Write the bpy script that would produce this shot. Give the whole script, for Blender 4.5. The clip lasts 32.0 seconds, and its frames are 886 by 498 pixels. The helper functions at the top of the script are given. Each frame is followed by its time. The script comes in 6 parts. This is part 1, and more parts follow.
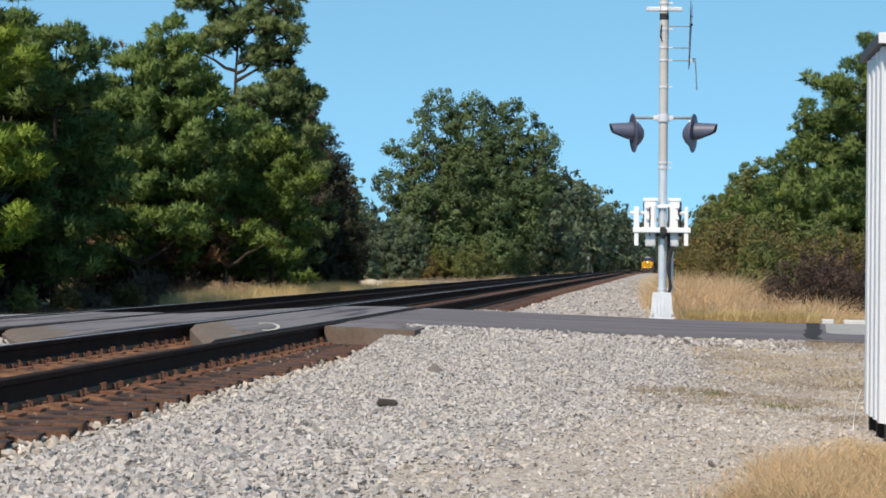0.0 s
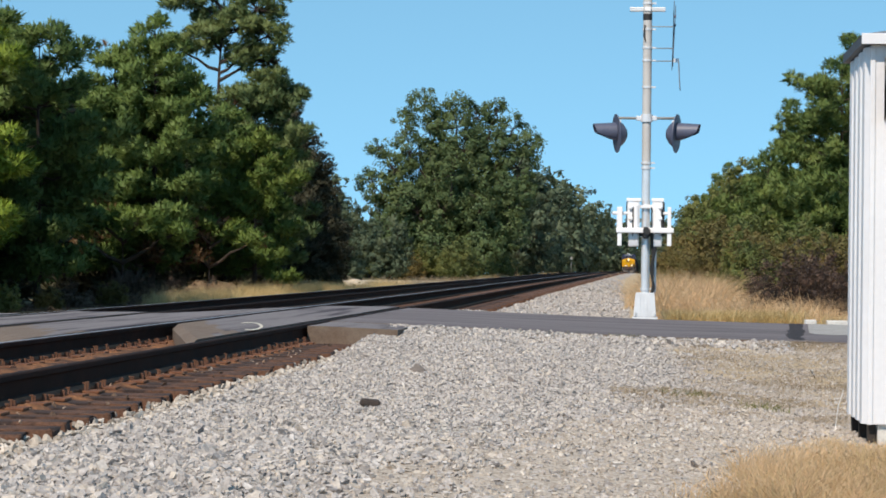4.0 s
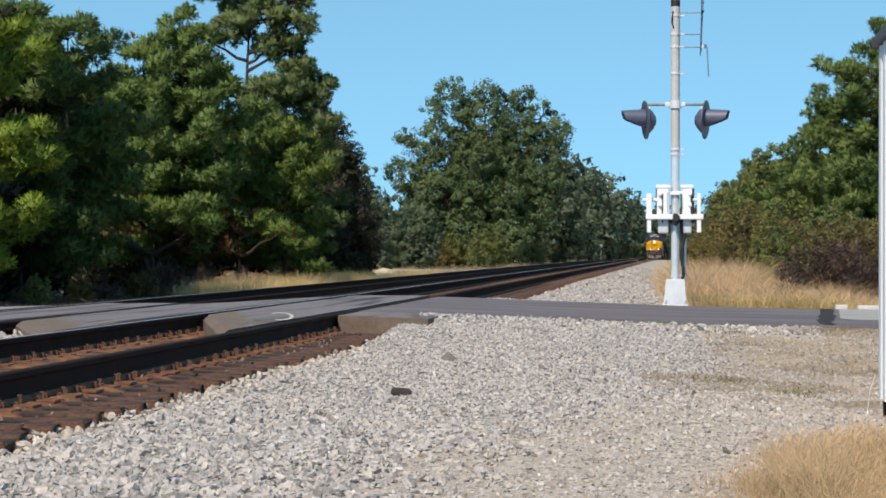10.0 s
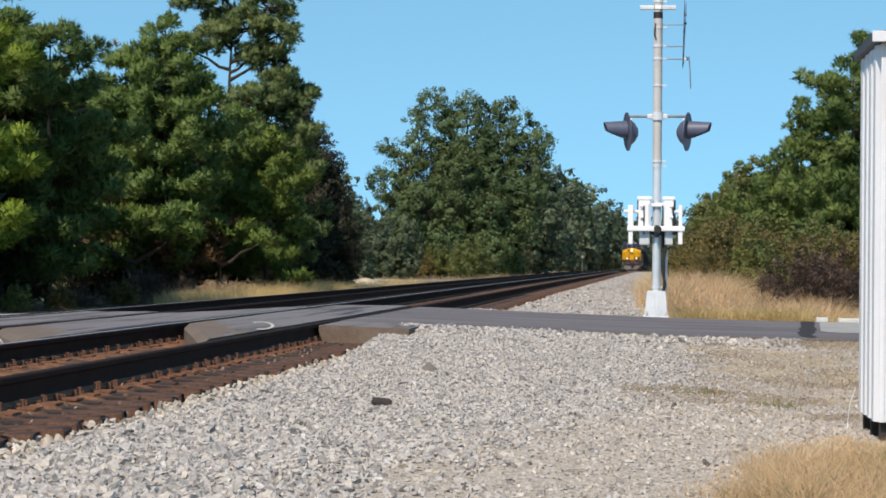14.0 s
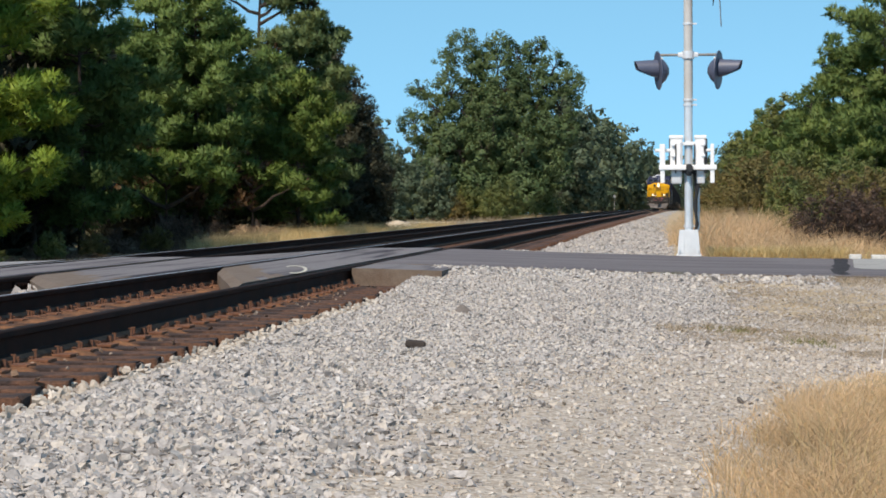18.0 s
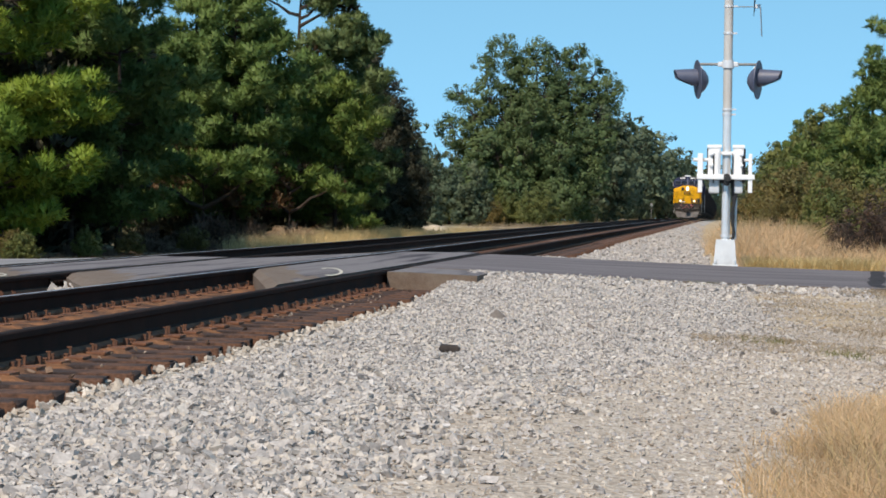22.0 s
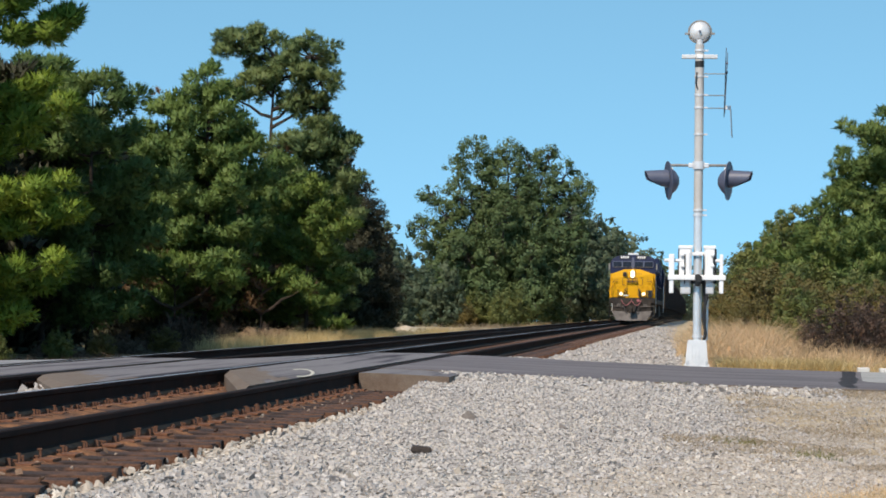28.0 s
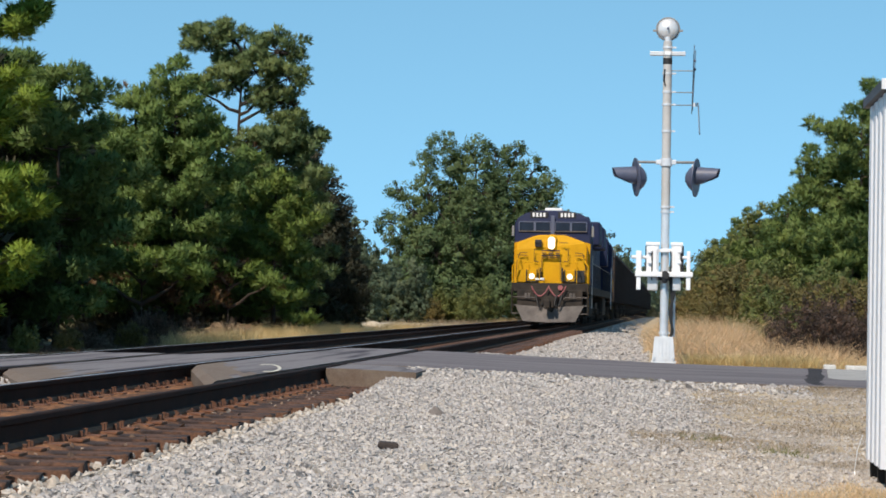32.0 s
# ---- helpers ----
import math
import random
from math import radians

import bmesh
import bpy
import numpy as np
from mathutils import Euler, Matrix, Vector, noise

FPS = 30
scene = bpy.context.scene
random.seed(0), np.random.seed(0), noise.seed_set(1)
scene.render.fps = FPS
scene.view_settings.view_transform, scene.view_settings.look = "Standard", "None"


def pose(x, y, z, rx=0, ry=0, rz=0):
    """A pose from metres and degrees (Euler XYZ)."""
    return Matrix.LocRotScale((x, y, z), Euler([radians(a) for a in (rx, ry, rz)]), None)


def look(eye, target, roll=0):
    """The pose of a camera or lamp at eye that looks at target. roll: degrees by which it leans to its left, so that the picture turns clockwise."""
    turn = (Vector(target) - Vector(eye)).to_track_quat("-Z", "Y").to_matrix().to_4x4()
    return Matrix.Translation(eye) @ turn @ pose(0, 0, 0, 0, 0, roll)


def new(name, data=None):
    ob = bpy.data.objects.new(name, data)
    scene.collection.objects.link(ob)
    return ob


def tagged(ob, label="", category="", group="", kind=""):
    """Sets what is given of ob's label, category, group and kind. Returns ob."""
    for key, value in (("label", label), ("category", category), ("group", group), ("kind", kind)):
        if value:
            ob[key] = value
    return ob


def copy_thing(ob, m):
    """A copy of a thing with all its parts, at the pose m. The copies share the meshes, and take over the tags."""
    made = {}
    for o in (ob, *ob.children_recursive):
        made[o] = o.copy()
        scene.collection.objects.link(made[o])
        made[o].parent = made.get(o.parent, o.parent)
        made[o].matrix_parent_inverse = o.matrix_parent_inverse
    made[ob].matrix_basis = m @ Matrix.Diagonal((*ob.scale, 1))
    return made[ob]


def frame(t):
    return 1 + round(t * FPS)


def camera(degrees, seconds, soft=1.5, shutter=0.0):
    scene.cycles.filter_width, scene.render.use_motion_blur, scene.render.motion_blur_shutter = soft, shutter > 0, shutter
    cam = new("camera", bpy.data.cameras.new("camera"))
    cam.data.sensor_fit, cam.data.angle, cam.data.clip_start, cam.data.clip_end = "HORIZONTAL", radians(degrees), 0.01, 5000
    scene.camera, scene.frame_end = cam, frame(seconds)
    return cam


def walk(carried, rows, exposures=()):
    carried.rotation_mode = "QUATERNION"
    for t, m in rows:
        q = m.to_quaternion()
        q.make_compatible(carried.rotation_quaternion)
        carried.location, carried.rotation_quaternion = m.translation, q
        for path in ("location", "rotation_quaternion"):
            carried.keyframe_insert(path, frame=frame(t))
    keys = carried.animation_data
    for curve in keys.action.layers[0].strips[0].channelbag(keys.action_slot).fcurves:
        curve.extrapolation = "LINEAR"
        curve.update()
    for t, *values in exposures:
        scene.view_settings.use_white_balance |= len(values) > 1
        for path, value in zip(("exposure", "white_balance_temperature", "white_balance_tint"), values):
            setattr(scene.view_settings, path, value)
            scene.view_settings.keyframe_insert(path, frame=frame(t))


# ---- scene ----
# World: y runs along the tracks, x to the right, rail tops of the near track at z = 0.2.
EYE_Z = 0.89
cam = camera(20.0, 32.0, 1.75)
TURNS = [
    (0.0, 90.336, -0.505, 5.131),
    (0.5, 90.315, -0.510, 5.131),
    (1.0, 90.081, -0.599, 5.005),
    (1.5, 90.125, -0.676, 4.843),
    (2.0, 90.071, -0.979, 4.871),
    (2.5, 90.136, -0.870, 4.936),
    (3.0, 90.438, -0.722, 4.789),
    (3.5, 90.296, -0.687, 4.758),
    (5.5, 90.550, -0.197, 4.757),
    (6.0, 90.382, -0.294, 4.740),
    (6.5, 90.115, -0.359, 5.451),
    (7.0, 90.643, -0.739, 4.153),
    (7.5, 89.701, -0.249, 6.093),
    (8.0, 88.889, -0.234, 5.900),
    (8.5, 89.669, -0.344, 5.976),
    (9.0, 89.883, -0.393, 5.939),
    (9.5, 90.046, -0.320, 5.758),
    (10.0, 90.072, -0.068, 5.426),
    (10.5, 90.207, -0.165, 5.009),
    (11.0, 90.827, -0.191, 5.576),
    (11.5, 90.484, -0.585, 5.215),
    (12.0, 90.321, -0.451, 5.199),
    (12.5, 90.204, -0.631, 5.199),
    (13.0, 90.068, -0.631, 5.101),
    (13.5, 90.315, -0.436, 4.952),
    (15.5, 89.901, -0.383, 5.348),
    (16.0, 89.272, 0.041, 5.938),
    (16.5, 89.382, -0.426, 7.600),
    (17.0, 89.789, 0.231, 8.014),
    (17.5, 89.312, 0.307, 6.163),
    (18.0, 88.980, 0.304, 5.730),
    (18.5, 89.306, 0.078, 6.250),
    (19.0, 89.628, -0.129, 6.628),
    (19.5, 89.839, -0.135, 6.943),
    (20.0, 89.799, -0.010, 6.808),
    (20.5, 89.836, -0.371, 6.702),
    (21.0, 89.271, -0.209, 6.655),
    (21.5, 88.914, -0.422, 6.815),
    (22.0, 89.085, -0.774, 6.567),
    (22.5, 89.382, -0.683, 6.228),
    (23.0, 89.661, -0.792, 6.372),
    (23.5, 89.874, -0.608, 6.250),
    (24.0, 89.994, -0.655, 5.799),
    (24.5, 90.250, -0.638, 5.661),
    (25.0, 90.487, -0.474, 5.942),
    (25.5, 90.640, -0.669, 5.995),
    (27.5, 91.064, -0.588, 5.798),
    (28.0, 91.393, -0.706, 5.920),
    (28.5, 91.496, -0.723, 5.696),
    (29.0, 91.508, -0.630, 5.504),
    (29.5, 91.456, -0.724, 5.603),
    (30.0, 91.550, -0.798, 5.494),
    (30.5, 91.691, -1.256, 5.602),
    (31.0, 91.637, -1.183, 5.353),
    (31.5, 91.378, -1.218, 5.311),
    (32.0, 91.307, -0.919, 5.174),
]
walk(cam, [(t, pose(0, 0, EYE_Z, rx, ry, rz)) for t, rx, ry, rz in TURNS])

# ---- world, sun, exposure ----
SUN_EL, SUN_SIDE = 46.0, 21.0     # degrees: height, and how far to the left of straight behind the camera
world = bpy.data.worlds.new("world")
scene.world = world
world.use_nodes = True
wn = world.node_tree
sky = wn.nodes.new("ShaderNodeTexSky")
sky.sky_type, sky.sun_disc = "NISHITA", False
sky.sun_elevation = radians(SUN_EL)
sky.sun_rotation = radians(180 + SUN_SIDE)
sky.altitude, sky.air_density, sky.dust_density, sky.ozone_density = 50, 0.8, 0.0, 2.5
wn.nodes["Background"].inputs["Strength"].default_value = 0.15
# the sky is read a little above each direction, as in clear dry air, and turned towards cyan
where = wn.nodes.new("ShaderNodeTexCoord")
lift = wn.nodes.new("ShaderNodeVectorMath")
lift.operation = "ADD"
lift.inputs[1].default_value = (0, 0, 0.26)
wn.links.new(where.outputs["Generated"], lift.inputs[0])
wn.links.new(lift.outputs[0], sky.inputs["Vector"])
tint = wn.nodes.new("ShaderNodeMix")
tint.data_type, tint.blend_type = "RGBA", "MULTIPLY"
tint.inputs[0].default_value = 1.0
tint.inputs[7].default_value = (1.42, 1.83, 1.49, 1)
wn.links.new(sky.outputs[0], tint.inputs[6])
wn.links.new(tint.outputs[2], wn.nodes["Background"].inputs[0])
sun_data = bpy.data.lights.new("sun", "SUN")
sun_data.energy, sun_data.angle, sun_data.color = 5.0, radians(0.53), (1.0, 0.865, 0.72)
sun = new("sun", sun_data)
ce, se = math.cos(radians(SUN_EL)), math.sin(radians(SUN_EL))
sun.matrix_basis = look((-60 * ce * math.sin(radians(SUN_SIDE)), -60 * ce * math.cos(radians(SUN_SIDE)), 60 * se), (0, 0, 0))

# ---- helpers of this scene ----
rng = np.random.default_rng(7)


def bump_to(nt, height, strength, distance, target):
    b = nt.nodes.new("ShaderNodeBump")
    b.inputs["Strength"].default_value, b.inputs["Distance"].default_value = strength, distance
    nt.links.new(height, b.inputs["Height"])
    nt.links.new(b.outputs[0], target)


def noise_node(nt, scale, detail=4.0, rough=0.55, coord="Object"):
    tc = nt.nodes.new("ShaderNodeTexCoord")
    n = nt.nodes.new("ShaderNodeTexNoise")
    n.inputs["Scale"].default_value, n.inputs["Detail"].default_value, n.inputs["Roughness"].default_value = scale, detail, rough
    nt.links.new(tc.outputs[coord], n.inputs["Vector"])
    return n


def ramp(nt, source, stops):
    r = nt.nodes.new("ShaderNodeValToRGB")
    el = r.color_ramp.elements
    while len(el) < len(stops):
        el.new(0.5)
    for e, (p, c) in zip(el, stops):
        e.position, e.color = p, (*c, 1)
    nt.links.new(source, r.inputs[0])
    return r


def mix(nt, fac, a, b):
    m = nt.nodes.new("ShaderNodeMix")
    m.data_type = "RGBA"
    for sock, v in ((m.inputs[0], fac), (m.inputs[6], a), (m.inputs[7], b)):
        if isinstance(v, (int, float)):
            sock.default_value = v
        elif isinstance(v, tuple):
            sock.default_value = (*v, 1)
        else:
            nt.links.new(v, sock)
    return m.outputs[2]


def material(name, c1, c2=None, rough=0.7, metal=0.0, scale=6.0, fine=40.0, bump=0.3, dist=0.01, contrast=(0.35, 0.65), emit=0.0, coat=0.0, grain=0.2, stretch=None):
    """A surface of two colours at two scales of noise with a fine relief."""
    m = bpy.data.materials.new(name)
    m.use_nodes = True
    nt = m.node_tree
    p = nt.nodes["Principled BSDF"]
    p.inputs["Roughness"].default_value, p.inputs["Metallic"].default_value = rough, metal
    p.inputs["Coat Weight"].default_value = coat
    c2 = c2 or tuple(x * 0.8 for x in c1)
    big, small = noise_node(nt, scale, 5), noise_node(nt, fine, 3)
    if stretch:
        mp = nt.nodes.new("ShaderNodeMapping")
        mp.inputs["Scale"].default_value = stretch
        tc = nt.nodes.new("ShaderNodeTexCoord")
        nt.links.new(tc.outputs["Object"], mp.inputs[0])
        nt.links.new(mp.outputs[0], big.inputs["Vector"])
    r = ramp(nt, big.outputs[0], [(contrast[0], c1), (contrast[1], c2)])
    r2 = ramp(nt, small.outputs[0], [(0.3, (1 - grain,) * 3), (0.7, (1 + grain * 0.6,) * 3)])
    mm = nt.nodes.new("ShaderNodeMix")
    mm.data_type, mm.blend_type = "RGBA", "MULTIPLY"
    mm.inputs[0].default_value = 1.0
    nt.links.new(r.outputs[0], mm.inputs[6])
    nt.links.new(r2.outputs[0], mm.inputs[7])
    nt.links.new(mm.outputs[2], p.inputs["Base Color"])
    if bump:
        bump_to(nt, small.outputs[0], bump, dist, p.inputs["Normal"])
    if emit:
        p.inputs["Emission Color"].default_value = (1.0, 0.93, 0.75, 1)
        p.inputs["Emission Strength"].default_value = emit
    return m


def leaf_material(name, lo, mid, hi, through_light=0.18, spread=0.6, cool=(0.72, 0.8, 0.8), warm=(1.25, 1.15, 1.0)):
    """Foliage: a colour for each leaf, larger patches of another tint, and some light let through."""
    m = bpy.data.materials.new(name)
    m.use_nodes = True
    nt = m.node_tree
    p = nt.nodes["Principled BSDF"]
    p.inputs["Roughness"].default_value = 0.55
    p.inputs["Specular IOR Level"].default_value = 0.25
    geo = nt.nodes.new("ShaderNodeNewGeometry")
    patch = noise_node(nt, spread, 3)
    r = ramp(nt, geo.outputs["Random Per Island"], [(0.0, lo), (0.5, mid), (1.0, hi)])
    r2 = ramp(nt, patch.outputs[0], [(0.35, cool), (0.65, warm)])
    mm = nt.nodes.new("ShaderNodeMix")
    mm.data_type, mm.blend_type = "RGBA", "MULTIPLY"
    mm.inputs[0].default_value = 1.0
    nt.links.new(r.outputs[0], mm.inputs[6])
    nt.links.new(r2.outputs[0], mm.inputs[7])
    nt.links.new(mm.outputs[2], p.inputs["Base Color"])
    tr = nt.nodes.new("ShaderNodeBsdfTranslucent")
    nt.links.new(mm.outputs[2], tr.inputs[0])
    ms = nt.nodes.new("ShaderNodeMixShader")
    ms.inputs[0].default_value = through_light
    out = nt.nodes["Material Output"]
    nt.links.new(p.outputs[0], ms.inputs[1])
    nt.links.new(tr.outputs[0], ms.inputs[2])
    nt.links.new(ms.outputs[0], out.inputs[0])
    return m


def island_material(name, stops, rough=0.9, spots=60.0, single=False):
    """Stones: each one a colour of its own, with a fine grain."""
    m = bpy.data.materials.new(name)
    m.use_nodes = True
    nt = m.node_tree
    p = nt.nodes["Principled BSDF"]
    p.inputs["Roughness"].default_value = rough
    geo = nt.nodes.new("ShaderNodeObjectInfo" if single else "ShaderNodeNewGeometry")
    r = ramp(nt, geo.outputs["Random" if single else "Random Per Island"], stops)
    g = noise_node(nt, spots, 3)
    r2 = ramp(nt, g.outputs[0], [(0.3, (0.75, 0.75, 0.75)), (0.7, (1.15, 1.15, 1.15))])
    mm = nt.nodes.new("ShaderNodeMix")
    mm.data_type, mm.blend_type = "RGBA", "MULTIPLY"
    mm.inputs[0].default_value = 1.0
    nt.links.new(r.outputs[0], mm.inputs[6])
    nt.links.new(r2.outputs[0], mm.inputs[7])
    nt.links.new(mm.outputs[2], p.inputs["Base Color"])
    bump_to(nt, g.outputs[0], 0.4, 0.004, p.inputs["Normal"])
    return m


def mesh_from(name, verts, faces, mat, smooth=False):
    """A mesh from an array of points and one or more arrays of faces."""
    me = bpy.data.meshes.new(name)
    verts = np.asarray(verts, dtype=np.float32)
    if not isinstance(faces, list):
        faces = [faces]
    faces = [np.asarray(f, dtype=np.int32) for f in faces if len(f)]
    loops = np.concatenate([f.ravel() for f in faces])
    sizes = np.concatenate([np.full(len(f), f.shape[1], dtype=np.int32) for f in faces])
    starts = np.concatenate([[0], np.cumsum(sizes)[:-1]]).astype(np.int32)
    me.vertices.add(len(verts))
    me.vertices.foreach_set("co", verts.ravel())
    me.loops.add(len(loops))
    me.loops.foreach_set("vertex_index", loops)
    me.polygons.add(len(sizes))
    me.polygons.foreach_set("loop_start", starts)
    me.update(calc_edges=True)
    me.validate()
    me.polygons.foreach_set("use_smooth", np.full(len(sizes), smooth, dtype=bool))
    me.materials.append(mat)
    return me


def part(name, bm, mat, parent=None, label="", smooth=False):
    """Links a bmesh (or a finished mesh) as one object under a thing or a part."""
    if isinstance(bm, bpy.types.Mesh):
        me = bm
    else:
        me = bpy.data.meshes.new(name)
        bmesh.ops.recalc_face_normals(bm, faces=bm.faces)
        if smooth:
            for f in bm.faces:
                f.smooth = len(f.verts) <= 4
            for e in bm.edges:
                e.smooth = e.calc_face_angle(0.0) < 0.7
        bm.to_mesh(me)
        bm.free()
        me.materials.append(mat)
    ob = new(name, me)
    ob.parent = parent
    if label:
        ob["label"] = label
    return ob


def box(bm, x0, x1, y0, y1, z0, z1, bevel=0.0, turn=None):
    m = Matrix.Translation(((x0 + x1) / 2, (y0 + y1) / 2, (z0 + z1) / 2)) @ Matrix.Diagonal((x1 - x0, y1 - y0, z1 - z0, 1))
    if turn is not None:
        m = turn @ m
    made = bmesh.ops.create_cube(bm, size=1, matrix=m)
    if bevel:
        edges = list({e for v in made["verts"] for e in v.link_edges})
        bmesh.ops.bevel(bm, geom=edges, offset=bevel, segments=2, affect="EDGES", profile=0.5)
    return bm


def rod(bm, p0, p1, r0, r1=None, n=10):
    p0, p1 = Vector(p0), Vector(p1)
    d = p1 - p0
    m = Matrix.Translation((p0 + p1) / 2) @ d.to_track_quat("Z", "Y").to_matrix().to_4x4()
    bmesh.ops.create_cone(bm, cap_ends=True, segments=n, radius1=r0, radius2=r0 if r1 is None else r1, depth=d.length, matrix=m)
    return bm


def pipe(bm, points, r, n=8):
    for a, b in zip(points, points[1:]):
        rod(bm, a, b, r, n=n)
    return bm


def prism(bm, outline, y0, y1):
    """A solid from an outline in x and z, pushed along y."""
    a = [bm.verts.new((x, y0, z)) for x, z in outline]
    b = [bm.verts.new((x, y1, z)) for x, z in outline]
    bm.faces.new(a)
    bm.faces.new(b[::-1])
    for i in range(len(a)):
        j = (i + 1) % len(a)
        bm.faces.new((a[j], a[i], b[i], b[j]))
    return bm


def prism_x(bm, outline, x0, x1):
    """A solid from an outline in y and z, pushed along x."""
    a = [bm.verts.new((x0, y, z)) for y, z in outline]
    b = [bm.verts.new((x1, y, z)) for y, z in outline]
    bm.faces.new(a)
    bm.faces.new(b[::-1])
    for i in range(len(a)):
        j = (i + 1) % len(a)
        bm.faces.new((a[j], a[i], b[i], b[j]))
    return bm


def B():
    return bmesh.new()


# ---- materials ----
ASPHALT = material("asphalt", (0.122, 0.109, 0.116), (0.178, 0.162, 0.168), 0.85, scale=1.0, fine=120, bump=0.5, dist=0.006, contrast=(0.38, 0.6), stretch=(0.35, 1.2, 1))
ASPHALT_OLD = material("old_asphalt", (0.30, 0.29, 0.28), (0.38, 0.37, 0.35), 0.9, scale=2, fine=110, bump=0.5, dist=0.006)
# a paler asphalt for the slab beyond the far track
ASPHALT_FAR = material("pale_far_asphalt", (0.20, 0.19, 0.195), (0.29, 0.28, 0.28), 0.85, scale=0.8, fine=120, bump=0.5, dist=0.006, contrast=(0.4, 0.6), stretch=(0.4, 1.6, 1))
PATCH = material("tar", (0.03, 0.027, 0.03), (0.06, 0.055, 0.058), 0.9, scale=6)
CROSSING = material("dirty_crossing_asphalt", (0.185, 0.172, 0.178), (0.05, 0.044, 0.054), 0.85, scale=1.1, fine=70, bump=0.5, dist=0.008, contrast=(0.5, 0.66), stretch=(2.6, 0.16, 1))
SLAB_EDGE = material("dirty_asphalt_edge", (0.125, 0.086, 0.062), (0.168, 0.13, 0.10), 0.95, scale=5, fine=60, bump=0.6)
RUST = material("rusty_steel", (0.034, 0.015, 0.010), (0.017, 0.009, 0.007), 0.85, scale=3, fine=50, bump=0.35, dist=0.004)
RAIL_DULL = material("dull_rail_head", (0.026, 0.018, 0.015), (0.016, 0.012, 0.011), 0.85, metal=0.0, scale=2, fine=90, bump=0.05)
# worn steel, with the sky's sheen on left-hand heads put into the paler colour
RAIL_TOP = material("worn_rail_head_sheen", (0.46, 0.45, 0.48), (0.34, 0.33, 0.35), 0.45, metal=0.5, scale=2, fine=90, bump=0.05)
RUST_BRIGHT = material("orange_rust", (0.27, 0.115, 0.05), (0.12, 0.052, 0.03), 0.95, scale=9, fine=70, bump=0.5)
RUST_DARK = material("brown_rusted_iron", (0.165, 0.076, 0.042), (0.085, 0.042, 0.028), 0.95, scale=9, fine=70, bump=0.5)
RUST_DIRT = material("rusty_dirt", (0.27, 0.128, 0.062), (0.085, 0.052, 0.038), 0.95, scale=3.5, fine=45, bump=0.9, dist=0.012, contrast=(0.4, 0.62), grain=0.35)
for m in (RUST, RAIL_DULL, RUST_DIRT, ASPHALT, ASPHALT_OLD, CROSSING, PATCH):
    m.node_tree.nodes["Principled BSDF"].inputs["Specular IOR Level"].default_value = 0.12
TIE_WOOD = material("creosoted_tie", (0.032, 0.019, 0.016), (0.135, 0.064, 0.036), 0.95, scale=4.5, fine=45, bump=0.8, dist=0.015, contrast=(0.42, 0.64), grain=0.4)
TIE_RED = material("rust_stained_tie", (0.075, 0.042, 0.032), (0.14, 0.078, 0.055), 0.95, scale=4.5, fine=45, bump=0.6, dist=0.015)
GALV = material("galvanised_steel", (0.70, 0.71, 0.73), (0.62, 0.63, 0.65), 0.38, metal=0.2, scale=7, fine=60, bump=0.05, grain=0.08)
POLE_ZINC = material("zinc_tube", (0.76, 0.765, 0.775), (0.66, 0.67, 0.68), 0.32, metal=0.45, scale=5, fine=60, bump=0.04, grain=0.06)
HOOD_WHITE = material("dull_white_paint", (0.78, 0.78, 0.79), (0.73, 0.73, 0.74), 0.5, scale=2, fine=30, bump=0.02, grain=0.03)
SOFFIT = material("dark_slate_paint", (0.055, 0.06, 0.075), (0.045, 0.05, 0.06), 0.6, scale=3, fine=40, bump=0.05, grain=0.06)
MAST_PAINT = material("weathered_mast_paint", (0.50, 0.485, 0.47), (0.44, 0.43, 0.415), 0.6, scale=3, fine=40, bump=0.05, grain=0.06)
ALU = material("aluminium_paint", (0.72, 0.715, 0.71), (0.62, 0.615, 0.615), 0.4, metal=0.3, scale=5, fine=60, bump=0.05, grain=0.06)
WHITE = material("white_enamel", (0.80, 0.80, 0.80), (0.77, 0.77, 0.775), 0.45, scale=1.2, fine=30, bump=0.02, grain=0.02)
SHED_WHITE = material("sheet_metal_white", (0.70, 0.705, 0.73), (0.64, 0.645, 0.67), 0.5, scale=0.9, fine=25, bump=0.02, grain=0.03)
DARK_PAINT = material("dark_signal_paint", (0.075, 0.086, 0.135), (0.095, 0.105, 0.155), 0.5, scale=6, fine=60, bump=0.1)
BLACK = material("black_paint", (0.012, 0.012, 0.014), (0.022, 0.021, 0.02), 0.6, scale=4, fine=40, bump=0.15)
GREY_PAINT = material("worn_grey_paint", (0.28, 0.28, 0.28), (0.2, 0.19, 0.18), 0.7, scale=4, fine=50, bump=0.2)
TRAIN_YELLOW = material("yellow_enamel", (0.62, 0.325, 0.007), (0.54, 0.275, 0.007), 0.6, scale=1.6, fine=30, bump=0.03, coat=0.0, grain=0.08)
TRAIN_BLUE = material("dark_blue_enamel", (0.019, 0.026, 0.068), (0.022, 0.028, 0.060), 0.62, scale=1.6, fine=30, bump=0.03, coat=0.0, grain=0.08)
TRAIN_GREY = material("dusty_grey_paint", (0.145, 0.128, 0.118), (0.08, 0.068, 0.062), 0.8, scale=2.5, fine=40, bump=0.2)
UNDER = material("sooty_frame", (0.03, 0.027, 0.025), (0.055, 0.045, 0.038), 0.85, scale=3, fine=40, bump=0.3)
HOPPER_STEEL = material("sooty_car_side", (0.035, 0.03, 0.03), (0.06, 0.045, 0.04), 0.8, scale=1.2, fine=25, bump=0.2)
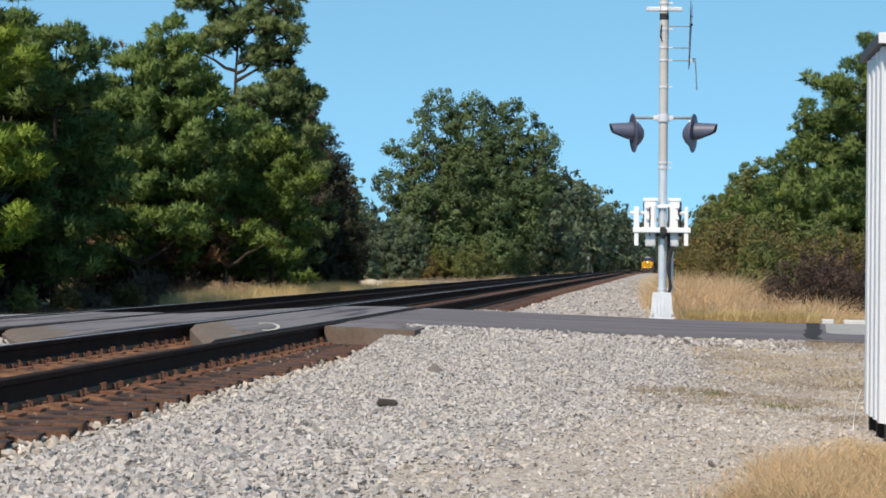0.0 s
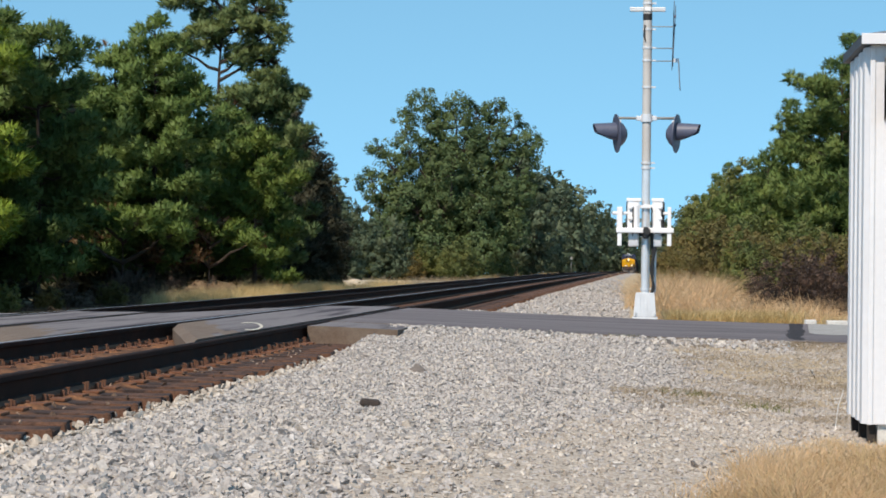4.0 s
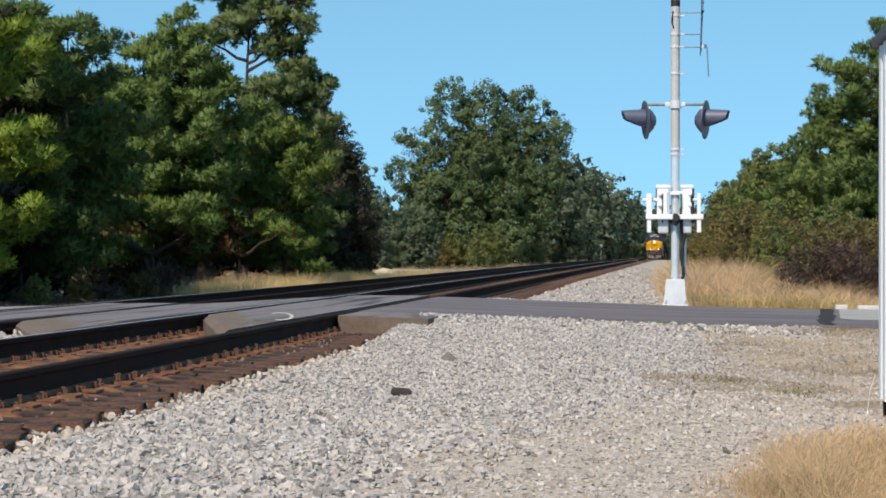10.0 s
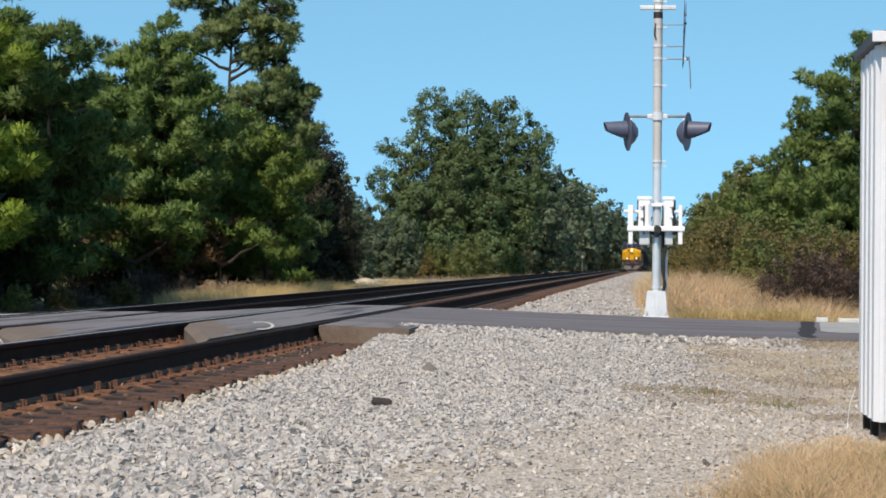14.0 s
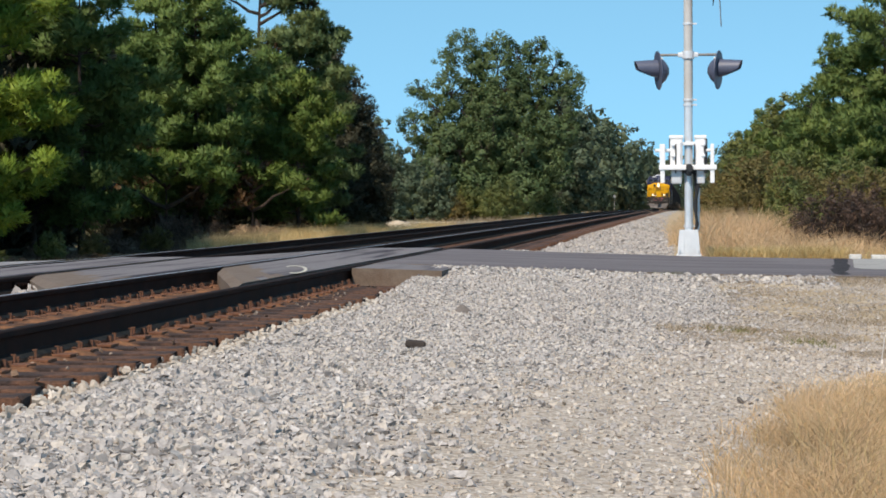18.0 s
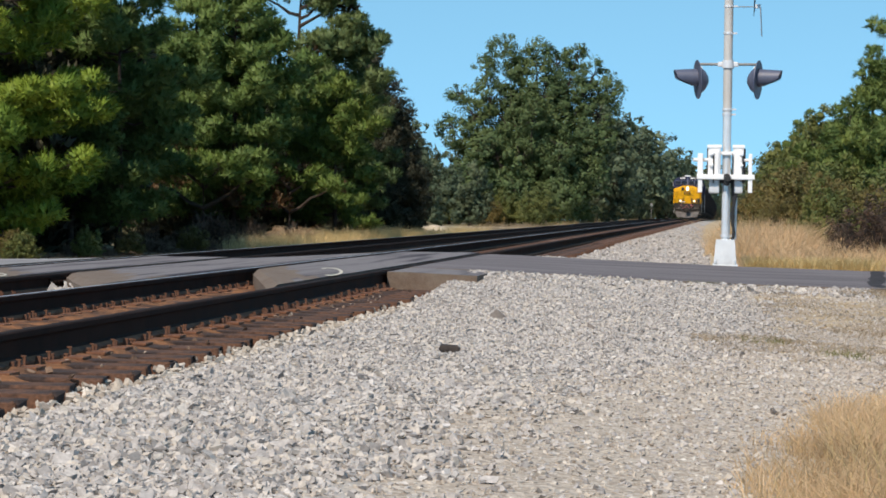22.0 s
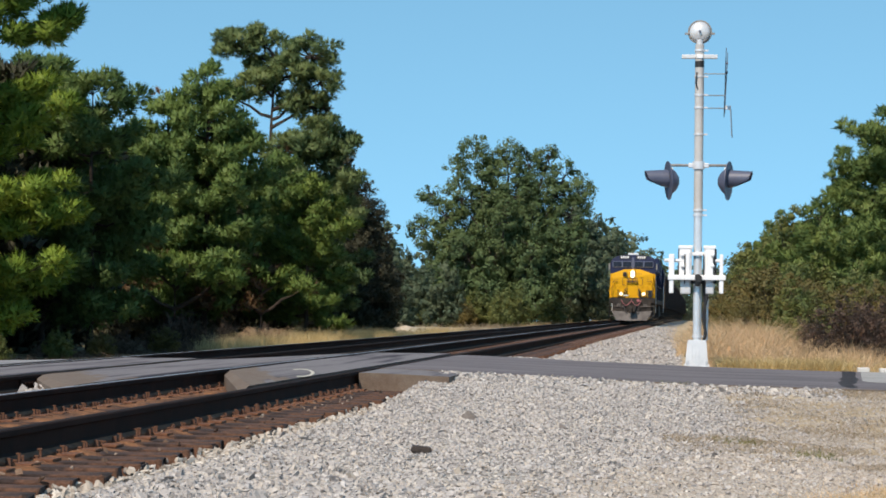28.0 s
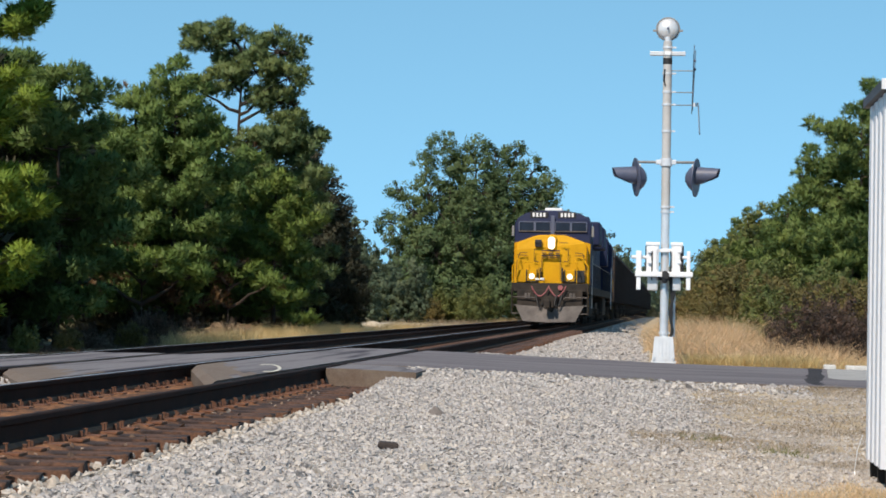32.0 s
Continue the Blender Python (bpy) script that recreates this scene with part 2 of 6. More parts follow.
for m in (TRAIN_YELLOW, TRAIN_BLUE, UNDER, HOPPER_STEEL):
    m.node_tree.nodes["Principled BSDF"].inputs["Specular IOR Level"].default_value = 0.12
COAL = material("coal", (0.015, 0.015, 0.016), (0.04, 0.04, 0.042), 0.6, scale=8, fine=20, bump=1.0, dist=0.08)
HOSE_RED = material("red_hose", (0.38, 0.13, 0.13), (0.28, 0.08, 0.09), 0.6)
LAMP_ON = material("lit_lamp", (0.95, 0.80, 0.50), (0.95, 0.78, 0.46), 0.3, emit=1.1)
LENS = material("dark_red_lens", (0.10, 0.006, 0.006), (0.07, 0.005, 0.005), 0.15)
PLATE_BACK = material("plate_back", (0.30, 0.36, 0.42), (0.24, 0.29, 0.35), 0.5, metal=0.2)
SIGN_BACK = material("sign_back", (0.10, 0.12, 0.15), (0.08, 0.095, 0.12), 0.5, metal=0.3)
DEAD_TWIG = material("dead_twigs", (0.026, 0.021, 0.018), (0.045, 0.034, 0.026), 0.95, scale=2, fine=20, bump=0.0)
BARK = material("bark", (0.065, 0.045, 0.032), (0.03, 0.022, 0.018), 0.95, scale=5, fine=22, bump=0.9, dist=0.03)
ROOF_METAL = material("slate_roof_metal", (0.16, 0.18, 0.21), (0.13, 0.145, 0.17), 0.5, scale=3, fine=40, bump=0.05, grain=0.06)
CHALK = material("chalk_paint", (0.62, 0.58, 0.48), (0.5, 0.47, 0.4), 0.9, scale=20)
CONCRETE = material("concrete", (0.62, 0.6, 0.56), (0.5, 0.48, 0.45), 0.9, scale=4, fine=50, bump=0.4)
SAND = material("bare_sand", (0.58, 0.49, 0.37), (0.48, 0.39, 0.28), 0.95, scale=1.5, fine=20, bump=0.5)
PINE_LEAF = leaf_material("pine_needles", (0.099, 0.162, 0.047), (0.131, 0.203, 0.061), (0.163, 0.241, 0.072), 0.32)
PINE_DEEP = leaf_material("deep_green_needles", (0.094, 0.152, 0.050), (0.122, 0.191, 0.061), (0.152, 0.226, 0.073), 0.36)
PINE_FRESH = leaf_material("young_pine_needles", (0.099, 0.156, 0.037), (0.132, 0.195, 0.045), (0.165, 0.230, 0.055), 0.32)
OLD_TWIG = material("old_brown_twigs", (0.15, 0.105, 0.075), (0.09, 0.062, 0.045), 0.95, scale=3, fine=20, bump=0.0)
DRY_TWIG = material("dry_tan_twigs", (0.40, 0.28, 0.17), (0.24, 0.16, 0.10), 0.95, scale=3, fine=20, bump=0.0)
PINE_BRIGHT = leaf_material("fresh_pine_needles", (0.143, 0.214, 0.031), (0.187, 0.273, 0.039), (0.240, 0.323, 0.051), 0.3)
# evergreen needles with the wood's shade painted into the colour
SHADED_NEEDLE = leaf_material("shade_darkened_needles", (0.037, 0.042, 0.026), (0.051, 0.052, 0.033), (0.068, 0.064, 0.042), 0.1)
DEAD_NEEDLE = leaf_material("dead_needles", (0.075, 0.045, 0.024), (0.12, 0.068, 0.034), (0.16, 0.10, 0.05), 0.12)
PINE_DULL = leaf_material("dull_pine_needles", (0.112, 0.162, 0.066), (0.145, 0.198, 0.080), (0.181, 0.235, 0.093), 0.32)
PINE_SLOPE = leaf_material("slope_pine_needles", (0.100, 0.156, 0.050), (0.137, 0.197, 0.060), (0.174, 0.232, 0.070), 0.32)
OAK_LEAF = leaf_material("broad_leaves", (0.078, 0.117, 0.050), (0.096, 0.141, 0.059), (0.119, 0.164, 0.068), 0.24, 0.35)
# distance haze is put into this leaf colour: paler, greyer, little spread
HAZED_LEAF = leaf_material("haze_paled_leaves", (0.112, 0.145, 0.092), (0.124, 0.158, 0.098), (0.134, 0.168, 0.105), 0.3, 0.2)
OLIVE_LEAF = leaf_material("olive_leaves", (0.141, 0.113, 0.040), (0.178, 0.141, 0.049), (0.216, 0.163, 0.062), 0.25)
BUSH_LEAF = leaf_material("shrub_leaves", (0.102, 0.126, 0.040), (0.142, 0.160, 0.049), (0.180, 0.187, 0.063), 0.2)
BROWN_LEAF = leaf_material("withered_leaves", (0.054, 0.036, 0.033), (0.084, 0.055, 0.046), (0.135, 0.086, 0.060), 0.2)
DRY_GRASS = leaf_material("dry_grass", (0.558, 0.391, 0.220), (0.679, 0.490, 0.294), (0.801, 0.601, 0.391), 0.45, 0.5, cool=(0.78, 0.75, 0.70), warm=(1.12, 1.10, 1.08))
PALE_GRASS = leaf_material("pale_dry_grass", (0.510, 0.381, 0.181), (0.632, 0.494, 0.249), (0.755, 0.618, 0.344), 0.4, 0.8, cool=(0.78, 0.75, 0.70), warm=(1.12, 1.10, 1.08))
STRAW = leaf_material("matted_straw", (0.27, 0.215, 0.15), (0.35, 0.285, 0.205), (0.44, 0.37, 0.28), 0.3, 1.0, cool=(0.78, 0.75, 0.70), warm=(1.12, 1.10, 1.08))
BROWN_STRAW = leaf_material("brown_straw", (0.233, 0.175, 0.110), (0.339, 0.265, 0.176), (0.445, 0.366, 0.259), 0.3, 1.0, cool=(0.78, 0.75, 0.70), warm=(1.12, 1.10, 1.08))
RUSSET_STRAW = leaf_material("russet_straw", (0.247, 0.173, 0.086), (0.342, 0.252, 0.138), (0.437, 0.347, 0.207), 0.3, 1.0, cool=(0.78, 0.75, 0.70), warm=(1.12, 1.10, 1.08))
GREEN_GRASS = leaf_material("weeds", (0.13, 0.145, 0.045), (0.20, 0.20, 0.07), (0.30, 0.27, 0.11), 0.35, 1.2)
STONE_DARK = material("dark_stone", (0.19, 0.165, 0.15), (0.12, 0.105, 0.095), 0.9, scale=30, fine=120)
DARK_WOOD = material("dark_wood", (0.035, 0.027, 0.024), (0.055, 0.042, 0.036), 0.95, scale=20, fine=90)
STONE_GREY = island_material("grey_ballast", [(0.0, (0.21, 0.195, 0.185)), (0.2, (0.36, 0.332, 0.315)), (0.55, (0.44, 0.408, 0.388)), (0.88, (0.48, 0.425, 0.365)), (1.0, (0.55, 0.52, 0.50))])
STONE_GREY_ONE = island_material("grey_ballast_single", [(0.0, (0.21, 0.195, 0.185)), (0.2, (0.36, 0.332, 0.315)), (0.55, (0.44, 0.408, 0.388)), (0.88, (0.48, 0.425, 0.365)), (1.0, (0.55, 0.52, 0.50))], single=True)
STONE_RUSTY = island_material("rust_stained_chips", [(0.0, (0.10, 0.06, 0.04)), (0.6, (0.24, 0.16, 0.11)), (1.0, (0.40, 0.33, 0.27))])
STONE_TAN = island_material("tan_gravel", [(0.0, (0.25, 0.21, 0.175)), (0.25, (0.41, 0.355, 0.295)), (0.8, (0.50, 0.44, 0.375)), (1.0, (0.62, 0.575, 0.52))])


def ground_material():
    """Gravel, tan grit, dirt, dry grass and soil, by three weights kept on the sheet's points."""
    m = bpy.data.materials.new("ground")
    m.use_nodes = True
    nt = m.node_tree
    p = nt.nodes["Principled BSDF"]
    p.inputs["Roughness"].default_value = 0.95
    def weight(name):
        a = nt.nodes.new("ShaderNodeAttribute")
        a.attribute_name = name
        return a.outputs["Fac"]
    def broken(w, n):
        mth = nt.nodes.new("ShaderNodeMath")
        mth.operation = "ADD"
        nt.links.new(w, mth.inputs[0])
        nt.links.new(n, mth.inputs[1])
        r = ramp(nt, mth.outputs[0], [(0.9, (0, 0, 0)), (1.1, (1, 1, 1))])
        return r.outputs[0]
    edge = noise_node(nt, 1.7, 6, 0.65)
    vor = nt.nodes.new("ShaderNodeTexVoronoi")
    tc = nt.nodes.new("ShaderNodeTexCoord")
    vor.inputs["Scale"].default_value = 26
    nt.links.new(tc.outputs["Object"], vor.inputs["Vector"])
    vor2 = nt.nodes.new("ShaderNodeTexVoronoi")
    vor2.inputs["Scale"].default_value = 48
    nt.links.new(tc.outputs["Object"], vor2.inputs["Vector"])
    hsv = nt.nodes.new("ShaderNodeSeparateColor")
    nt.links.new(vor.outputs["Color"], hsv.inputs[0])
    hsv2 = nt.nodes.new("ShaderNodeSeparateColor")
    nt.links.new(vor2.outputs["Color"], hsv2.inputs[0])
    grey = ramp(nt, hsv.outputs[0], [(0.0, (0.20, 0.18, 0.165)), (0.5, (0.36, 0.33, 0.30)), (1.0, (0.50, 0.46, 0.41))]).outputs[0]
    tan = ramp(nt, hsv2.outputs[0], [(0.0, (0.27, 0.222, 0.175)), (0.5, (0.40, 0.335, 0.27)), (1.0, (0.54, 0.475, 0.41))]).outputs[0]
    soiln = noise_node(nt, 0.9, 8, 0.7)
    soil = ramp(nt, soiln.outputs[0], [(0.3, (0.32, 0.245, 0.155)), (0.5, (0.43, 0.335, 0.215)), (0.7, (0.49, 0.40, 0.27))]).outputs[0]
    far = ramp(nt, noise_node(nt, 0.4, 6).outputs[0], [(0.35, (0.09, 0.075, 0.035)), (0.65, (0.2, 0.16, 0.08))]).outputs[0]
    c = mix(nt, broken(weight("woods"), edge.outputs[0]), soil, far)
    c = mix(nt, broken(weight("grit"), edge.outputs[0]), c, tan)
    c = mix(nt, broken(weight("ballast"), edge.outputs[0]), c, grey)
    rustn = noise_node(nt, 5.0, 4)
    rust = ramp(nt, rustn.outputs[0], [(0.35, (0.10, 0.045, 0.024)), (0.65, (0.22, 0.13, 0.08))]).outputs[0]
    c = mix(nt, broken(weight("rust"), edge.outputs[0]), c, rust)
    nt.links.new(c, p.inputs["Base Color"])
    bump_to(nt, vor.outputs["Distance"], 0.6, 0.02, p.inputs["Normal"])
    return m


# ---- the lie of the land ----
NEAR_X, FAR_X, HALF_GAUGE = -4.60, -8.72, 0.7525
ROAD_Y0, ROAD_Y1 = 29.6, 39.3
RAIL_H = 0.18


def dip(y):
    """The line falls away slowly in the distance."""
    return -8.9e-6 * max(0.0, y - 231.0) ** 2 if y < 777 else -8.9e-6 * 546 ** 2 - 0.0097 * (y - 777)


def sway(y):
    """The line bears slightly to the left far off."""
    return lerp(y, [(40, 0.0), (99, -0.17), (134, -0.19), (257, -0.26), (662, -0.92), (780, -1.1)])


def lerp(x, table):
    return float(np.interp(x, [a for a, _ in table], [b for _, b in table]))


ROAD_PROFILE = [(-60, -0.3), (-13, -0.04), (-10.4, 0.02), (-9.6, 0.053), (-7.9, 0.057), (-7.0, 0.10), (-5.5, 0.192), (-3.6, 0.192), (-2.0, 0.13), (0, 0.06), (2, 0.02), (6, -0.04), (60, -0.1)]
GRAVEL_PROFILE = [(-60, -0.7), (-14, -0.4), (-11.0, -0.28), (-10.2, -0.21), (-7.3, -0.21), (-6.9, -0.14), (-6.3, -0.05), (-5.9, -0.045), (-3.9, -0.045), (-3.6, -0.085), (-3.18, -0.085), (-2.98, -0.05), (-2.4, -0.07), (-1, -0.14), (0.3, -0.23), (1.5, -0.31), (6, -0.38), (14, -0.25), (60, 0.1)]


def ground_z(x, y):
    z = lerp(x, GRAVEL_PROFILE)
    near = min(1.0, max(0.0, (1 - max(0.0, abs(y - 34.5) - 5.2) / 6.0)))          # the bank rises to the road
    if -6.1 < x < -3.1 or -10.2 < x < -7.3:
        near = 0.0
    z = z * (1 - near) + (lerp(x, ROAD_PROFILE) - 0.022) * near
    if y > 42 and x > -1.5:
        z += 0.30 * min(1, (y - 42) / 11) * min(1, (x + 1.5) / 3)
    if y > 40:
        z += 0.14 * max(0.0, 1 - abs(x + 6.75) / 0.8) * min(1.0, (y - 40) / 4)          # ballast heaped between the tracks
    z += dip(y)
    z += 0.018 * noise.noise(Vector((x * 0.9, y * 0.9, 3))) + (0.06 * noise.noise(Vector((x * 0.12, y * 0.12, 9))) if x > 3 or x < -12 else 0)
    return z


GRIT_EDGE = [(8, -1.25), (12, -1.35), (14, -1.2), (16, -0.8), (18, -0.2), (24, 0.45), (30, 0.2)]          # where coarse stone gives way to grit


def build_ground():
    xs = np.concatenate([[-900, -400, -200, -120, -80, -55, -40], np.arange(-32, -14, 1.5), np.arange(-14, 7, 0.22), np.arange(7, 20, 1.0), [22, 28, 36, 50, 80, 130, 220, 450, 900]])
    ys = np.concatenate([[-200, -90, -40, -20, -8, 0], np.arange(5, 48, 0.36), np.arange(48, 110, 1.4), np.arange(110, 300, 6), np.arange(300, 860, 22), [900, 1050, 1300, 1700, 2400, 3500]])
    verts, w = [], {"ballast": [], "grit": [], "woods": [], "rust": []}
    for y in ys:
        for x in xs:
            verts.append((x, y, ground_z(x, y)))
            edge = lerp(y, GRIT_EDGE)
            bed = 1.0 if -10.8 < x < -2.9 else 0.0
            if y < 30.0:
                b = max(bed, min(1.0, max(0.0, (edge + 0.4 - x) / 1.2)) if x > -3.2 else 0)
                g = 0.9 if -3.2 < x < 4 else 0.1
                if x > 0.2 and y > 19.4:
                    g = 0.52 if y < 24.5 else 0.45
                if abs(y - 22.0 - 0.3 * x) < 0.5 and x > -0.3:
                    g = 0.40
                if x > 0.9 and y < 15.9:
                    g = 0.3
            else:
                right = lerp(y, [(39, -0.3), (74, -0.9), (166, -1.9), (296, -2.2)])
                b = 1.0 if -10.8 < x < right else 0.0
                g = 0.0
            w["ballast"].append(b)
            w["grit"].append(g)
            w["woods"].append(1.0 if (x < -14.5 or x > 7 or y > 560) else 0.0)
            w["rust"].append(0.72 if abs(x - NEAR_X) < 1.25 or abs(x - FAR_X) < 1.25 else 0.0)
    n = len(xs)
    i, j = np.meshgrid(np.arange(len(ys) - 1), np.arange(n - 1), indexing="ij")
    a = (i * n + j).ravel()
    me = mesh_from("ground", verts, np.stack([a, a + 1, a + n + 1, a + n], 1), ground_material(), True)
    for key, values in w.items():
        at = me.attributes.new(key, "FLOAT", "POINT")
        at.data.foreach_set("value", np.array(values, dtype=np.float32))
    return tagged(new("ground", me), "pale gravel and dry soil beside the railway", "ground", kind="structure")


def road_sheet(name, x0, x1, y0, y1, mat, lift=0.0, thick=0.30, ragged=0.0, skew=0.0, shear=0.0, dirt=0.0, wobble=0.0):
    """A slab of road that follows the humps of the crossing."""
    cols = np.arange(x0, x1 + 1e-6, 0.2 if x1 - x0 < 40 else 0.5)
    rows = np.linspace(y0, y1, 41 if dirt else 11)
    top, bot = [], []
    for y in rows:
        for x in cols:
            yy = y + skew * (x - x0) * (rows[-1] - y) / (y1 - y0)
            if ragged and y == rows[0]:
                yy += ragged * noise.noise(Vector((x * 1.7, 0, 5)))
            if ragged and y == rows[-1]:
                yy += ragged * noise.noise(Vector((x * 1.7, 9, 5)))
            z = lerp(x, ROAD_PROFILE) + lift + 0.004 * noise.noise(Vector((x * 0.8, y * 0.8, 2)))
            if dirt:
                z -= 0.05 * max(0.0, 1 - (y - y0) / 0.4) ** 2
            xx = x + shear * (yy - ROAD_Y1) + wobble * noise.noise(Vector((round((x - x0) / (x1 - x0)) * 7, y * 1.1, 8)))
            top.append((xx, yy, z))
            bot.append((xx, yy, z - thick))
    n, k = len(cols), len(top)
    i, j = np.meshgrid(np.arange(len(rows) - 1), np.arange(n - 1), indexing="ij")
    a = (i * n + j).ravel()
    f = [np.stack([a, a + 1, a + n + 1, a + n], 1), np.stack([a + n, a + n + 1, a + 1, a], 1) + k]
    loop = np.concatenate([np.arange(n), np.arange(1, len(rows)) * n + n - 1, np.arange(n - 2, -1, -1) + (len(rows) - 1) * n, np.arange(len(rows) - 2, 0, -1) * n])
    nxt = np.roll(loop, -1)
    f.append(np.stack([nxt, loop, loop + k, nxt + k], 1))
    me = mesh_from(name, top + bot, f, mat)
    me.materials.append(SLAB_EDGE)
    for poly in me.polygons:
        c = poly.center
        if abs(poly.normal.z) < 0.5 or c.y < y0 + skew * (c.x - x0) + dirt * (1 + 0.8 * noise.noise(Vector((c.x * 2.5, c.y * 0.8, 3)))):
            poly.material_index = 1
    return me


build_ground()
road = tagged(new("road", None), "grey asphalt road that crosses two railway tracks", "road", kind="structure")
GROOVE = 0.11
edges = []
for c in (FAR_X, NEAR_X):
    for s in (-1, 1):
        edges.append(c + s * HALF_GAUGE)
xs = [-60.0, edges[0] - 0.05, edges[0] + GROOVE, edges[1] - GROOVE, edges[1] + 0.05, edges[2] - 0.05, edges[2] + GROOVE, edges[3] - GROOVE, edges[3] + 0.05, 60.0]
for k, (a, b) in enumerate(zip(xs[0::2], xs[1::2])):
    y0, lean = ((ROAD_Y0, 0.0), (30.0, -3.2), (29.4, -3.4), (27.3, -4.6), (ROAD_Y0, 0.0))[k]
    part("slab", road_sheet("slab", a, b, y0, ROAD_Y1 + (1.0 if k in (1, 3) else 0.0), (ASPHALT_FAR, CROSSING, CROSSING, CROSSING, ASPHALT)[k], ragged=0.10 if k in (0, 4) else 0.02, skew=lean, dirt=2.0 if k in (1, 2, 3) else 0.0), None, road)
part("slab", road_sheet("slab", edges[3] + 0.06, edges[3] + 1.1, 27.6, ROAD_Y0 + 0.15, CROSSING, lift=-0.006, ragged=0.03), None, road, "dirty end of the asphalt beside the rail")
part("worn_surface", road_sheet("worn_surface", 2.42, 58.0, ROAD_Y0 + 0.02, ROAD_Y1 - 0.02, ASPHALT_OLD, lift=0.005, thick=0.01, shear=0.0575), None, road, "paler worn asphalt")
part("tar_patch", road_sheet("tar_patch", 2.14, 2.44, ROAD_Y0 + 0.1, ROAD_Y1 - 0.2, PATCH, lift=0.009, thick=0.01, ragged=0.3, shear=0.0575, wobble=0.16), None, road, "black tar joint across the road")


# ---- tracks ----
def rail_outline(h=RAIL_H):
    half = [(0.075, 0.0), (0.075, 0.012), (0.03, 0.03), (0.010, 0.045), (0.009, h - 0.052), (0.037, h - 0.038), (0.037, h - 0.008), (0.028, h)]
    return half + [(-x, z) for x, z in half[::-1]]


def rail_mesh(y0, y1, step, head=None):
    out = rail_outline()
    ys = np.arange(y0, y1 + step, step)
    v = [(x + sway(y), y, z + dip(y)) for y in ys for x, z in out]
    n = len(out)
    f = []
    for i in range(len(ys) - 1):
        for j in range(n):
            f.append((i * n + j, i * n + (j + 1) % n, (i + 1) * n + (j + 1) % n, (i + 1) * n + j))
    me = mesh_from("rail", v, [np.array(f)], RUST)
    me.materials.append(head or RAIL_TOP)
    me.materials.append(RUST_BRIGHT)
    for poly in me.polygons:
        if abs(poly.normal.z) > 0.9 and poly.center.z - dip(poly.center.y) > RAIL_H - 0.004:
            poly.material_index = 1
        elif poly.center.z - dip(poly.center.y) < 0.035:
            poly.material_index = 2
    return me


def tie_mesh(seed):
    r = random.Random(seed)
    bm = B()
    box(bm, -1.28, 1.44, -0.118, 0.118, -0.17, 0.0, 0.012)
    for v in bm.verts:
        v.co.x += r.uniform(-0.02, 0.02)
        v.co.z += r.uniform(-0.008, 0.006)
    me = bpy.data.meshes.new("tie")
    bmesh.ops.recalc_face_normals(bm, faces=bm.faces)
    bm.to_mesh(me)
    bm.free()
    me.materials.append(TIE_WOOD)
    return me


def small_mesh(name, bm, mat):
    me = bpy.data.meshes.new(name)
    bmesh.ops.recalc_face_normals(bm, faces=bm.faces)
    bm.to_mesh(me)
    bm.free()
    me.materials.append(mat)
    return me


def spike_mesh():
    bm = B()
    box(bm, -0.007, 0.007, -0.007, 0.007, -0.05, 0.036)
    box(bm, -0.018, 0.010, -0.010, 0.010, 0.034, 0.042)
    return small_mesh("spike", bm, RUST_DARK)


def plate_mesh():
    bm = B()
    box(bm, -0.21, 0.21, -0.10, 0.10, 0.0, 0.020, 0.006)
    box(bm, 0.078, 0.095, -0.095, 0.095, 0.014, 0.028)
    box(bm, -0.095, -0.078, -0.095, 0.095, 0.014, 0.028)
    return small_mesh("tie_plate", bm, RUST_BRIGHT)


def anchor_mesh():
    bm = B()
    box(bm, -0.10, 0.10, -0.012, 0.012, -0.035, -0.005)
    box(bm, 0.075, 0.105, -0.014, 0.014, -0.02, 0.035)
    return small_mesh("rail_anchor", bm, RUST_DARK)


TIES = [tie_mesh(i) for i in range(4)]
SPIKE, PLATE, ANCHOR = spike_mesh(), plate_mesh(), anchor_mesh()


def joint_bar(parent, x, y, z):
    bm = B()
    box(bm, x + 0.012, x + 0.036, y - 0.45, y + 0.45, z + 0.035, z + RAIL_H - 0.05, 0.006)
    part("joint_bar", bm, RUST, parent, "bolted steel joint bar")
    for k in (-0.36, -0.2, -0.07, 0.07, 0.2, 0.36):
        bm = B()
        rod(bm, (x + 0.03, y + k, z + 0.085), (x + 0.075, y + k, z + 0.085), 0.022, n=6)
        part("bolt", bm, RUST, parent)


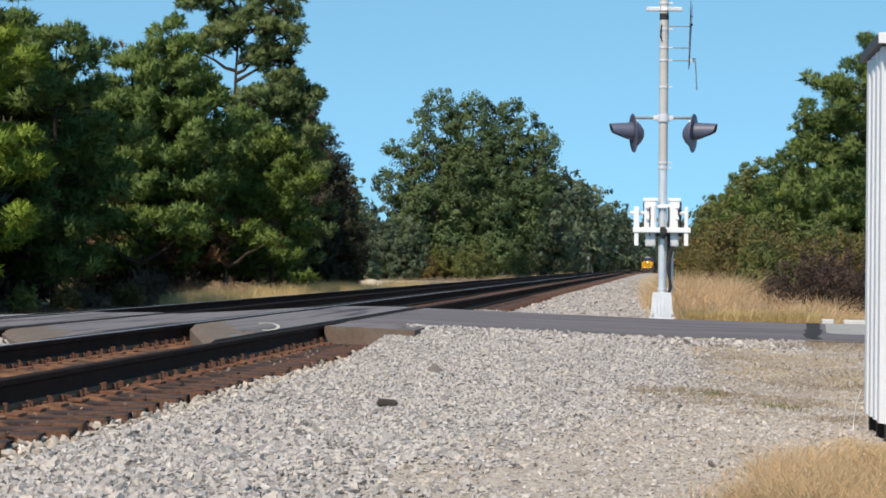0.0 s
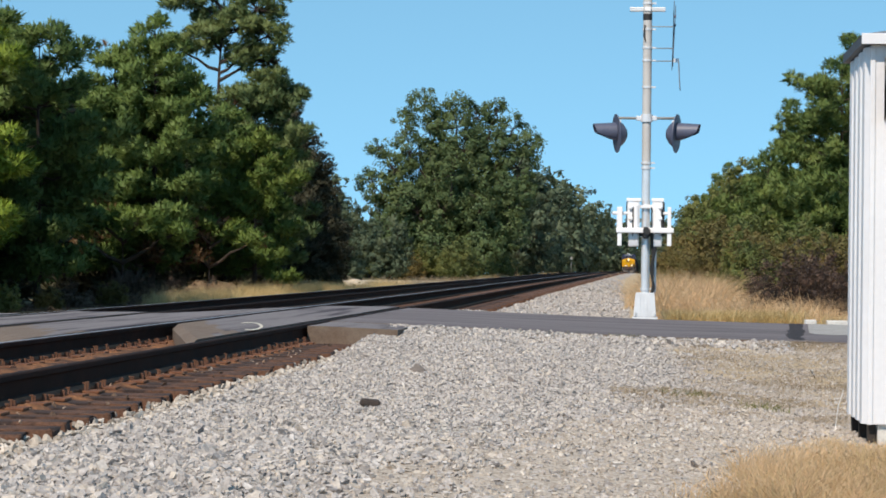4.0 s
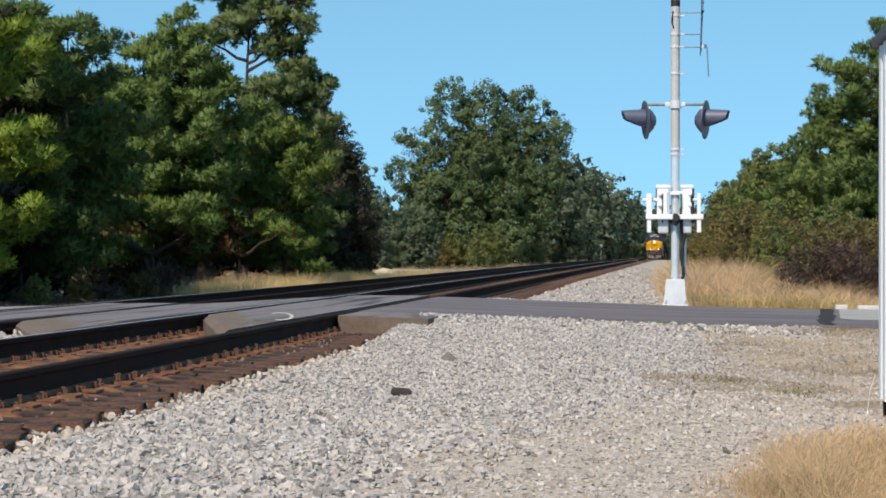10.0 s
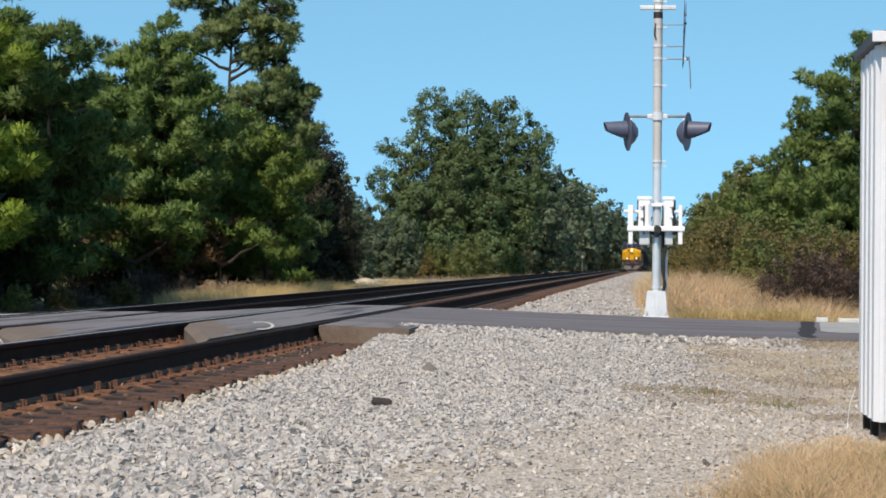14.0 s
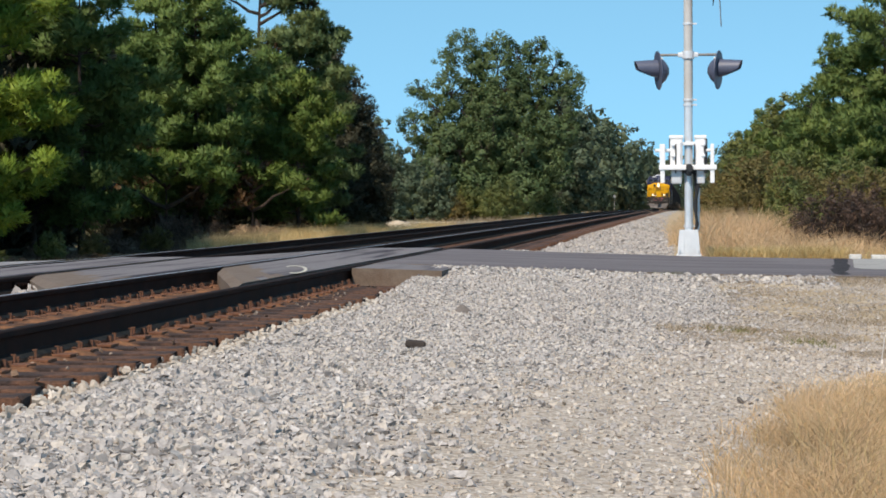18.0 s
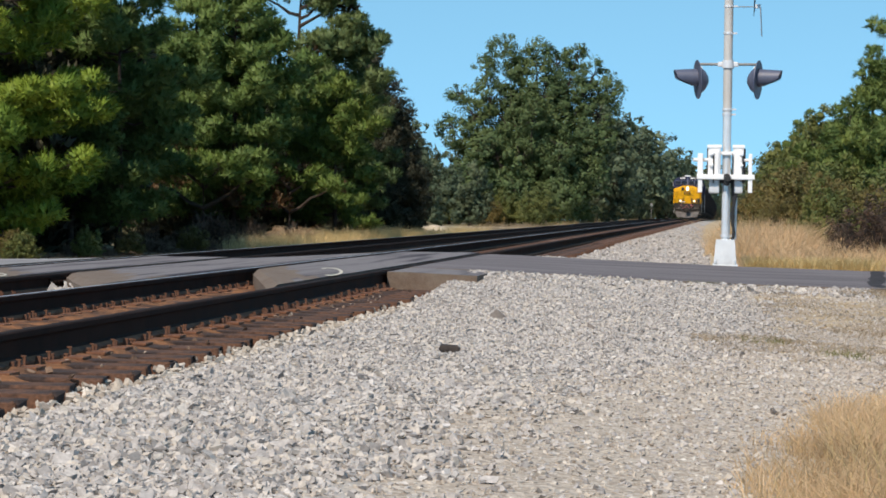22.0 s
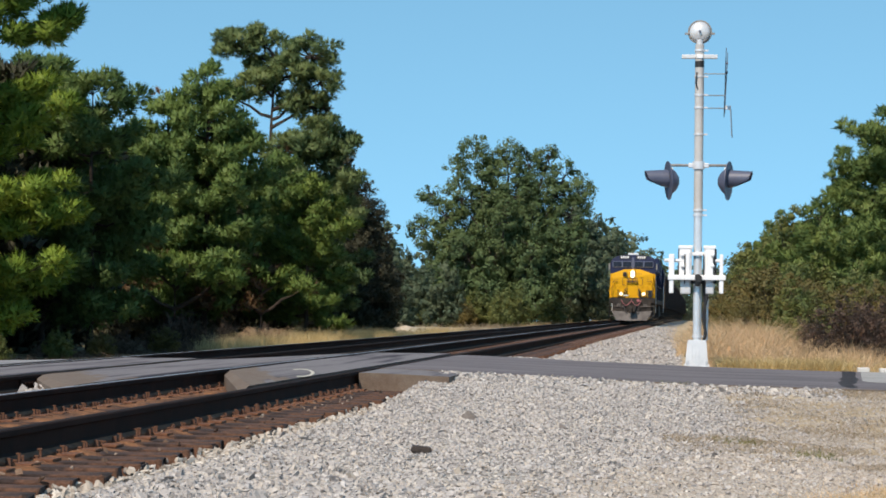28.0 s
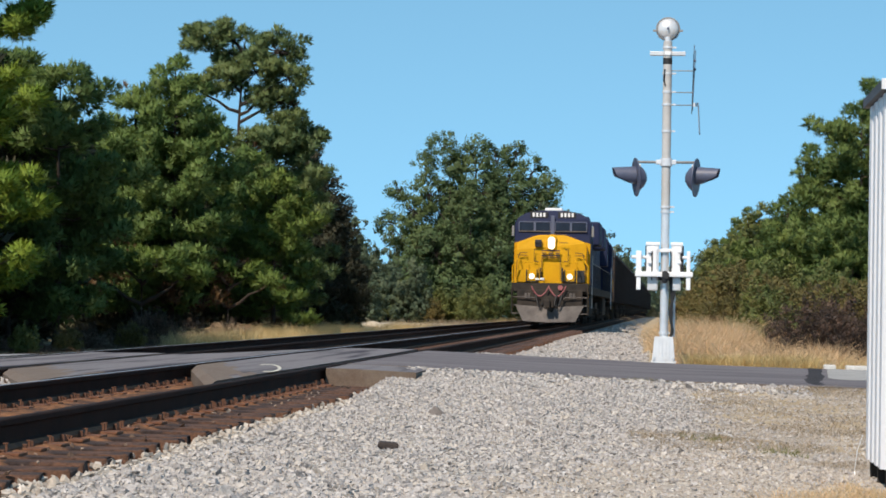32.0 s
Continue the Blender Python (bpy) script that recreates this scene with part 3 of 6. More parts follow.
def build_track(cx, base, label, spacing=0.5):
    t = tagged(new("railway_track"), label, "railway track", group="railway tracks", kind="structure")
    t.location = (cx, 0, base)
    for s in (-1, 1):
        # right-hand heads dark, left-hand heads carry the painted sheen
        r = part("rail", rail_mesh(-30, 780, 5.0, RAIL_DULL if s == 1 else RAIL_TOP), None, t, "brown rusted rail with a dull dark head" if s == 1 else "")
        r.location.x = s * HALF_GAUGE
    r = random.Random(int(abs(cx) * 10))
    y, far_v, far_f = -8.0, [], []
    near = []
    while y < 720:
        if not (27.1 < y < 40.4):
            if y < 70:
                near.append(y)
            else:
                k, z, q = len(far_v), dip(y), sway(y)
                h = 0.115
                far_v += [(q - 1.3, y - h, z), (q + 1.3, y - h, z), (q + 1.3, y + h, z), (q - 1.3, y + h, z), (q - 1.3, y - h, z - 0.1), (q + 1.3, y - h, z - 0.1)]
                far_f += [(k, k + 1, k + 2, k + 3), (k + 4, k + 5, k + 1, k)]
        y += spacing
    for y in near:
        ob = part("tie", TIES[r.randrange(4)], None, t)
        ob.location = (r.uniform(-0.04, 0.04) + sway(y), y + r.uniform(-0.03, 0.03), -0.014 + dip(y))
        ob.rotation_euler = (0, 0, r.uniform(-0.02, 0.02))
        if y > 30 or y < 6:
            continue
        for s in (-1, 1):
            x = s * HALF_GAUGE
            pl = part("tie_plate", PLATE, None, t)
            pl.location = (x, ob.location.y, -0.016)
            for dx, dy in ((0.10, 0.05), (0.105, -0.055), (-0.10, 0.055), (-0.10, -0.06)):
                sp = part("spike", SPIKE, None, t)
                sp.location = (x + dx, ob.location.y + dy + r.uniform(-0.01, 0.01), r.choice((-0.022, -0.018, -0.012, 0.004, 0.012)) + r.uniform(-0.004, 0.004))
                sp.rotation_euler = (r.uniform(-0.1, 0.1), 0, 0 if dx > 0 else math.pi)
            for dy in (-0.135, 0.135):
                if r.random() < 0.6:
                    an = part("rail_anchor", ANCHOR, None, t)
                    an.location = (x, ob.location.y + dy, 0.0)
    # rust-stained dirt that half buries the ties along the rails
    xs, ys = np.arange(-1.02, 1.1801, 0.035), np.arange(5.0, 27.2, 0.07)
    gx, gy = np.meshgrid(xs, ys)
    h = np.array([0.020 * noise.noise(Vector((a * 5, b * 5, cx))) + 0.012 * noise.noise(Vector((a * 16, b * 16, 2))) for a, b in zip(gx.ravel(), gy.ravel())])
    out = np.abs(np.abs(gx.ravel()) - HALF_GAUGE)
    drop = np.where(np.abs(gx.ravel()) > HALF_GAUGE, np.clip((out - 0.17) * 0.22, 0, 1), np.clip((out - 0.30) * 0.06, 0, 0.02))
    z = -0.009 + h - drop - 0.06 * (np.clip(np.abs(gx.ravel()) - 1.10, 0, 1) > 0)
    n = len(xs)
    i, j = np.meshgrid(np.arange(len(ys) - 1), np.arange(n - 1), indexing="ij")
    a = (i * n + j).ravel()
    part("dirt", mesh_from("dirt", np.stack([gx.ravel(), gy.ravel(), z], 1), np.stack([a, a + 1, a + n + 1, a + n], 1), RUST_DIRT, True), None, t, "rust-stained dirt between the ties")
    tagged(part("distant_ties", mesh_from("distant_ties", far_v, np.array(far_f), TIE_RED), None, t), kind="stuff")
    return t


near_track = build_track(NEAR_X, 0.02, "near railway track with rusty rails on dark wooden ties")
far_track = build_track(FAR_X, -0.12, "second railway track with rusty rails, set slightly lower")
for y in (29.2, 25.6):
    joint_bar(far_track, HALF_GAUGE, y, 0)
joint_bar(far_track, -HALF_GAUGE, 27.5, 0)


# ---- signal mast at the crossing ----
def build_mast(x, y, z):
    mast = tagged(new("crossing_signal"), "tall galvanised crossing signal with two hooded lamps and gate mechanism", "railway signal")
    mast.location = (x, y, z)
    # flared cast base with ribs
    bm = B()
    for k in range(2):
        w0, w1, h0, h1 = ((0.20, 0.195, 0.0, 0.045), (0.178, 0.145, 0.045, 0.42))[k]
        v = [bm.verts.new((sx * w, sy * w, h)) for w, h in ((w0, h0), (w1, h1)) for sx, sy in ((-1, -1), (1, -1), (1, 1), (-1, 1))]
        for f in ((0, 1, 5, 4), (1, 2, 6, 5), (2, 3, 7, 6), (3, 0, 4, 7), (4, 5, 6, 7), (3, 2, 1, 0)):
            bm.faces.new([v[i] for i in f])
    bmesh.ops.bevel(bm, geom=list(bm.edges), offset=0.008, segments=2, affect="EDGES")
    base = part("base", bm, ALU, mast, "flared silver junction base")
    for k in (-0.08, -0.03, 0.03, 0.08):
        bm = B()
        prism_x(bm, [(-0.192, 0.05), (-0.16, 0.40), (-0.14, 0.40), (-0.17, 0.05)], k - 0.011, k + 0.011)
        part("rib", bm, ALU, base)
    for sx in (-1, 1):
        bm = B()
        rod(bm, (sx * 0.15, -0.19, 0.05), (sx * 0.15, -0.19, 0.10), 0.022, n=6)
        part("anchor_bolt", bm, GALV, base)
    # mast in two lengths
    bm = B()
    rod(bm, (0, 0, 0.40), (0, 0, 2.46), 0.066, n=24)
    part("lower_pole", bm, POLE_ZINC, mast, "bright galvanised tube", True)
    bm = B()
    rod(bm, (0, 0, 2.42), (0, 0, 5.06), 0.070, n=24)
    part("upper_pole", bm, MAST_PAINT, mast, "silver painted tube", True)
    for h in (0.46, 2.36, 2.44, 3.63, 4.05, 4.25, 4.54, 4.95):
        bm = B()
        rod(bm, (0, 0, h), (0, 0, h + 0.035), 0.079, n=20)
        box(bm, 0.06, 0.135, -0.02, 0.02, h + 0.005, h + 0.03)
        part("clamp_band", bm, GALV, mast)
    bm = B()
    rod(bm, (0, 0, 4.70), (0, 0, 4.80), 0.073, n=20)
    part("dark_band", bm, BLACK, mast, "black tape band")
    bm = B()
    pipe(bm, [(-0.04, -0.07, 4.62), (-0.055, -0.08, 4.45), (-0.03, -0.075, 4.36)], 0.012)
    part("wire_loop", bm, BLACK, mast)
    bm = B()
    box(bm, -0.05, 0.05, -0.085, -0.06, 4.84, 4.9, 0.004)
    part("tag", bm, WHITE, mast)
    # side wings near the top
    for s in (-1, 1):
        bm = B()
        box(bm, min(s * 0.06, s * 0.28), max(s * 0.06, s * 0.28), -0.05, 0.05, 4.84, 4.90, 0.006)
        part("top_bracket", bm, ALU, mast)
    # bell
    bm = B()
    rod(bm, (0, 0, 5.04), (0, 0, 5.14), 0.05, n=16)
    bell = part("bell", bm, GALV, mast, "round warning bell on the mast's top")
    bm = B()
    bmesh.ops.create_uvsphere(bm, u_segments=28, v_segments=14, radius=0.165, matrix=Matrix.Translation((0, 0.02, 5.26)) @ Matrix.Diagonal((1, 0.6, 1, 1)))
    part("gong", bm, ALU, bell, "pale domed gong", True)
    bm = B()
    for k in range(24):
        a0, a1 = k / 24 * math.tau, (k + 1) / 24 * math.tau
        rod(bm, (0.178 * math.cos(a0), 0.03, 5.26 + 0.178 * math.sin(a0)), (0.178 * math.cos(a1), 0.03, 5.26 + 0.178 * math.sin(a1)), 0.014, n=6)
    part("rim", bm, GREY_PAINT, bell)
    bm = B()
    rod(bm, (0, -0.12, 5.26), (0, -0.06, 5.26), 0.018, n=8)
    part("striker_bolt", bm, DARK_PAINT, bell)
    for s in (-1, 1):
        bm = B()
        box(bm, s * 0.2 - 0.035, s * 0.2 + 0.035, 0.0, 0.05, 5.22, 5.25)
        part("lug", bm, GREY_PAINT, bell)
    # crossarm with two lamps facing along the road
    bm = B()
    rod(bm, (-0.44, 0, 3.16), (0.44, 0, 3.16), 0.021, n=12)
    arm = part("crossarm", bm, GREY_PAINT, mast, "horizontal lamp arm", True)
    bm = B()
    rod(bm, (0, 0, 3.10), (0, 0, 3.22), 0.095, n=20)
    box(bm, -0.16, 0.16, -0.035, 0.035, 3.125, 3.195, 0.008)
    part("collar", bm, GALV, arm)
    for s in (-1, 1):
        lamp = new("flasher_lamp")
        lamp.parent = mast
        lamp["label"] = "dark hooded warning lamp seen from the side"
        lamp.location = (s * 0.47, 0, 2.92)
        lamp.rotation_euler = (0, radians(3) * s, radians(-13 * s))
        bm = B()
        rod(bm, (s * -0.03, 0, 0.24), (s * -0.03, 0, 0.10), 0.02, n=10)
        rod(bm, (s * -0.03, 0, 0.10), (s * 0.03, 0, 0.06), 0.026, n=10)
        part("hanger", bm, GALV, lamp)
        bm = B()
        box(bm, min(s * -0.075, s * -0.008), max(s * -0.075, s * -0.008), -0.05, 0.05, 0.03, 0.20, 0.008)
        part("hinge_bracket", bm, WHITE, lamp, "white hinge bracket")
        bm = B()
        rod(bm, (s * -0.006, 0, 0), (s * 0.006, 0, 0), 0.305, n=40)
        part("background", bm, DARK_PAINT, lamp, "black round target disc")
        bm = B()
        rod(bm, (s * -0.012, 0, -0.01), (s * -0.11, 0, -0.01), 0.235, 0.15, n=32)
        rod(bm, (s * -0.11, 0, -0.01), (s * -0.16, 0, -0.01), 0.15, 0.07, n=32)
        part("housing", bm, DARK_PAINT, lamp, "dark domed lamp case", True)
        bm = B()
        rod(bm, (s * 0.012, 0, 0), (s * 0.03, 0, 0), 0.105, n=28)
        part("lens", bm, LENS, lamp, "unlit red lens")
        # hood: a half tube, long above and short below
        bm = B()
        rows = []
        for k in range(25):
            a = k / 24 * math.tau
            length = 0.37 - 0.03 * (1 - math.sin(a)) if math.sin(a) > -0.35 else 0.33 - 0.24 * (-math.sin(a) - 0.35) / 0.65
            ring = []
            for (dx, rr) in ((0.012, 0.14), (length, 0.14 - 0.10 * length), (length, 0.132 - 0.10 * length), (0.012, 0.132)):
                ring.append(bm.verts.new((s * dx, rr * math.cos(a), rr * math.sin(a) + 0.03 + 0.09 * dx)))
            rows.append(ring)
        for k in range(24):
            for j in range(3):
                bm.faces.new((rows[k][j], rows[k + 1][j], rows[k + 1][j + 1], rows[k][j + 1]))
        part("hood", bm, DARK_PAINT, lamp, "long slate-grey hood", True)
    # crossbuck and track-count plate, seen edge on
    sign = new("crossbuck")
    sign.parent = mast
    sign["label"] = "crossed white sign boards seen edge on"
    sign.location = (0.41, 0, 4.46)
    for s in (-1, 1):
        bm = B()
        box(bm, -0.006, 0.006, -0.61, 0.61, -0.115, 0.115, 0.002, turn=pose(0.008 * s, 0, 0, 0, 1.8, -0.85) @ pose(0, 0, 0, 45 * s))
        part("blade", bm, SIGN_BACK, sign)
    for h in (0.14, -0.20, -0.40):
        bm = B()
        rod(bm, (-0.34, 0, h), (0.0, 0, h), 0.008, n=8)
        part("strap", bm, GREY_PAINT, sign)
    for h in (0.30, 0.16):
        bm = B()
        rod(bm, (-0.01, -0.03, h), (0.035, -0.03, h), 0.02, n=8)
        part("bolt", bm, DARK_PAINT, sign)
    bm = B()
    box(bm, 0.055, 0.065, -0.30, 0.30, -0.85, -0.40, 0.002, turn=pose(0, 0, 0, 0, -3.0, -2.0))
    part("number_plate_blank", bm, PLATE_BACK, sign, "small plate hung below the boards")
    bm = B()
    box(bm, 0.0, 0.085, -0.02, 0.02, -0.42, -0.36)
    part("hook", bm, GALV, sign)
    # gate mechanism: two white cases with arms and a yoke
    gate = new("gate_mechanism")
    gate.parent = mast
    gate["label"] = "white gate mechanism clamped to the mast"
    for s in (-1, 1):
        bm = B()
        x0, x1 = (0.10, 0.27) if s > 0 else (-0.29, -0.09)
        box(bm, x0, x1, -0.15, 0.16, 1.36, 1.86, 0.025)
        case = part("case", bm, WHITE, gate, "white steel case")
        bm = B()
        box(bm, x0 + 0.05 if s > 0 else x0 + 0.10, x1 - 0.03, -0.175, -0.145, 1.40, 1.80, 0.012)
        part("cover", bm, WHITE, case)
        bm = B()
        box(bm, x0 + 0.02, x1 - 0.015, -0.13, 0.12, 1.14, 1.365, 0.02)
        part("sump", bm, ALU, case, "grey lower casting")
        bm = B()
        prism_x(bm, [(-0.16, 1.85), (-0.16, 1.88), (-0.12, 1.90), (0.13, 1.90), (0.17, 1.88), (0.17, 1.85)], x0 - 0.01, x1 + 0.01)
        part("lid", bm, WHITE, case)
        bm = B()
        box(bm, s * 0.275 - 0.008 if s > 0 else -0.305, s * 0.275 + 0.02 if s > 0 else -0.29, -0.14, 0.1, 1.30, 1.84, 0.004)
        part("edge_frame", bm, BLACK, case)
        for h in (1.58, 1.75):
            bm = B()
            bmesh.ops.create_uvsphere(bm, u_segments=14, v_segments=8, radius=0.04, matrix=Matrix.Translation((s * 0.23, -0.16, h)))
            part("knob", bm, WHITE, case, "", True)
        bm = B()
        w = 0.045 if s < 0 else 0.03
        xa = -0.405 if s < 0 else 0.37
        box(bm, xa - w, xa + w, -0.22, -0.15, 1.40, 1.76, 0.012)
        ar = part("arm", bm, WHITE, gate, "white upright counterweight arm")
        bm = B()
        box(bm, xa - 0.034, xa + 0.034, -0.215, -0.15, 1.15, 1.40, 0.01)
        part("counterweight", bm, WHITE, ar)
        bm = B()
        rod(bm, (s * 0.27, -0.12, 1.66), (s * (0.52 if s < 0 else 0.36), -0.18, 1.66), 0.028, n=12)
        part("shaft", bm, WHITE, gate)
    bm = B()
    box(bm, -0.46, 0.44, -0.235, -0.16, 1.355, 1.435, 0.012)
    part("yoke_bar", bm, WHITE, gate, "long white cross bar")
    for h in (1.74, 1.30):
        bm = B()
        box(bm, -0.2, 0.2, -0.11, -0.06, h, h + 0.055, 0.008)
        part("clamp", bm, WHITE if h > 1.5 else BLACK, gate)
    bm = B()
    box(bm, -0.04, 0.05, -0.27, -0.07, 1.26, 1.45, 0.03)
    rod(bm, (0.02, -0.30, 1.38), (0.02, -0.2, 1.38), 0.055, n=18)
    part("hub", bm, BLACK, gate, "greasy black hub")
    for xx in (-0.20, 0.09, 0.255):
        bm = B()
        box(bm, xx - 0.009, xx + 0.009, -0.185, -0.14, 1.30, 1.76)
        part("slot", bm, BLACK, gate, "dark gap between the cases")
    for k, off in enumerate((0.0, 0.03, 0.06)):
        bm = B()
        pipe(bm, [(0.08 + off, -0.08, 1.32), (0.10 + off, -0.09, 1.12), (0.125 - 0.02 * k, -0.08, 0.8), (0.115 + off * 0.4, -0.07, 0.5), (0.09, -0.05, 0.38)], 0.014 + 0.004 * k)
        part("cable", bm, BLACK, mast, "black cable beside the mast")
    bm = B()
    pipe(bm, [(0.16, 0.02, 1.22), (0.15, 0.02, 0.42)], 0.018)
    part("conduit", bm, GALV, mast)
    return mast


build_mast(-0.10, 39.6, 0.05)


# ---- signal house ----
def build_bungalow(x0, y0, z0):
    b = tagged(new("signal_bungalow"), "white ribbed metal signal house on short legs", "equipment shed")
    b.location = (x0, y0, z0)
    w, d, h = 2.4, 1.50, 2.575
    bm = B()
    box(bm, 0.0, w, 0.0, d, 0, h, 0.006)
    part("body", bm, SHED_WHITE, b, "plain white sheet-metal wall")
    for k in range(4):
        y = 0.20 + k * 0.37
        bm = B()
        v = [(-0.034, y - 0.09), (-0.034, y + 0.09), (0.004, y + 0.13), (0.004, y - 0.13)]
        lo, hi = [bm.verts.new((p, q, 0.0)) for p, q in v], [bm.verts.new((p, q, h - 0.01)) for p, q in v]
        bm.faces.new(lo[::-1])
        bm.faces.new(hi)
        for i in range(4):
            bm.faces.new((lo[i], lo[(i + 1) % 4], hi[(i + 1) % 4], hi[i]))
        part("rib", bm, SHED_WHITE, b, "")
    for xx in (0.012, 1.2):
        bm = B()
        box(bm, xx - 0.018, xx + 0.018, -0.012, 0.004, 0.0, h - 0.02, 0.004)
        part("corner_strip", bm, SHED_WHITE, b)
    # roof with a fascia, rising away from the eaves
    bm = B()
    x1, y1, yb = -0.07, -0.09, d + 0.10
    a = [bm.verts.new(v) for v in ((x1, y1, h), (w + 0.1, y1, h), (w + 0.1, yb, h), (x1, yb, h))]
    c = [bm.verts.new(v) for v in ((x1, y1, h + 0.065), (w + 0.1, y1, h + 0.065), (w + 0.1, yb, h + 0.065), (x1, yb, h + 0.065))]
    bm.faces.new(a)
    bm.faces.new(c[::-1])
    for i in range(4):
        j = (i + 1) % 4
        bm.faces.new((a[i], a[j], c[j], c[i]))
    part("soffit", bm, SOFFIT, b, "slate-grey roof edge and soffit")
    bm = B()
    box(bm, x1 - 0.004, w + 0.104, y1 - 0.014, y1 + 0.004, h - 0.004, h + 0.069, 0.003)
    part("fascia", bm, SHED_WHITE, b, "white front roof edge")
    bm = B()
    c = [bm.verts.new((v.x, v.y, v.z)) for v in ((Vector((x1 + 0.02, y1 + 0.02, h + 0.068)), Vector((w + 0.08, y1 + 0.02, h + 0.068)), Vector((w + 0.08, yb - 0.02, h + 0.068)), Vector((x1 + 0.02, yb - 0.02, h + 0.068))))]
    t = [bm.verts.new(v) for v in ((0.75, 0.3, h + 0.22), (w - 0.5, 0.3, h + 0.22), (w - 0.5, d - 0.25, h + 0.22), (0.75, d - 0.25, h + 0.22))]
    bm.faces.new(c[::-1])
    bm.faces.new(t)
    for i in range(4):
        j = (i + 1) % 4
        bm.faces.new((c[i], c[j], t[j], t[i]))
    part("roof", bm, ROOF_METAL, b, "slate-grey metal roof")
    bm = B()
    v = [bm.verts.new(p) for p in ((0.09, 0, 2.49), (0.95, 0, 2.49), (0.95, -0.05, 2.49), (0.09, -0.05, 2.49), (0.09, 0, 2.06), (0.95, 0, 2.06), (0.95, -0.24, 2.09), (0.09, -0.24, 2.09))]
    for f in ((0, 1, 2, 3), (3, 2, 6, 7), (0, 3, 7, 4), (1, 5, 6, 2)):
        bm.faces.new([v[i] for i in f])
    bmesh.ops.solidify(bm, geom=list(bm.faces), thickness=0.006)
    part("vent_hood", bm, HOOD_WHITE, b, "slanted metal hood over a vent")
    bm = B()
    box(bm, 0.14, 0.9, -0.006, 0.01, 2.10, 2.45)
    part("vent", bm, BLACK, b, "dark vent opening")
    for xx, yy, half, mat in ((0.03, 0.10, 0.028, UNDER), (0.105, 0.08, 0.038, CONCRETE), (0.22, 0.12, 0.065, UNDER), (0.05, 0.75, 0.05, UNDER), (0.05, 1.4, 0.05, UNDER), (1.4, 0.1, 0.05, UNDER), (2.2, 0.1, 0.05, UNDER), (1.2, d - 0.1, 0.05, UNDER), (2.2, d - 0.1, 0.05, UNDER)):
        bm = B()
        box(bm, xx - half, xx + half, yy - 0.045, yy + 0.045, -0.30, 0.0, 0.006)
        part("leg", bm, mat, b, "pale concrete pier" if mat is CONCRETE else "")
    bm = B()
    pipe(bm, [(-0.05, 1.5, 0.16), (-0.09, 1.48, 0.05), (-0.11, 1.46, -0.1), (-0.1, 1.4, -0.2)], 0.003)
    part("ground_wire", bm, ALU, b)
    return b


build_bungalow(1.47, 17.2, -0.17)


def bent_tube(points, radius, n=8):
    """One round tube along a line of points."""
    p = np.asarray(points, float)
    d = np.gradient(p, axis=0)
    d /= np.linalg.norm(d, axis=1)[:, None] + 1e-9
    side = np.cross(d, [0.11, 0.93, 0.2])
    side /= np.linalg.norm(side, axis=1)[:, None] + 1e-9
    up = np.cross(d, side)
    a = np.arange(n) / n * math.tau
    v = (p[:, None] + (side[:, None] * np.cos(a)[None, :, None] + up[:, None] * np.sin(a)[None, :, None]) * radius).reshape(-1, 3)
    i, j = (q.ravel() for q in np.meshgrid(np.arange(len(p) - 1), np.arange(n), indexing="ij"))
    return v, np.stack([i * n + j, i * n + (j + 1) % n, (i + 1) * n + (j + 1) % n, (i + 1) * n + j], 1)


# ---- the train ----
def handrail(parent, points, mat, r=0.018):
    bm = B()
    pipe(bm, points, r, n=6)
    return part("handrail", bm, mat, parent)


def truck_assembly(parent, y, axles, wheel_r=0.53):
    tr = new("truck")
    tr.parent = parent
    tr.location = (0, y, 0)
    span = 1.85 if axles == 3 else 1.75
    for s in (-1, 1):
        bm = B()
        half = span * (axles - 1) / 2 + 0.35
        prism_x(bm, [(-half, 0.55), (-half, 0.75), (-half + 0.3, 0.98), (half - 0.3, 0.98), (half, 0.75), (half, 0.55), (half - 0.6, 0.62), (0.5, 0.42), (-0.5, 0.42), (-half + 0.6, 0.62)], s * 1.02 - 0.07, s * 1.02 + 0.07)
        part("side_frame", bm, UNDER, tr)
        for k in range(axles):
            yy = (k - (axles - 1) / 2) * span
            bm = B()
            rod(bm, (s * 0.69, yy, wheel_r), (s * 0.82, yy, wheel_r), wheel_r, n=24)
            part("wheel", bm, UNDER, tr)
            bm = B()
            box(bm, s * 1.12 - 0.06, s * 1.12 + 0.06, yy - 0.17, yy + 0.17, 0.38, 0.70, 0.03)
            part("axle_box", bm, UNDER, tr)
    return tr


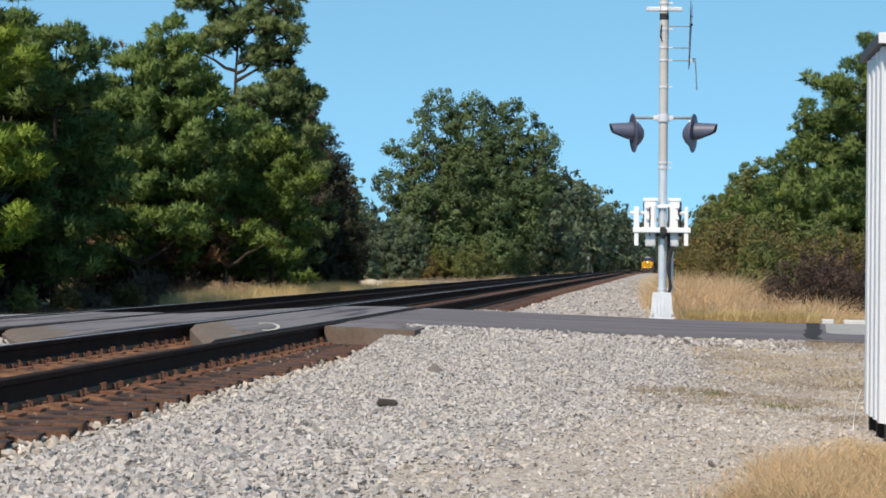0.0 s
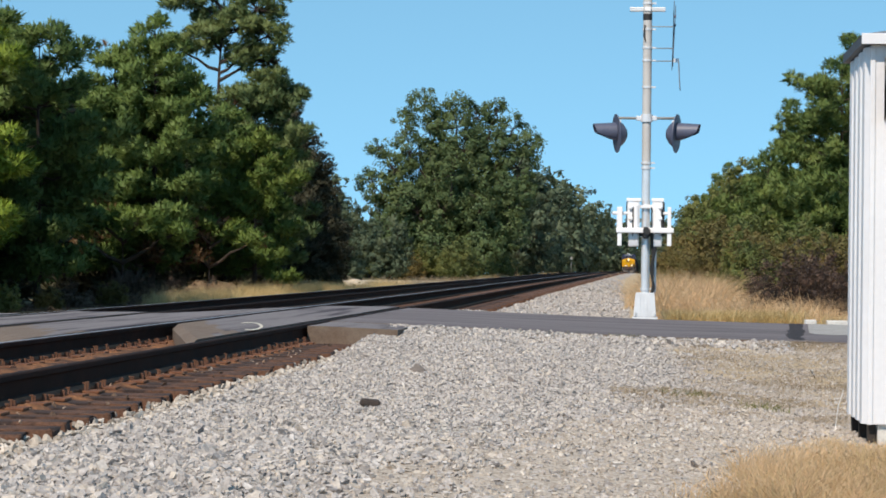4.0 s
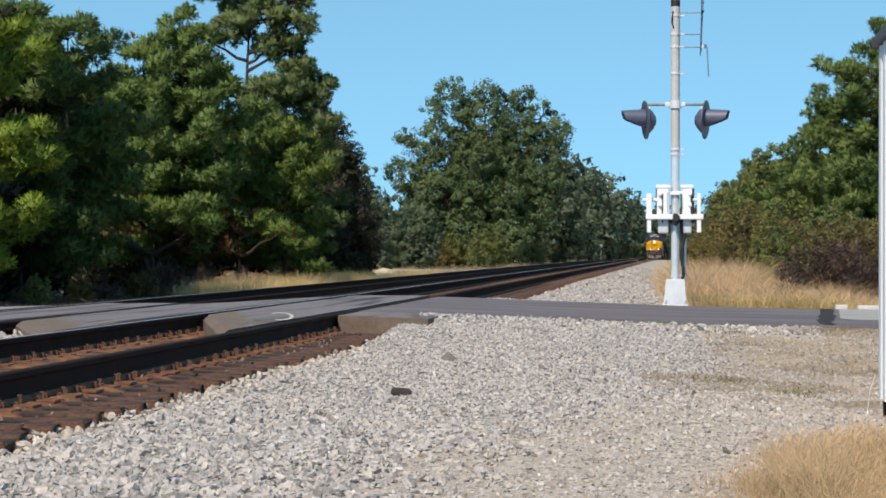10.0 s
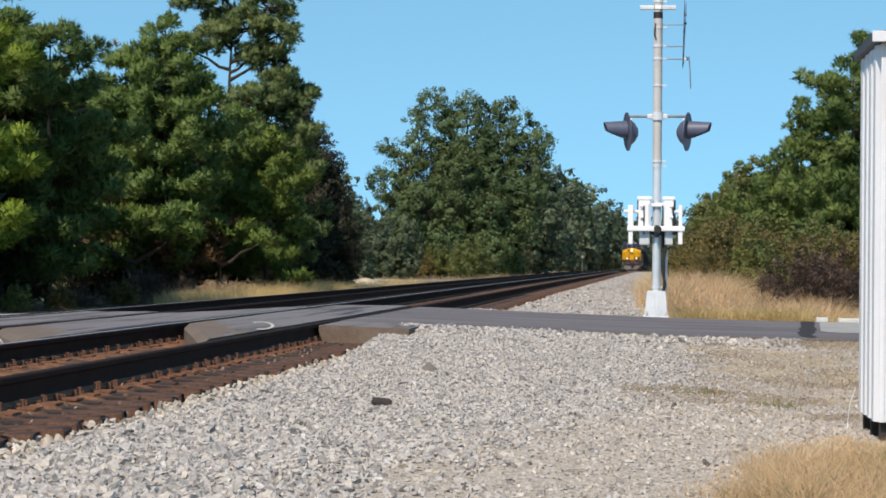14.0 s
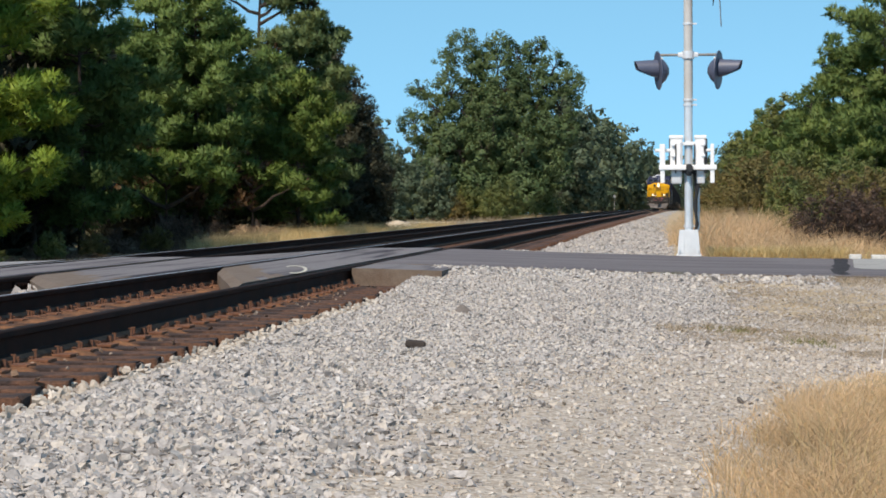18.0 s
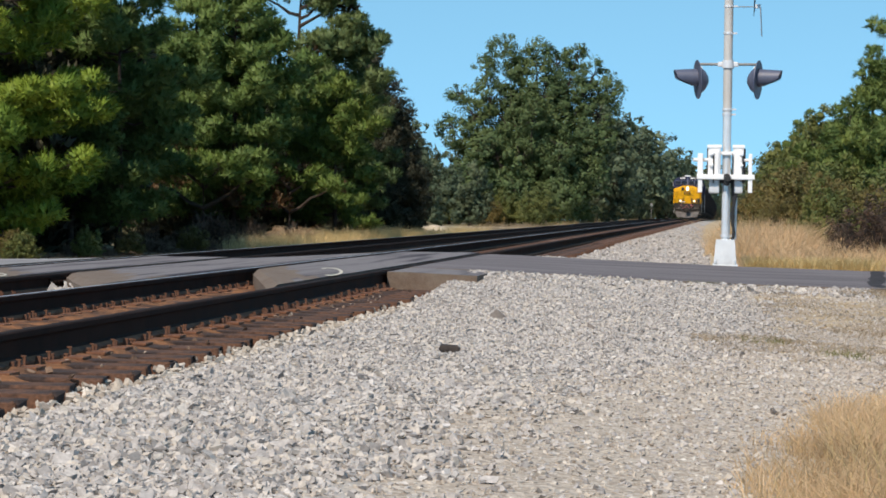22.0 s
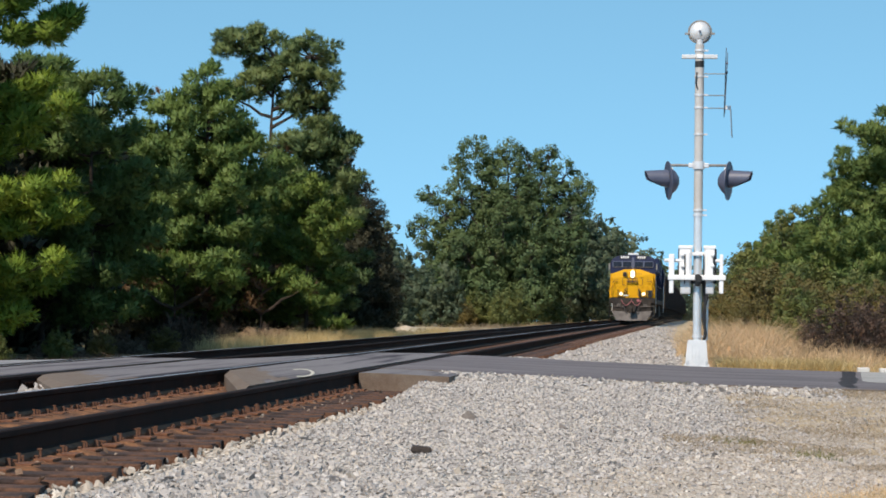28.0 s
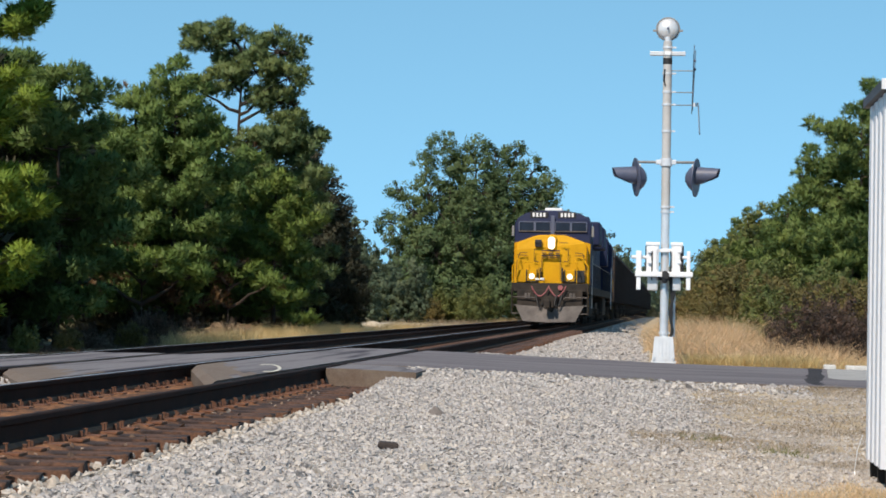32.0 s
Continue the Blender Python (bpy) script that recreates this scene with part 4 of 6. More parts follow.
def build_locomotive():
    """Front faces -y; origin on the rail tops below the front of the pilot."""
    L = tagged(new("locomotive"), "yellow and dark blue diesel locomotive with lit headlights", "locomotive")
    # frame and deck
    bm = B()
    box(bm, -1.45, 1.45, 0.75, 21.6, 1.28, 1.62, 0.03)
    part("frame", bm, UNDER, L)
    bm = B()
    prism(bm, [(-1.52, 1.36), (-1.52, 1.68), (1.52, 1.68), (1.52, 1.36)], 0.6, 0.78)
    part("end_sill", bm, UNDER, L)
    # plough
    bm = B()
    v = [bm.verts.new(p) for p in ((-1.36, 0.55, 0.80), (0, 0.28, 0.72), (1.36, 0.55, 0.80), (-1.04, 0.25, 0.16), (0, 0.0, 0.12), (1.04, 0.25, 0.16),
                                   (-1.36, 0.65, 0.80), (0, 0.40, 0.72), (1.36, 0.65, 0.80), (-1.04, 0.35, 0.16), (0, 0.12, 0.12), (1.04, 0.35, 0.16))]
    for f in ((0, 1, 4, 3), (1, 2, 5, 4), (7, 6, 9, 10), (8, 7, 10, 11), (0, 6, 7, 1), (1, 7, 8, 2), (3, 4, 10, 9), (4, 5, 11, 10), (0, 3, 9, 6), (2, 8, 11, 5)):
        bm.faces.new([v[i] for i in f])
    part("plough", bm, TRAIN_GREY, L, "scuffed grey snow plough")
    bm = B()
    box(bm, -1.3, 1.3, 0.55, 0.75, 0.75, 1.4, 0.02)
    part("pilot_plate", bm, UNDER, L)
    for s in (-1, 1):
        for k in range(4):
            bm = B()
            box(bm, min(s * 1.02, s * 1.5), max(s * 1.02, s * 1.5), 0.45 + 0.1 * k, 0.75 + 0.1 * k, 0.45 + 0.32 * k, 0.49 + 0.32 * k, 0.006)
            part("step", bm, TRAIN_GREY, L)
        bm = B()
        box(bm, s * 1.50 - 0.02, s * 1.50 + 0.02, 0.45, 0.95, 0.42, 1.5, 0.006)
        part("step_side", bm, UNDER, L)
    # coupler
    bm = B()
    box(bm, -0.14, 0.14, -0.1, 0.7, 0.72, 1.0, 0.04)
    box(bm, -0.2, 0.06, -0.32, -0.05, 0.66, 1.04, 0.06)
    box(bm, 0.1, 0.2, -0.28, -0.02, 0.70, 1.0, 0.03)
    part("coupler", bm, UNDER, L, "dark knuckle coupler")
    bm = B()
    box(bm, -0.34, 0.34, 0.42, 0.56, 0.66, 1.16, 0.02)
    part("coupler_pocket", bm, UNDER, L)
    for k, (x0, sag) in enumerate(((-0.55, 0.3), (0.28, 0.42), (0.5, 0.3))):
        pts = [(x0 + 0.28 * u * (1 if x0 < 0 else -1), 0.38 - 0.25 * math.sin(u * math.pi), 1.22 - sag * 1.6 * math.sin(u * math.pi * 0.75)) for u in np.linspace(0, 1, 12)]
        part("air_hose", mesh_from("air_hose", *bent_tube(pts, 0.03), BLACK, True), None, L)
    pts = [(x, 0.40, 1.56 - 0.40 * abs(math.sin((x + 0.72) / 1.36 * math.tau)) ** 0.8) for x in np.linspace(-0.72, 0.64, 33)]
    part("jumper_cable", mesh_from("jumper_cable", *bent_tube(pts, 0.026), HOSE_RED, True), None, L, "drooping red jumper cable")
    bm = B()
    rod(bm, (0.42, 0.55, 1.5), (0.42, 0.44, 1.5), 0.10, n=16)
    part("receptacle", bm, HOSE_RED, L)
    bm = B()
    pipe(bm, [(-1.45, 0.46, 1.12), (-0.6, 0.42, 1.10), (-0.52, 0.42, 1.02)], 0.02)
    part("uncoupling_lever", bm, TRAIN_GREY, L)
    bm = B()
    pipe(bm, [(1.45, 0.46, 1.12), (0.6, 0.42, 1.10), (0.52, 0.42, 1.02)], 0.02)
    part("uncoupling_lever", bm, TRAIN_GREY, L)
    for x in (-0.95, -0.82, 0.82, 0.95):
        bm = B()
        box(bm, x - 0.05, x + 0.05, 0.50, 0.58, 1.05, 1.28, 0.01)
        part("hose_bracket", bm, TRAIN_GREY, L)
    # nose and cab
    bm = B()
    nose_w = 1.43
    nose = [(-nose_w, 1.68), (nose_w, 1.68), (nose_w, 3.02), (1.36, 3.32), (0.55, 3.62), (-0.55, 3.62), (-1.36, 3.32), (-nose_w, 3.02)]
    prism(bm, nose, 1.25, 3.3)
    for v in bm.verts:
        if v.co.y < 2:
            v.co.y += 0.05 * abs(v.co.x) + max(0, (v.co.z - 3.0)) * 0.55
    bmesh.ops.bevel(bm, geom=[e for e in bm.edges if min(v.co.y for v in e.verts) < 2.5], offset=0.06, segments=3, affect="EDGES")
    part("nose", bm, TRAIN_YELLOW, L, "bright yellow nose")
    bm = B()
    prism(bm, [(-1.53, 1.66), (1.53, 1.66), (1.53, 3.30), (0, 3.67), (-1.53, 3.30)], 2.15, 2.35)
    part("cab_front", bm, TRAIN_YELLOW, L, "yellow lower cab front")
    bm = B()
    roof = [(-1.53, 3.1), (1.53, 3.1), (1.55, 4.05), (1.42, 4.33), (1.1, 4.52), (0.55, 4.63), (-0.55, 4.63), (-1.1, 4.52), (-1.42, 4.33), (-1.55, 4.05)]
    prism(bm, roof, 2.30, 5.2)
    for v in bm.verts:
        if v.co.y < 3 and v.co.z > 4.0:
            v.co.y += (v.co.z - 4.0) * 0.35
    bmesh.ops.bevel(bm, geom=[e for e in bm.edges if min(v.co.y for v in e.verts) < 3 and max(v.co.z for v in e.verts) > 4], offset=0.04, segments=2, affect="EDGES")
    part("cab", bm, TRAIN_BLUE, L, "dark blue cab")
    bm = B()
    box(bm, -1.53, 1.53, 2.35, 5.2, 1.66, 3.1, 0.02)
    part("cab_lower", bm, TRAIN_BLUE, L)
    GLASS_DARK = WINDOW
    for s in (-1, 1):
        for a, c in ((0.12, 0.68), (0.78, 1.34)):
            bm = B()
            box(bm, min(s * a, s * c), max(s * a, s * c), 2.285, 2.30, 3.80, 4.14, 0.005)
            part("windscreen", bm, GLASS_DARK, L)
        for a, c, h0, h1 in ((0.09, 0.115, 3.78, 4.18), (0.69, 0.77, 3.78, 4.18), (1.345, 1.38, 3.78, 4.18), (0.09, 1.38, 4.145, 4.18)):
            bm = B()
            box(bm, min(s * a, s * c), max(s * a, s * c), 2.272, 2.30, h0, h1)
            part("window_frame", bm, CAB_TRIM, L)
        bm = B()
        fx0, fx1 = min(s * 0.08, s * 1.38), max(s * 0.08, s * 1.38)
        box(bm, fx0, fx1, 2.27, 2.30, 3.765, 3.80)
        part("window_sill", bm, TRAIN_GREY, L)
        bm = B()
        box(bm, min(s * 0.20, s * 0.92), max(s * 0.20, s * 0.92), 2.40, 2.52, 4.32, 4.57, 0.015)
        nb = part("number_board", bm, BLACK, L, "black number board with pale figures")
        for q in range(4):
            bm = B()
            cx = s * 0.57 - 0.2175 + q * 0.145
            box(bm, cx - 0.042, cx + 0.042, 2.39, 2.403, 4.37, 4.53)
            part("figure", bm, WHITE, nb)
        bm = B()
        box(bm, s * 1.56 - 0.012, s * 1.56 + 0.012, 2.9, 3.7, 3.6, 4.05, 0.01)
        part("side_window", bm, GLASS_DARK, L)
        bm = B()
        box(bm, s * 1.61 - 0.045, s * 1.61 + 0.045, 2.38, 2.46, 3.58, 4.0, 0.012)
        part("mirror", bm, GREY_PAINT, L, "grey side mirror")
        bm = B()
        box(bm, s * 0.76 - 0.2, s * 0.76 + 0.2, 1.15, 1.22, 1.75, 2.2, 0.03)
        part("ditch_light_case", bm, TRAIN_YELLOW, L)
        for x0, x1, z0, z1 in ((-0.23, -0.19, 1.72, 2.23), (0.19, 0.23, 1.72, 2.23), (-0.19, 0.19, 1.72, 1.76)):
            bm = B()
            box(bm, s * 0.76 + x0, s * 0.76 + x1, 1.10, 1.20, z0, z1, 0.008)
            part("light_guard", bm, BLACK, L, "black guard beside the ditch light")
        bm = B()
        rod(bm, (s * 0.76, 1.105, 1.95), (s * 0.76, 1.16, 1.95), 0.115, n=24)
        part("ditch_light", bm, LAMP_ON, L, "lit ditch light")
        # yellow corner rails
        handrail(L, [(s * 1.50, 0.70, 0.55), (s * 1.50, 0.70, 2.35), (s * 1.3, 0.85, 2.62), (s * 1.25, 1.28, 2.68)], TRAIN_YELLOW, 0.028)
        handrail(L, [(s * 1.05, 0.66, 1.68), (s * 1.05, 0.66, 2.45), (s * 0.95, 1.2, 2.6)], TRAIN_YELLOW)
        handrail(L, [(s * 0.42, 0.66, 1.68), (s * 0.42, 0.66, 2.5), (s * 1.05, 0.66, 2.5)], TRAIN_YELLOW)
        handrail(L, [(s * 0.95, 1.2, 2.9), (s * 1.25, 1.2, 2.88), (s * 1.36, 1.22, 2.5), (s * 1.4, 1.24, 1.9)], BLACK, 0.014)
        bm = B()
        box(bm, min(s * 0.95, s * 1.35), max(s * 0.95, s * 1.35), 1.14, 1.20, 1.72, 2.2, 0.01)
        part("corner_post", bm, BLACK if s > 0 else TRAIN_YELLOW, L)
        bm = B()
        box(bm, s * 0.44 - 0.05, s * 0.44 + 0.05, 1.12, 1.22, 1.75, 2.3, 0.01)
        part("mu_box", bm, BLACK, L)
    bm = B()
    box(bm, -0.075, 0.075, 2.25, 2.31, 3.66, 4.42, 0.012)
    part("centre_post", bm, CAB_TRIM, L, "pale blue-grey post between the windscreens")
    # headlight, door, marks
    bm = B()
    box(bm, -0.2, 0.2, 1.34, 1.48, 3.0, 3.58, 0.05)
    part("headlight_case", bm, TRAIN_YELLOW, L)
    for h in (3.19, 3.39):
        bm = B()
        rod(bm, (0, 1.30, h), (0, 1.345, h), 0.15, n=24)
        part("headlight", bm, LAMP_ON, L, "lit white headlight")
    bm = B()
    box(bm, -0.66, -0.38, 1.27, 1.36, 3.12, 3.42, 0.03)
    part("small_window", bm, BLACK, L, "dark square port in the nose")
    for z0, z1, x0, x1 in ((1.80, 2.70, -0.38, -0.36), (1.80, 2.70, 0.36, 0.38), (2.69, 2.71, -0.38, 0.38)):
        bm = B()
        box(bm, x0, x1, 1.225, 1.262, z0, z1)
        part("door_seam", bm, BLACK, L)
    # the lettering on the nose, kept to plain bars and strokes
    for x in (-0.28, -0.02, 0.24):
        for dz, wd in ((0.10, 0.23), (0.0, 0.20), (-0.10, 0.23)):
            bm = B()
            box(bm, x - wd / 2, x + wd / 2, 1.222, 1.262, 2.88 + dz - 0.02, 2.88 + dz + 0.02)
            part("mark", bm, TRAIN_BLUE, L)
    for s in (-1, 1):
        for pts in (((0.55, 3.02), (0.68, 3.02), (0.68, 2.55), (0.5, 2.55)), ((0.32, 3.3), (0.66, 3.3)), ((0.95, 2.78), (1.35, 2.80))):
            handrail(L, [(s * x, 1.20 + 0.04 * x, z) for x, z in pts], BLACK, 0.014)
    bm = B()
    box(bm, -0.46, 0.46, 1.1, 1.24, 1.67, 1.76, 0.01)
    part("threshold", bm, TRAIN_YELLOW, L)
    bm = B()
    box(bm, -0.62, -0.25, 1.08, 1.15, 1.80, 1.88, 0.01)
    part("gauge_light", bm, WHITE, L)
    # hood, roof gear, radiators
    bm = B()
    box(bm, -0.95, 0.95, 5.2, 20.9, 1.62, 4.35, 0.06)
    part("hood", bm, TRAIN_BLUE, L, "dark blue engine hood")
    bm = B()
    box(bm, -1.5, 1.5, 16.4, 20.4, 3.6, 4.68, 0.08)
    part("radiator", bm, TRAIN_BLUE, L, "flared radiator housing")
    bm = B()
    box(bm, -1.35, 1.35, 5.2, 7.4, 3.0, 4.5, 0.05)
    part("blower_housing", bm, TRAIN_BLUE, L)
    for y in (2.8, 3.4):
        bm = B()
        box(bm, -0.35, 0.35, y, y + 0.45, 4.62, 4.75, 0.03)
        part("air_conditioner", bm, WHITE, L, "white roof unit")
    bm = B()
    for k, x in enumerate((-0.1, 0.0, 0.1)):
        rod(bm, (x, 4.1 + 0.02 * k, 4.72), (x, 4.5, 4.72), 0.045, 0.02, n=10)
    part("horn", bm, GREY_PAINT, L)
    bm = B()
    box(bm, -0.4, 0.4, 9.0, 10.2, 4.33, 4.6, 0.06)
    part("exhaust_stack", bm, BLACK, L)
    for s in (-1, 1):
        for k in range(9):
            y = 6.2 + k * 1.65
            handrail(L, [(s * 1.47, y, 1.62), (s * 1.47, y, 2.6)], BLACK, 0.016)
        handrail(L, [(s * 1.47, 5.6, 2.6), (s * 1.47, 20.8, 2.6)], GREY_PAINT, 0.016)
        handrail(L, [(s * 1.52, 5.3, 0.7), (s * 1.52, 5.3, 2.9)], WHITE, 0.02)
        for k in range(7):
            bm = B()
            y = 8 + k * 1.15
            box(bm, s * 0.955 - 0.01, s * 0.955 + 0.01, y, y + 1.05, 1.9, 3.6, 0.01)
            part("hood_door", bm, TRAIN_BLUE, L)
    bm = B()
    box(bm, -1.3, 1.3, 8.2, 13.6, 0.35, 1.28, 0.12)
    part("fuel_tank", bm, UNDER, L)
    truck_assembly(L, 4.1, 3)
    truck_assembly(L, 18.0, 3)
    return L


def build_hopper():
    """Coal car: front at y = 0."""
    H = tagged(new("hopper_car"), "dark sooty open coal car with ribbed sides", "railway car", group="coal cars in the train")
    n = 14.6
    bm = B()
    prism(bm, [(-1.55, 1.1), (1.55, 1.1), (1.58, 3.75), (1.5, 3.75), (1.45, 1.3), (-1.45, 1.3), (-1.5, 3.75), (-1.58, 3.75)], 0.6, n)
    part("body", bm, HOPPER_STEEL, H)
    for y in (0.6, n - 0.06):
        bm = B()
        box(bm, -1.5, 1.5, y, y + 0.06, 1.2, 3.72)
        part("end_wall", bm, HOPPER_STEEL, H)
    for s in (-1, 1):
        bm = B()
        box(bm, s * 1.6 - 0.06, s * 1.6 + 0.06, 0.55, n + 0.05, 3.66, 3.8, 0.01)
        part("top_chord", bm, HOPPER_STEEL, H)
        for k in range(12):
            y = 1.0 + k * (n - 1.4) / 11
            bm = B()
            box(bm, s * 1.6 - 0.05, s * 1.6 + 0.05, y - 0.06, y + 0.06, 1.1, 3.7)
            part("rib", bm, HOPPER_STEEL, H)
        bm = B()
        for h in (1.3, 1.75, 2.2, 2.65, 3.1):
            rod(bm, (s * 1.66, 0.7, h), (s * 1.66, 1.1, h), 0.014, n=6)
        part("ladder", bm, UNDER, H)
    bm = B()
    bmesh.ops.create_grid(bm, x_segments=6, y_segments=24, size=1, matrix=Matrix.Translation((0, n / 2 + 0.3, 3.7)) @ Matrix.Diagonal((1.48, n / 2 - 0.35, 1, 1)))
    for v in bm.verts:
        v.co.z += 0.35 * (1 - (v.co.x / 1.5) ** 2) * (0.7 + 0.5 * noise.noise(v.co * 0.6))
    part("coal_load", bm, COAL, H, "heaped coal")
    bm = B()
    box(bm, -0.15, 0.15, 0.0, n + 0.6, 0.75, 1.1, 0.03)
    part("centre_sill", bm, UNDER, H)
    truck_assembly(H, 2.4, 2, 0.46)
    truck_assembly(H, n - 1.8, 2, 0.46)
    return H


CAB_TRIM = material("blue_grey_trim", (0.11, 0.125, 0.19), (0.085, 0.10, 0.16), 0.6, scale=3, bump=0.02)
WINDOW = material("dark_window", (0.015, 0.018, 0.03), (0.02, 0.024, 0.04), 0.08, scale=3, bump=0.0)
WINDOW.node_tree.nodes["Principled BSDF"].inputs["Specular IOR Level"].default_value = 0.2
loco = build_locomotive()
loco_2 = copy_thing(loco, Matrix.Identity(4))
loco_2["label"] = "trailing dark blue diesel locomotive running backwards"
for ob in loco_2.children_recursive:
    if ob.data and ob.data.materials and ob.data.materials[0] == LAMP_ON:
        bpy.data.objects.remove(ob)
hopper = build_hopper()
TRAIN = [(loco, 0.0, 0), (loco_2, 44.3, 180)]
CARS = 20
for k in range(CARS):
    TRAIN.append((hopper if k == 0 else copy_thing(hopper, Matrix.Identity(4)), 44.9 + 15.25 * k, 0))


# ---- vegetation ----
def tube(points, radii, n=7):
    """Rings of points along a line: a tapered limb."""
    points = np.asarray(points, float)
    d = np.gradient(points, axis=0)
    d /= np.linalg.norm(d, axis=1)[:, None] + 1e-9
    side = np.cross(d, [0.31, 0.17, 0.93])
    side /= np.linalg.norm(side, axis=1)[:, None] + 1e-9
    up = np.cross(d, side)
    a = np.arange(n) / n * math.tau
    ring = side[:, None] * np.cos(a)[None, :, None] + up[:, None] * np.sin(a)[None, :, None]
    v = (points[:, None] + ring * np.asarray(radii)[:, None, None]).reshape(-1, 3)
    i, j = np.meshgrid(np.arange(len(points) - 1), np.arange(n), indexing="ij")
    i, j = i.ravel(), j.ravel()
    return v, np.stack([i * n + j, i * n + (j + 1) % n, (i + 1) * n + (j + 1) % n, (i + 1) * n + j], 1)


def joined(pieces):
    v, f, k = [], [], 0
    for a, b in pieces:
        v.append(a)
        f.append(b + k)
        k += len(a)
    return np.concatenate(v), np.concatenate(f)


def needles(puffs, r, axis, per=80, length=0.14, width=0.042, each=5, squash=0.78):
    """Brush-like bundles of needles on rounded puffs. puffs: rows of x, y, z, radius. Gives points, faces and the way each bundle faces."""
    puffs = np.asarray(puffs, float)
    m = np.maximum(6, (per * (puffs[:, 3] / 0.45) ** 2).astype(int))
    own = np.repeat(np.arange(len(puffs)), m)
    c, rad = puffs[own, :3], puffs[own, 3:4]
    k = len(own)
    d = r.normal(0, 1, (k, 3))
    d[:, 2] += 0.15
    d /= np.linalg.norm(d, axis=1)[:, None]
    base = c + d * rad * r.uniform(0.12, 0.9, (k, 1)) ** 0.6 * [1, 1, squash]
    away = c - np.asarray(axis)[None]
    away[:, 2] = 0.0
    away /= np.linalg.norm(away, axis=1)[:, None] + 0.3
    face = d + 0.35 * away + [0, 0, 0.28]
    w = d[:, None] * 0.75 + away[:, None] * 0.25 + [0, 0, 0.4] + r.normal(0, 0.42, (k, each, 3))
    w /= np.linalg.norm(w, axis=2)[:, :, None]
    ln = length * r.uniform(0.6, 1.2, (k, each, 1))
    b = base[:, None] + r.normal(0, 0.025, (k, each, 3))
    face = face[:, None] + r.normal(0, 0.16, (k, each, 3))
    face /= np.linalg.norm(face, axis=2)[:, :, None]
    side = np.cross(w, face)
    side *= (width / 2) / (np.linalg.norm(side, axis=2)[:, :, None] + 1e-6)
    side += r.normal(0, width * 0.18, side.shape)
    v = np.stack([b - side, b + side, b + w * ln], 2).reshape(-1, 3)
    return wound(v, np.repeat(face.reshape(-1, 3), 3, axis=0))


def wound(v, n):
    """Triangles whose outer side is the side that they face."""
    t = v.reshape(-1, 3, 3)
    flip = (np.cross(t[:, 1] - t[:, 0], t[:, 2] - t[:, 0]) * n[::3]).sum(axis=1) < 0
    f = np.arange(len(v)).reshape(-1, 3)
    f[flip] = f[flip][:, ::-1]
    return v, f, n


def leaves(puffs, lobe_out, r, per=60, size=0.2, squash=0.85):
    """Small leaves on puffs; each puff belongs to a lobe that faces lobe_out."""
    puffs = np.asarray(puffs, float)
    m = np.maximum(5, (per * r.uniform(0.7, 1.3, len(puffs))).astype(int))
    own = np.repeat(np.arange(len(puffs)), m)
    c, rad = puffs[own, :3], puffs[own, 3:4]
    k = len(own)
    d = r.normal(0, 1, (k, 3))
    d /= np.linalg.norm(d, axis=1)[:, None]
    at = c + d * rad * r.uniform(0.05, 1, (k, 1)) ** 0.45 * [1, 1, squash]
    face = d * 0.8 + np.asarray(lobe_out)[own] * 0.7 + [0, 0, 0.2] + r.normal(0, 0.2, (k, 3))
    face /= np.linalg.norm(face, axis=1)[:, None]
    n = face + r.normal(0, 0.5, (k, 3))
    a = np.cross(n, r.normal(0, 1, (k, 3)))
    a /= np.linalg.norm(a, axis=1)[:, None] + 1e-6
    b = np.cross(n, a)
    b /= np.linalg.norm(b, axis=1)[:, None] + 1e-6
    s = size * r.uniform(0.6, 1.3, (k, 1))
    v = np.stack([at - a * s * 0.6, at + a * s * 0.35 - b * s * 0.42, at + a * s * 0.35 + b * s * 0.42], 1).reshape(-1, 3)
    return wound(v, np.repeat(face, 3, axis=0))


def crown_mesh(name, v, f, n, mat):
    """Foliage shaded by the rounded form of its puffs."""
    me = mesh_from(name, v, f, mat, True)
    at = me.attributes.new("custom_normal", "FLOAT_VECTOR", "POINT")
    at.data.foreach_set("vector", np.asarray(n, dtype=np.float32).ravel())
    me.update()
    return me


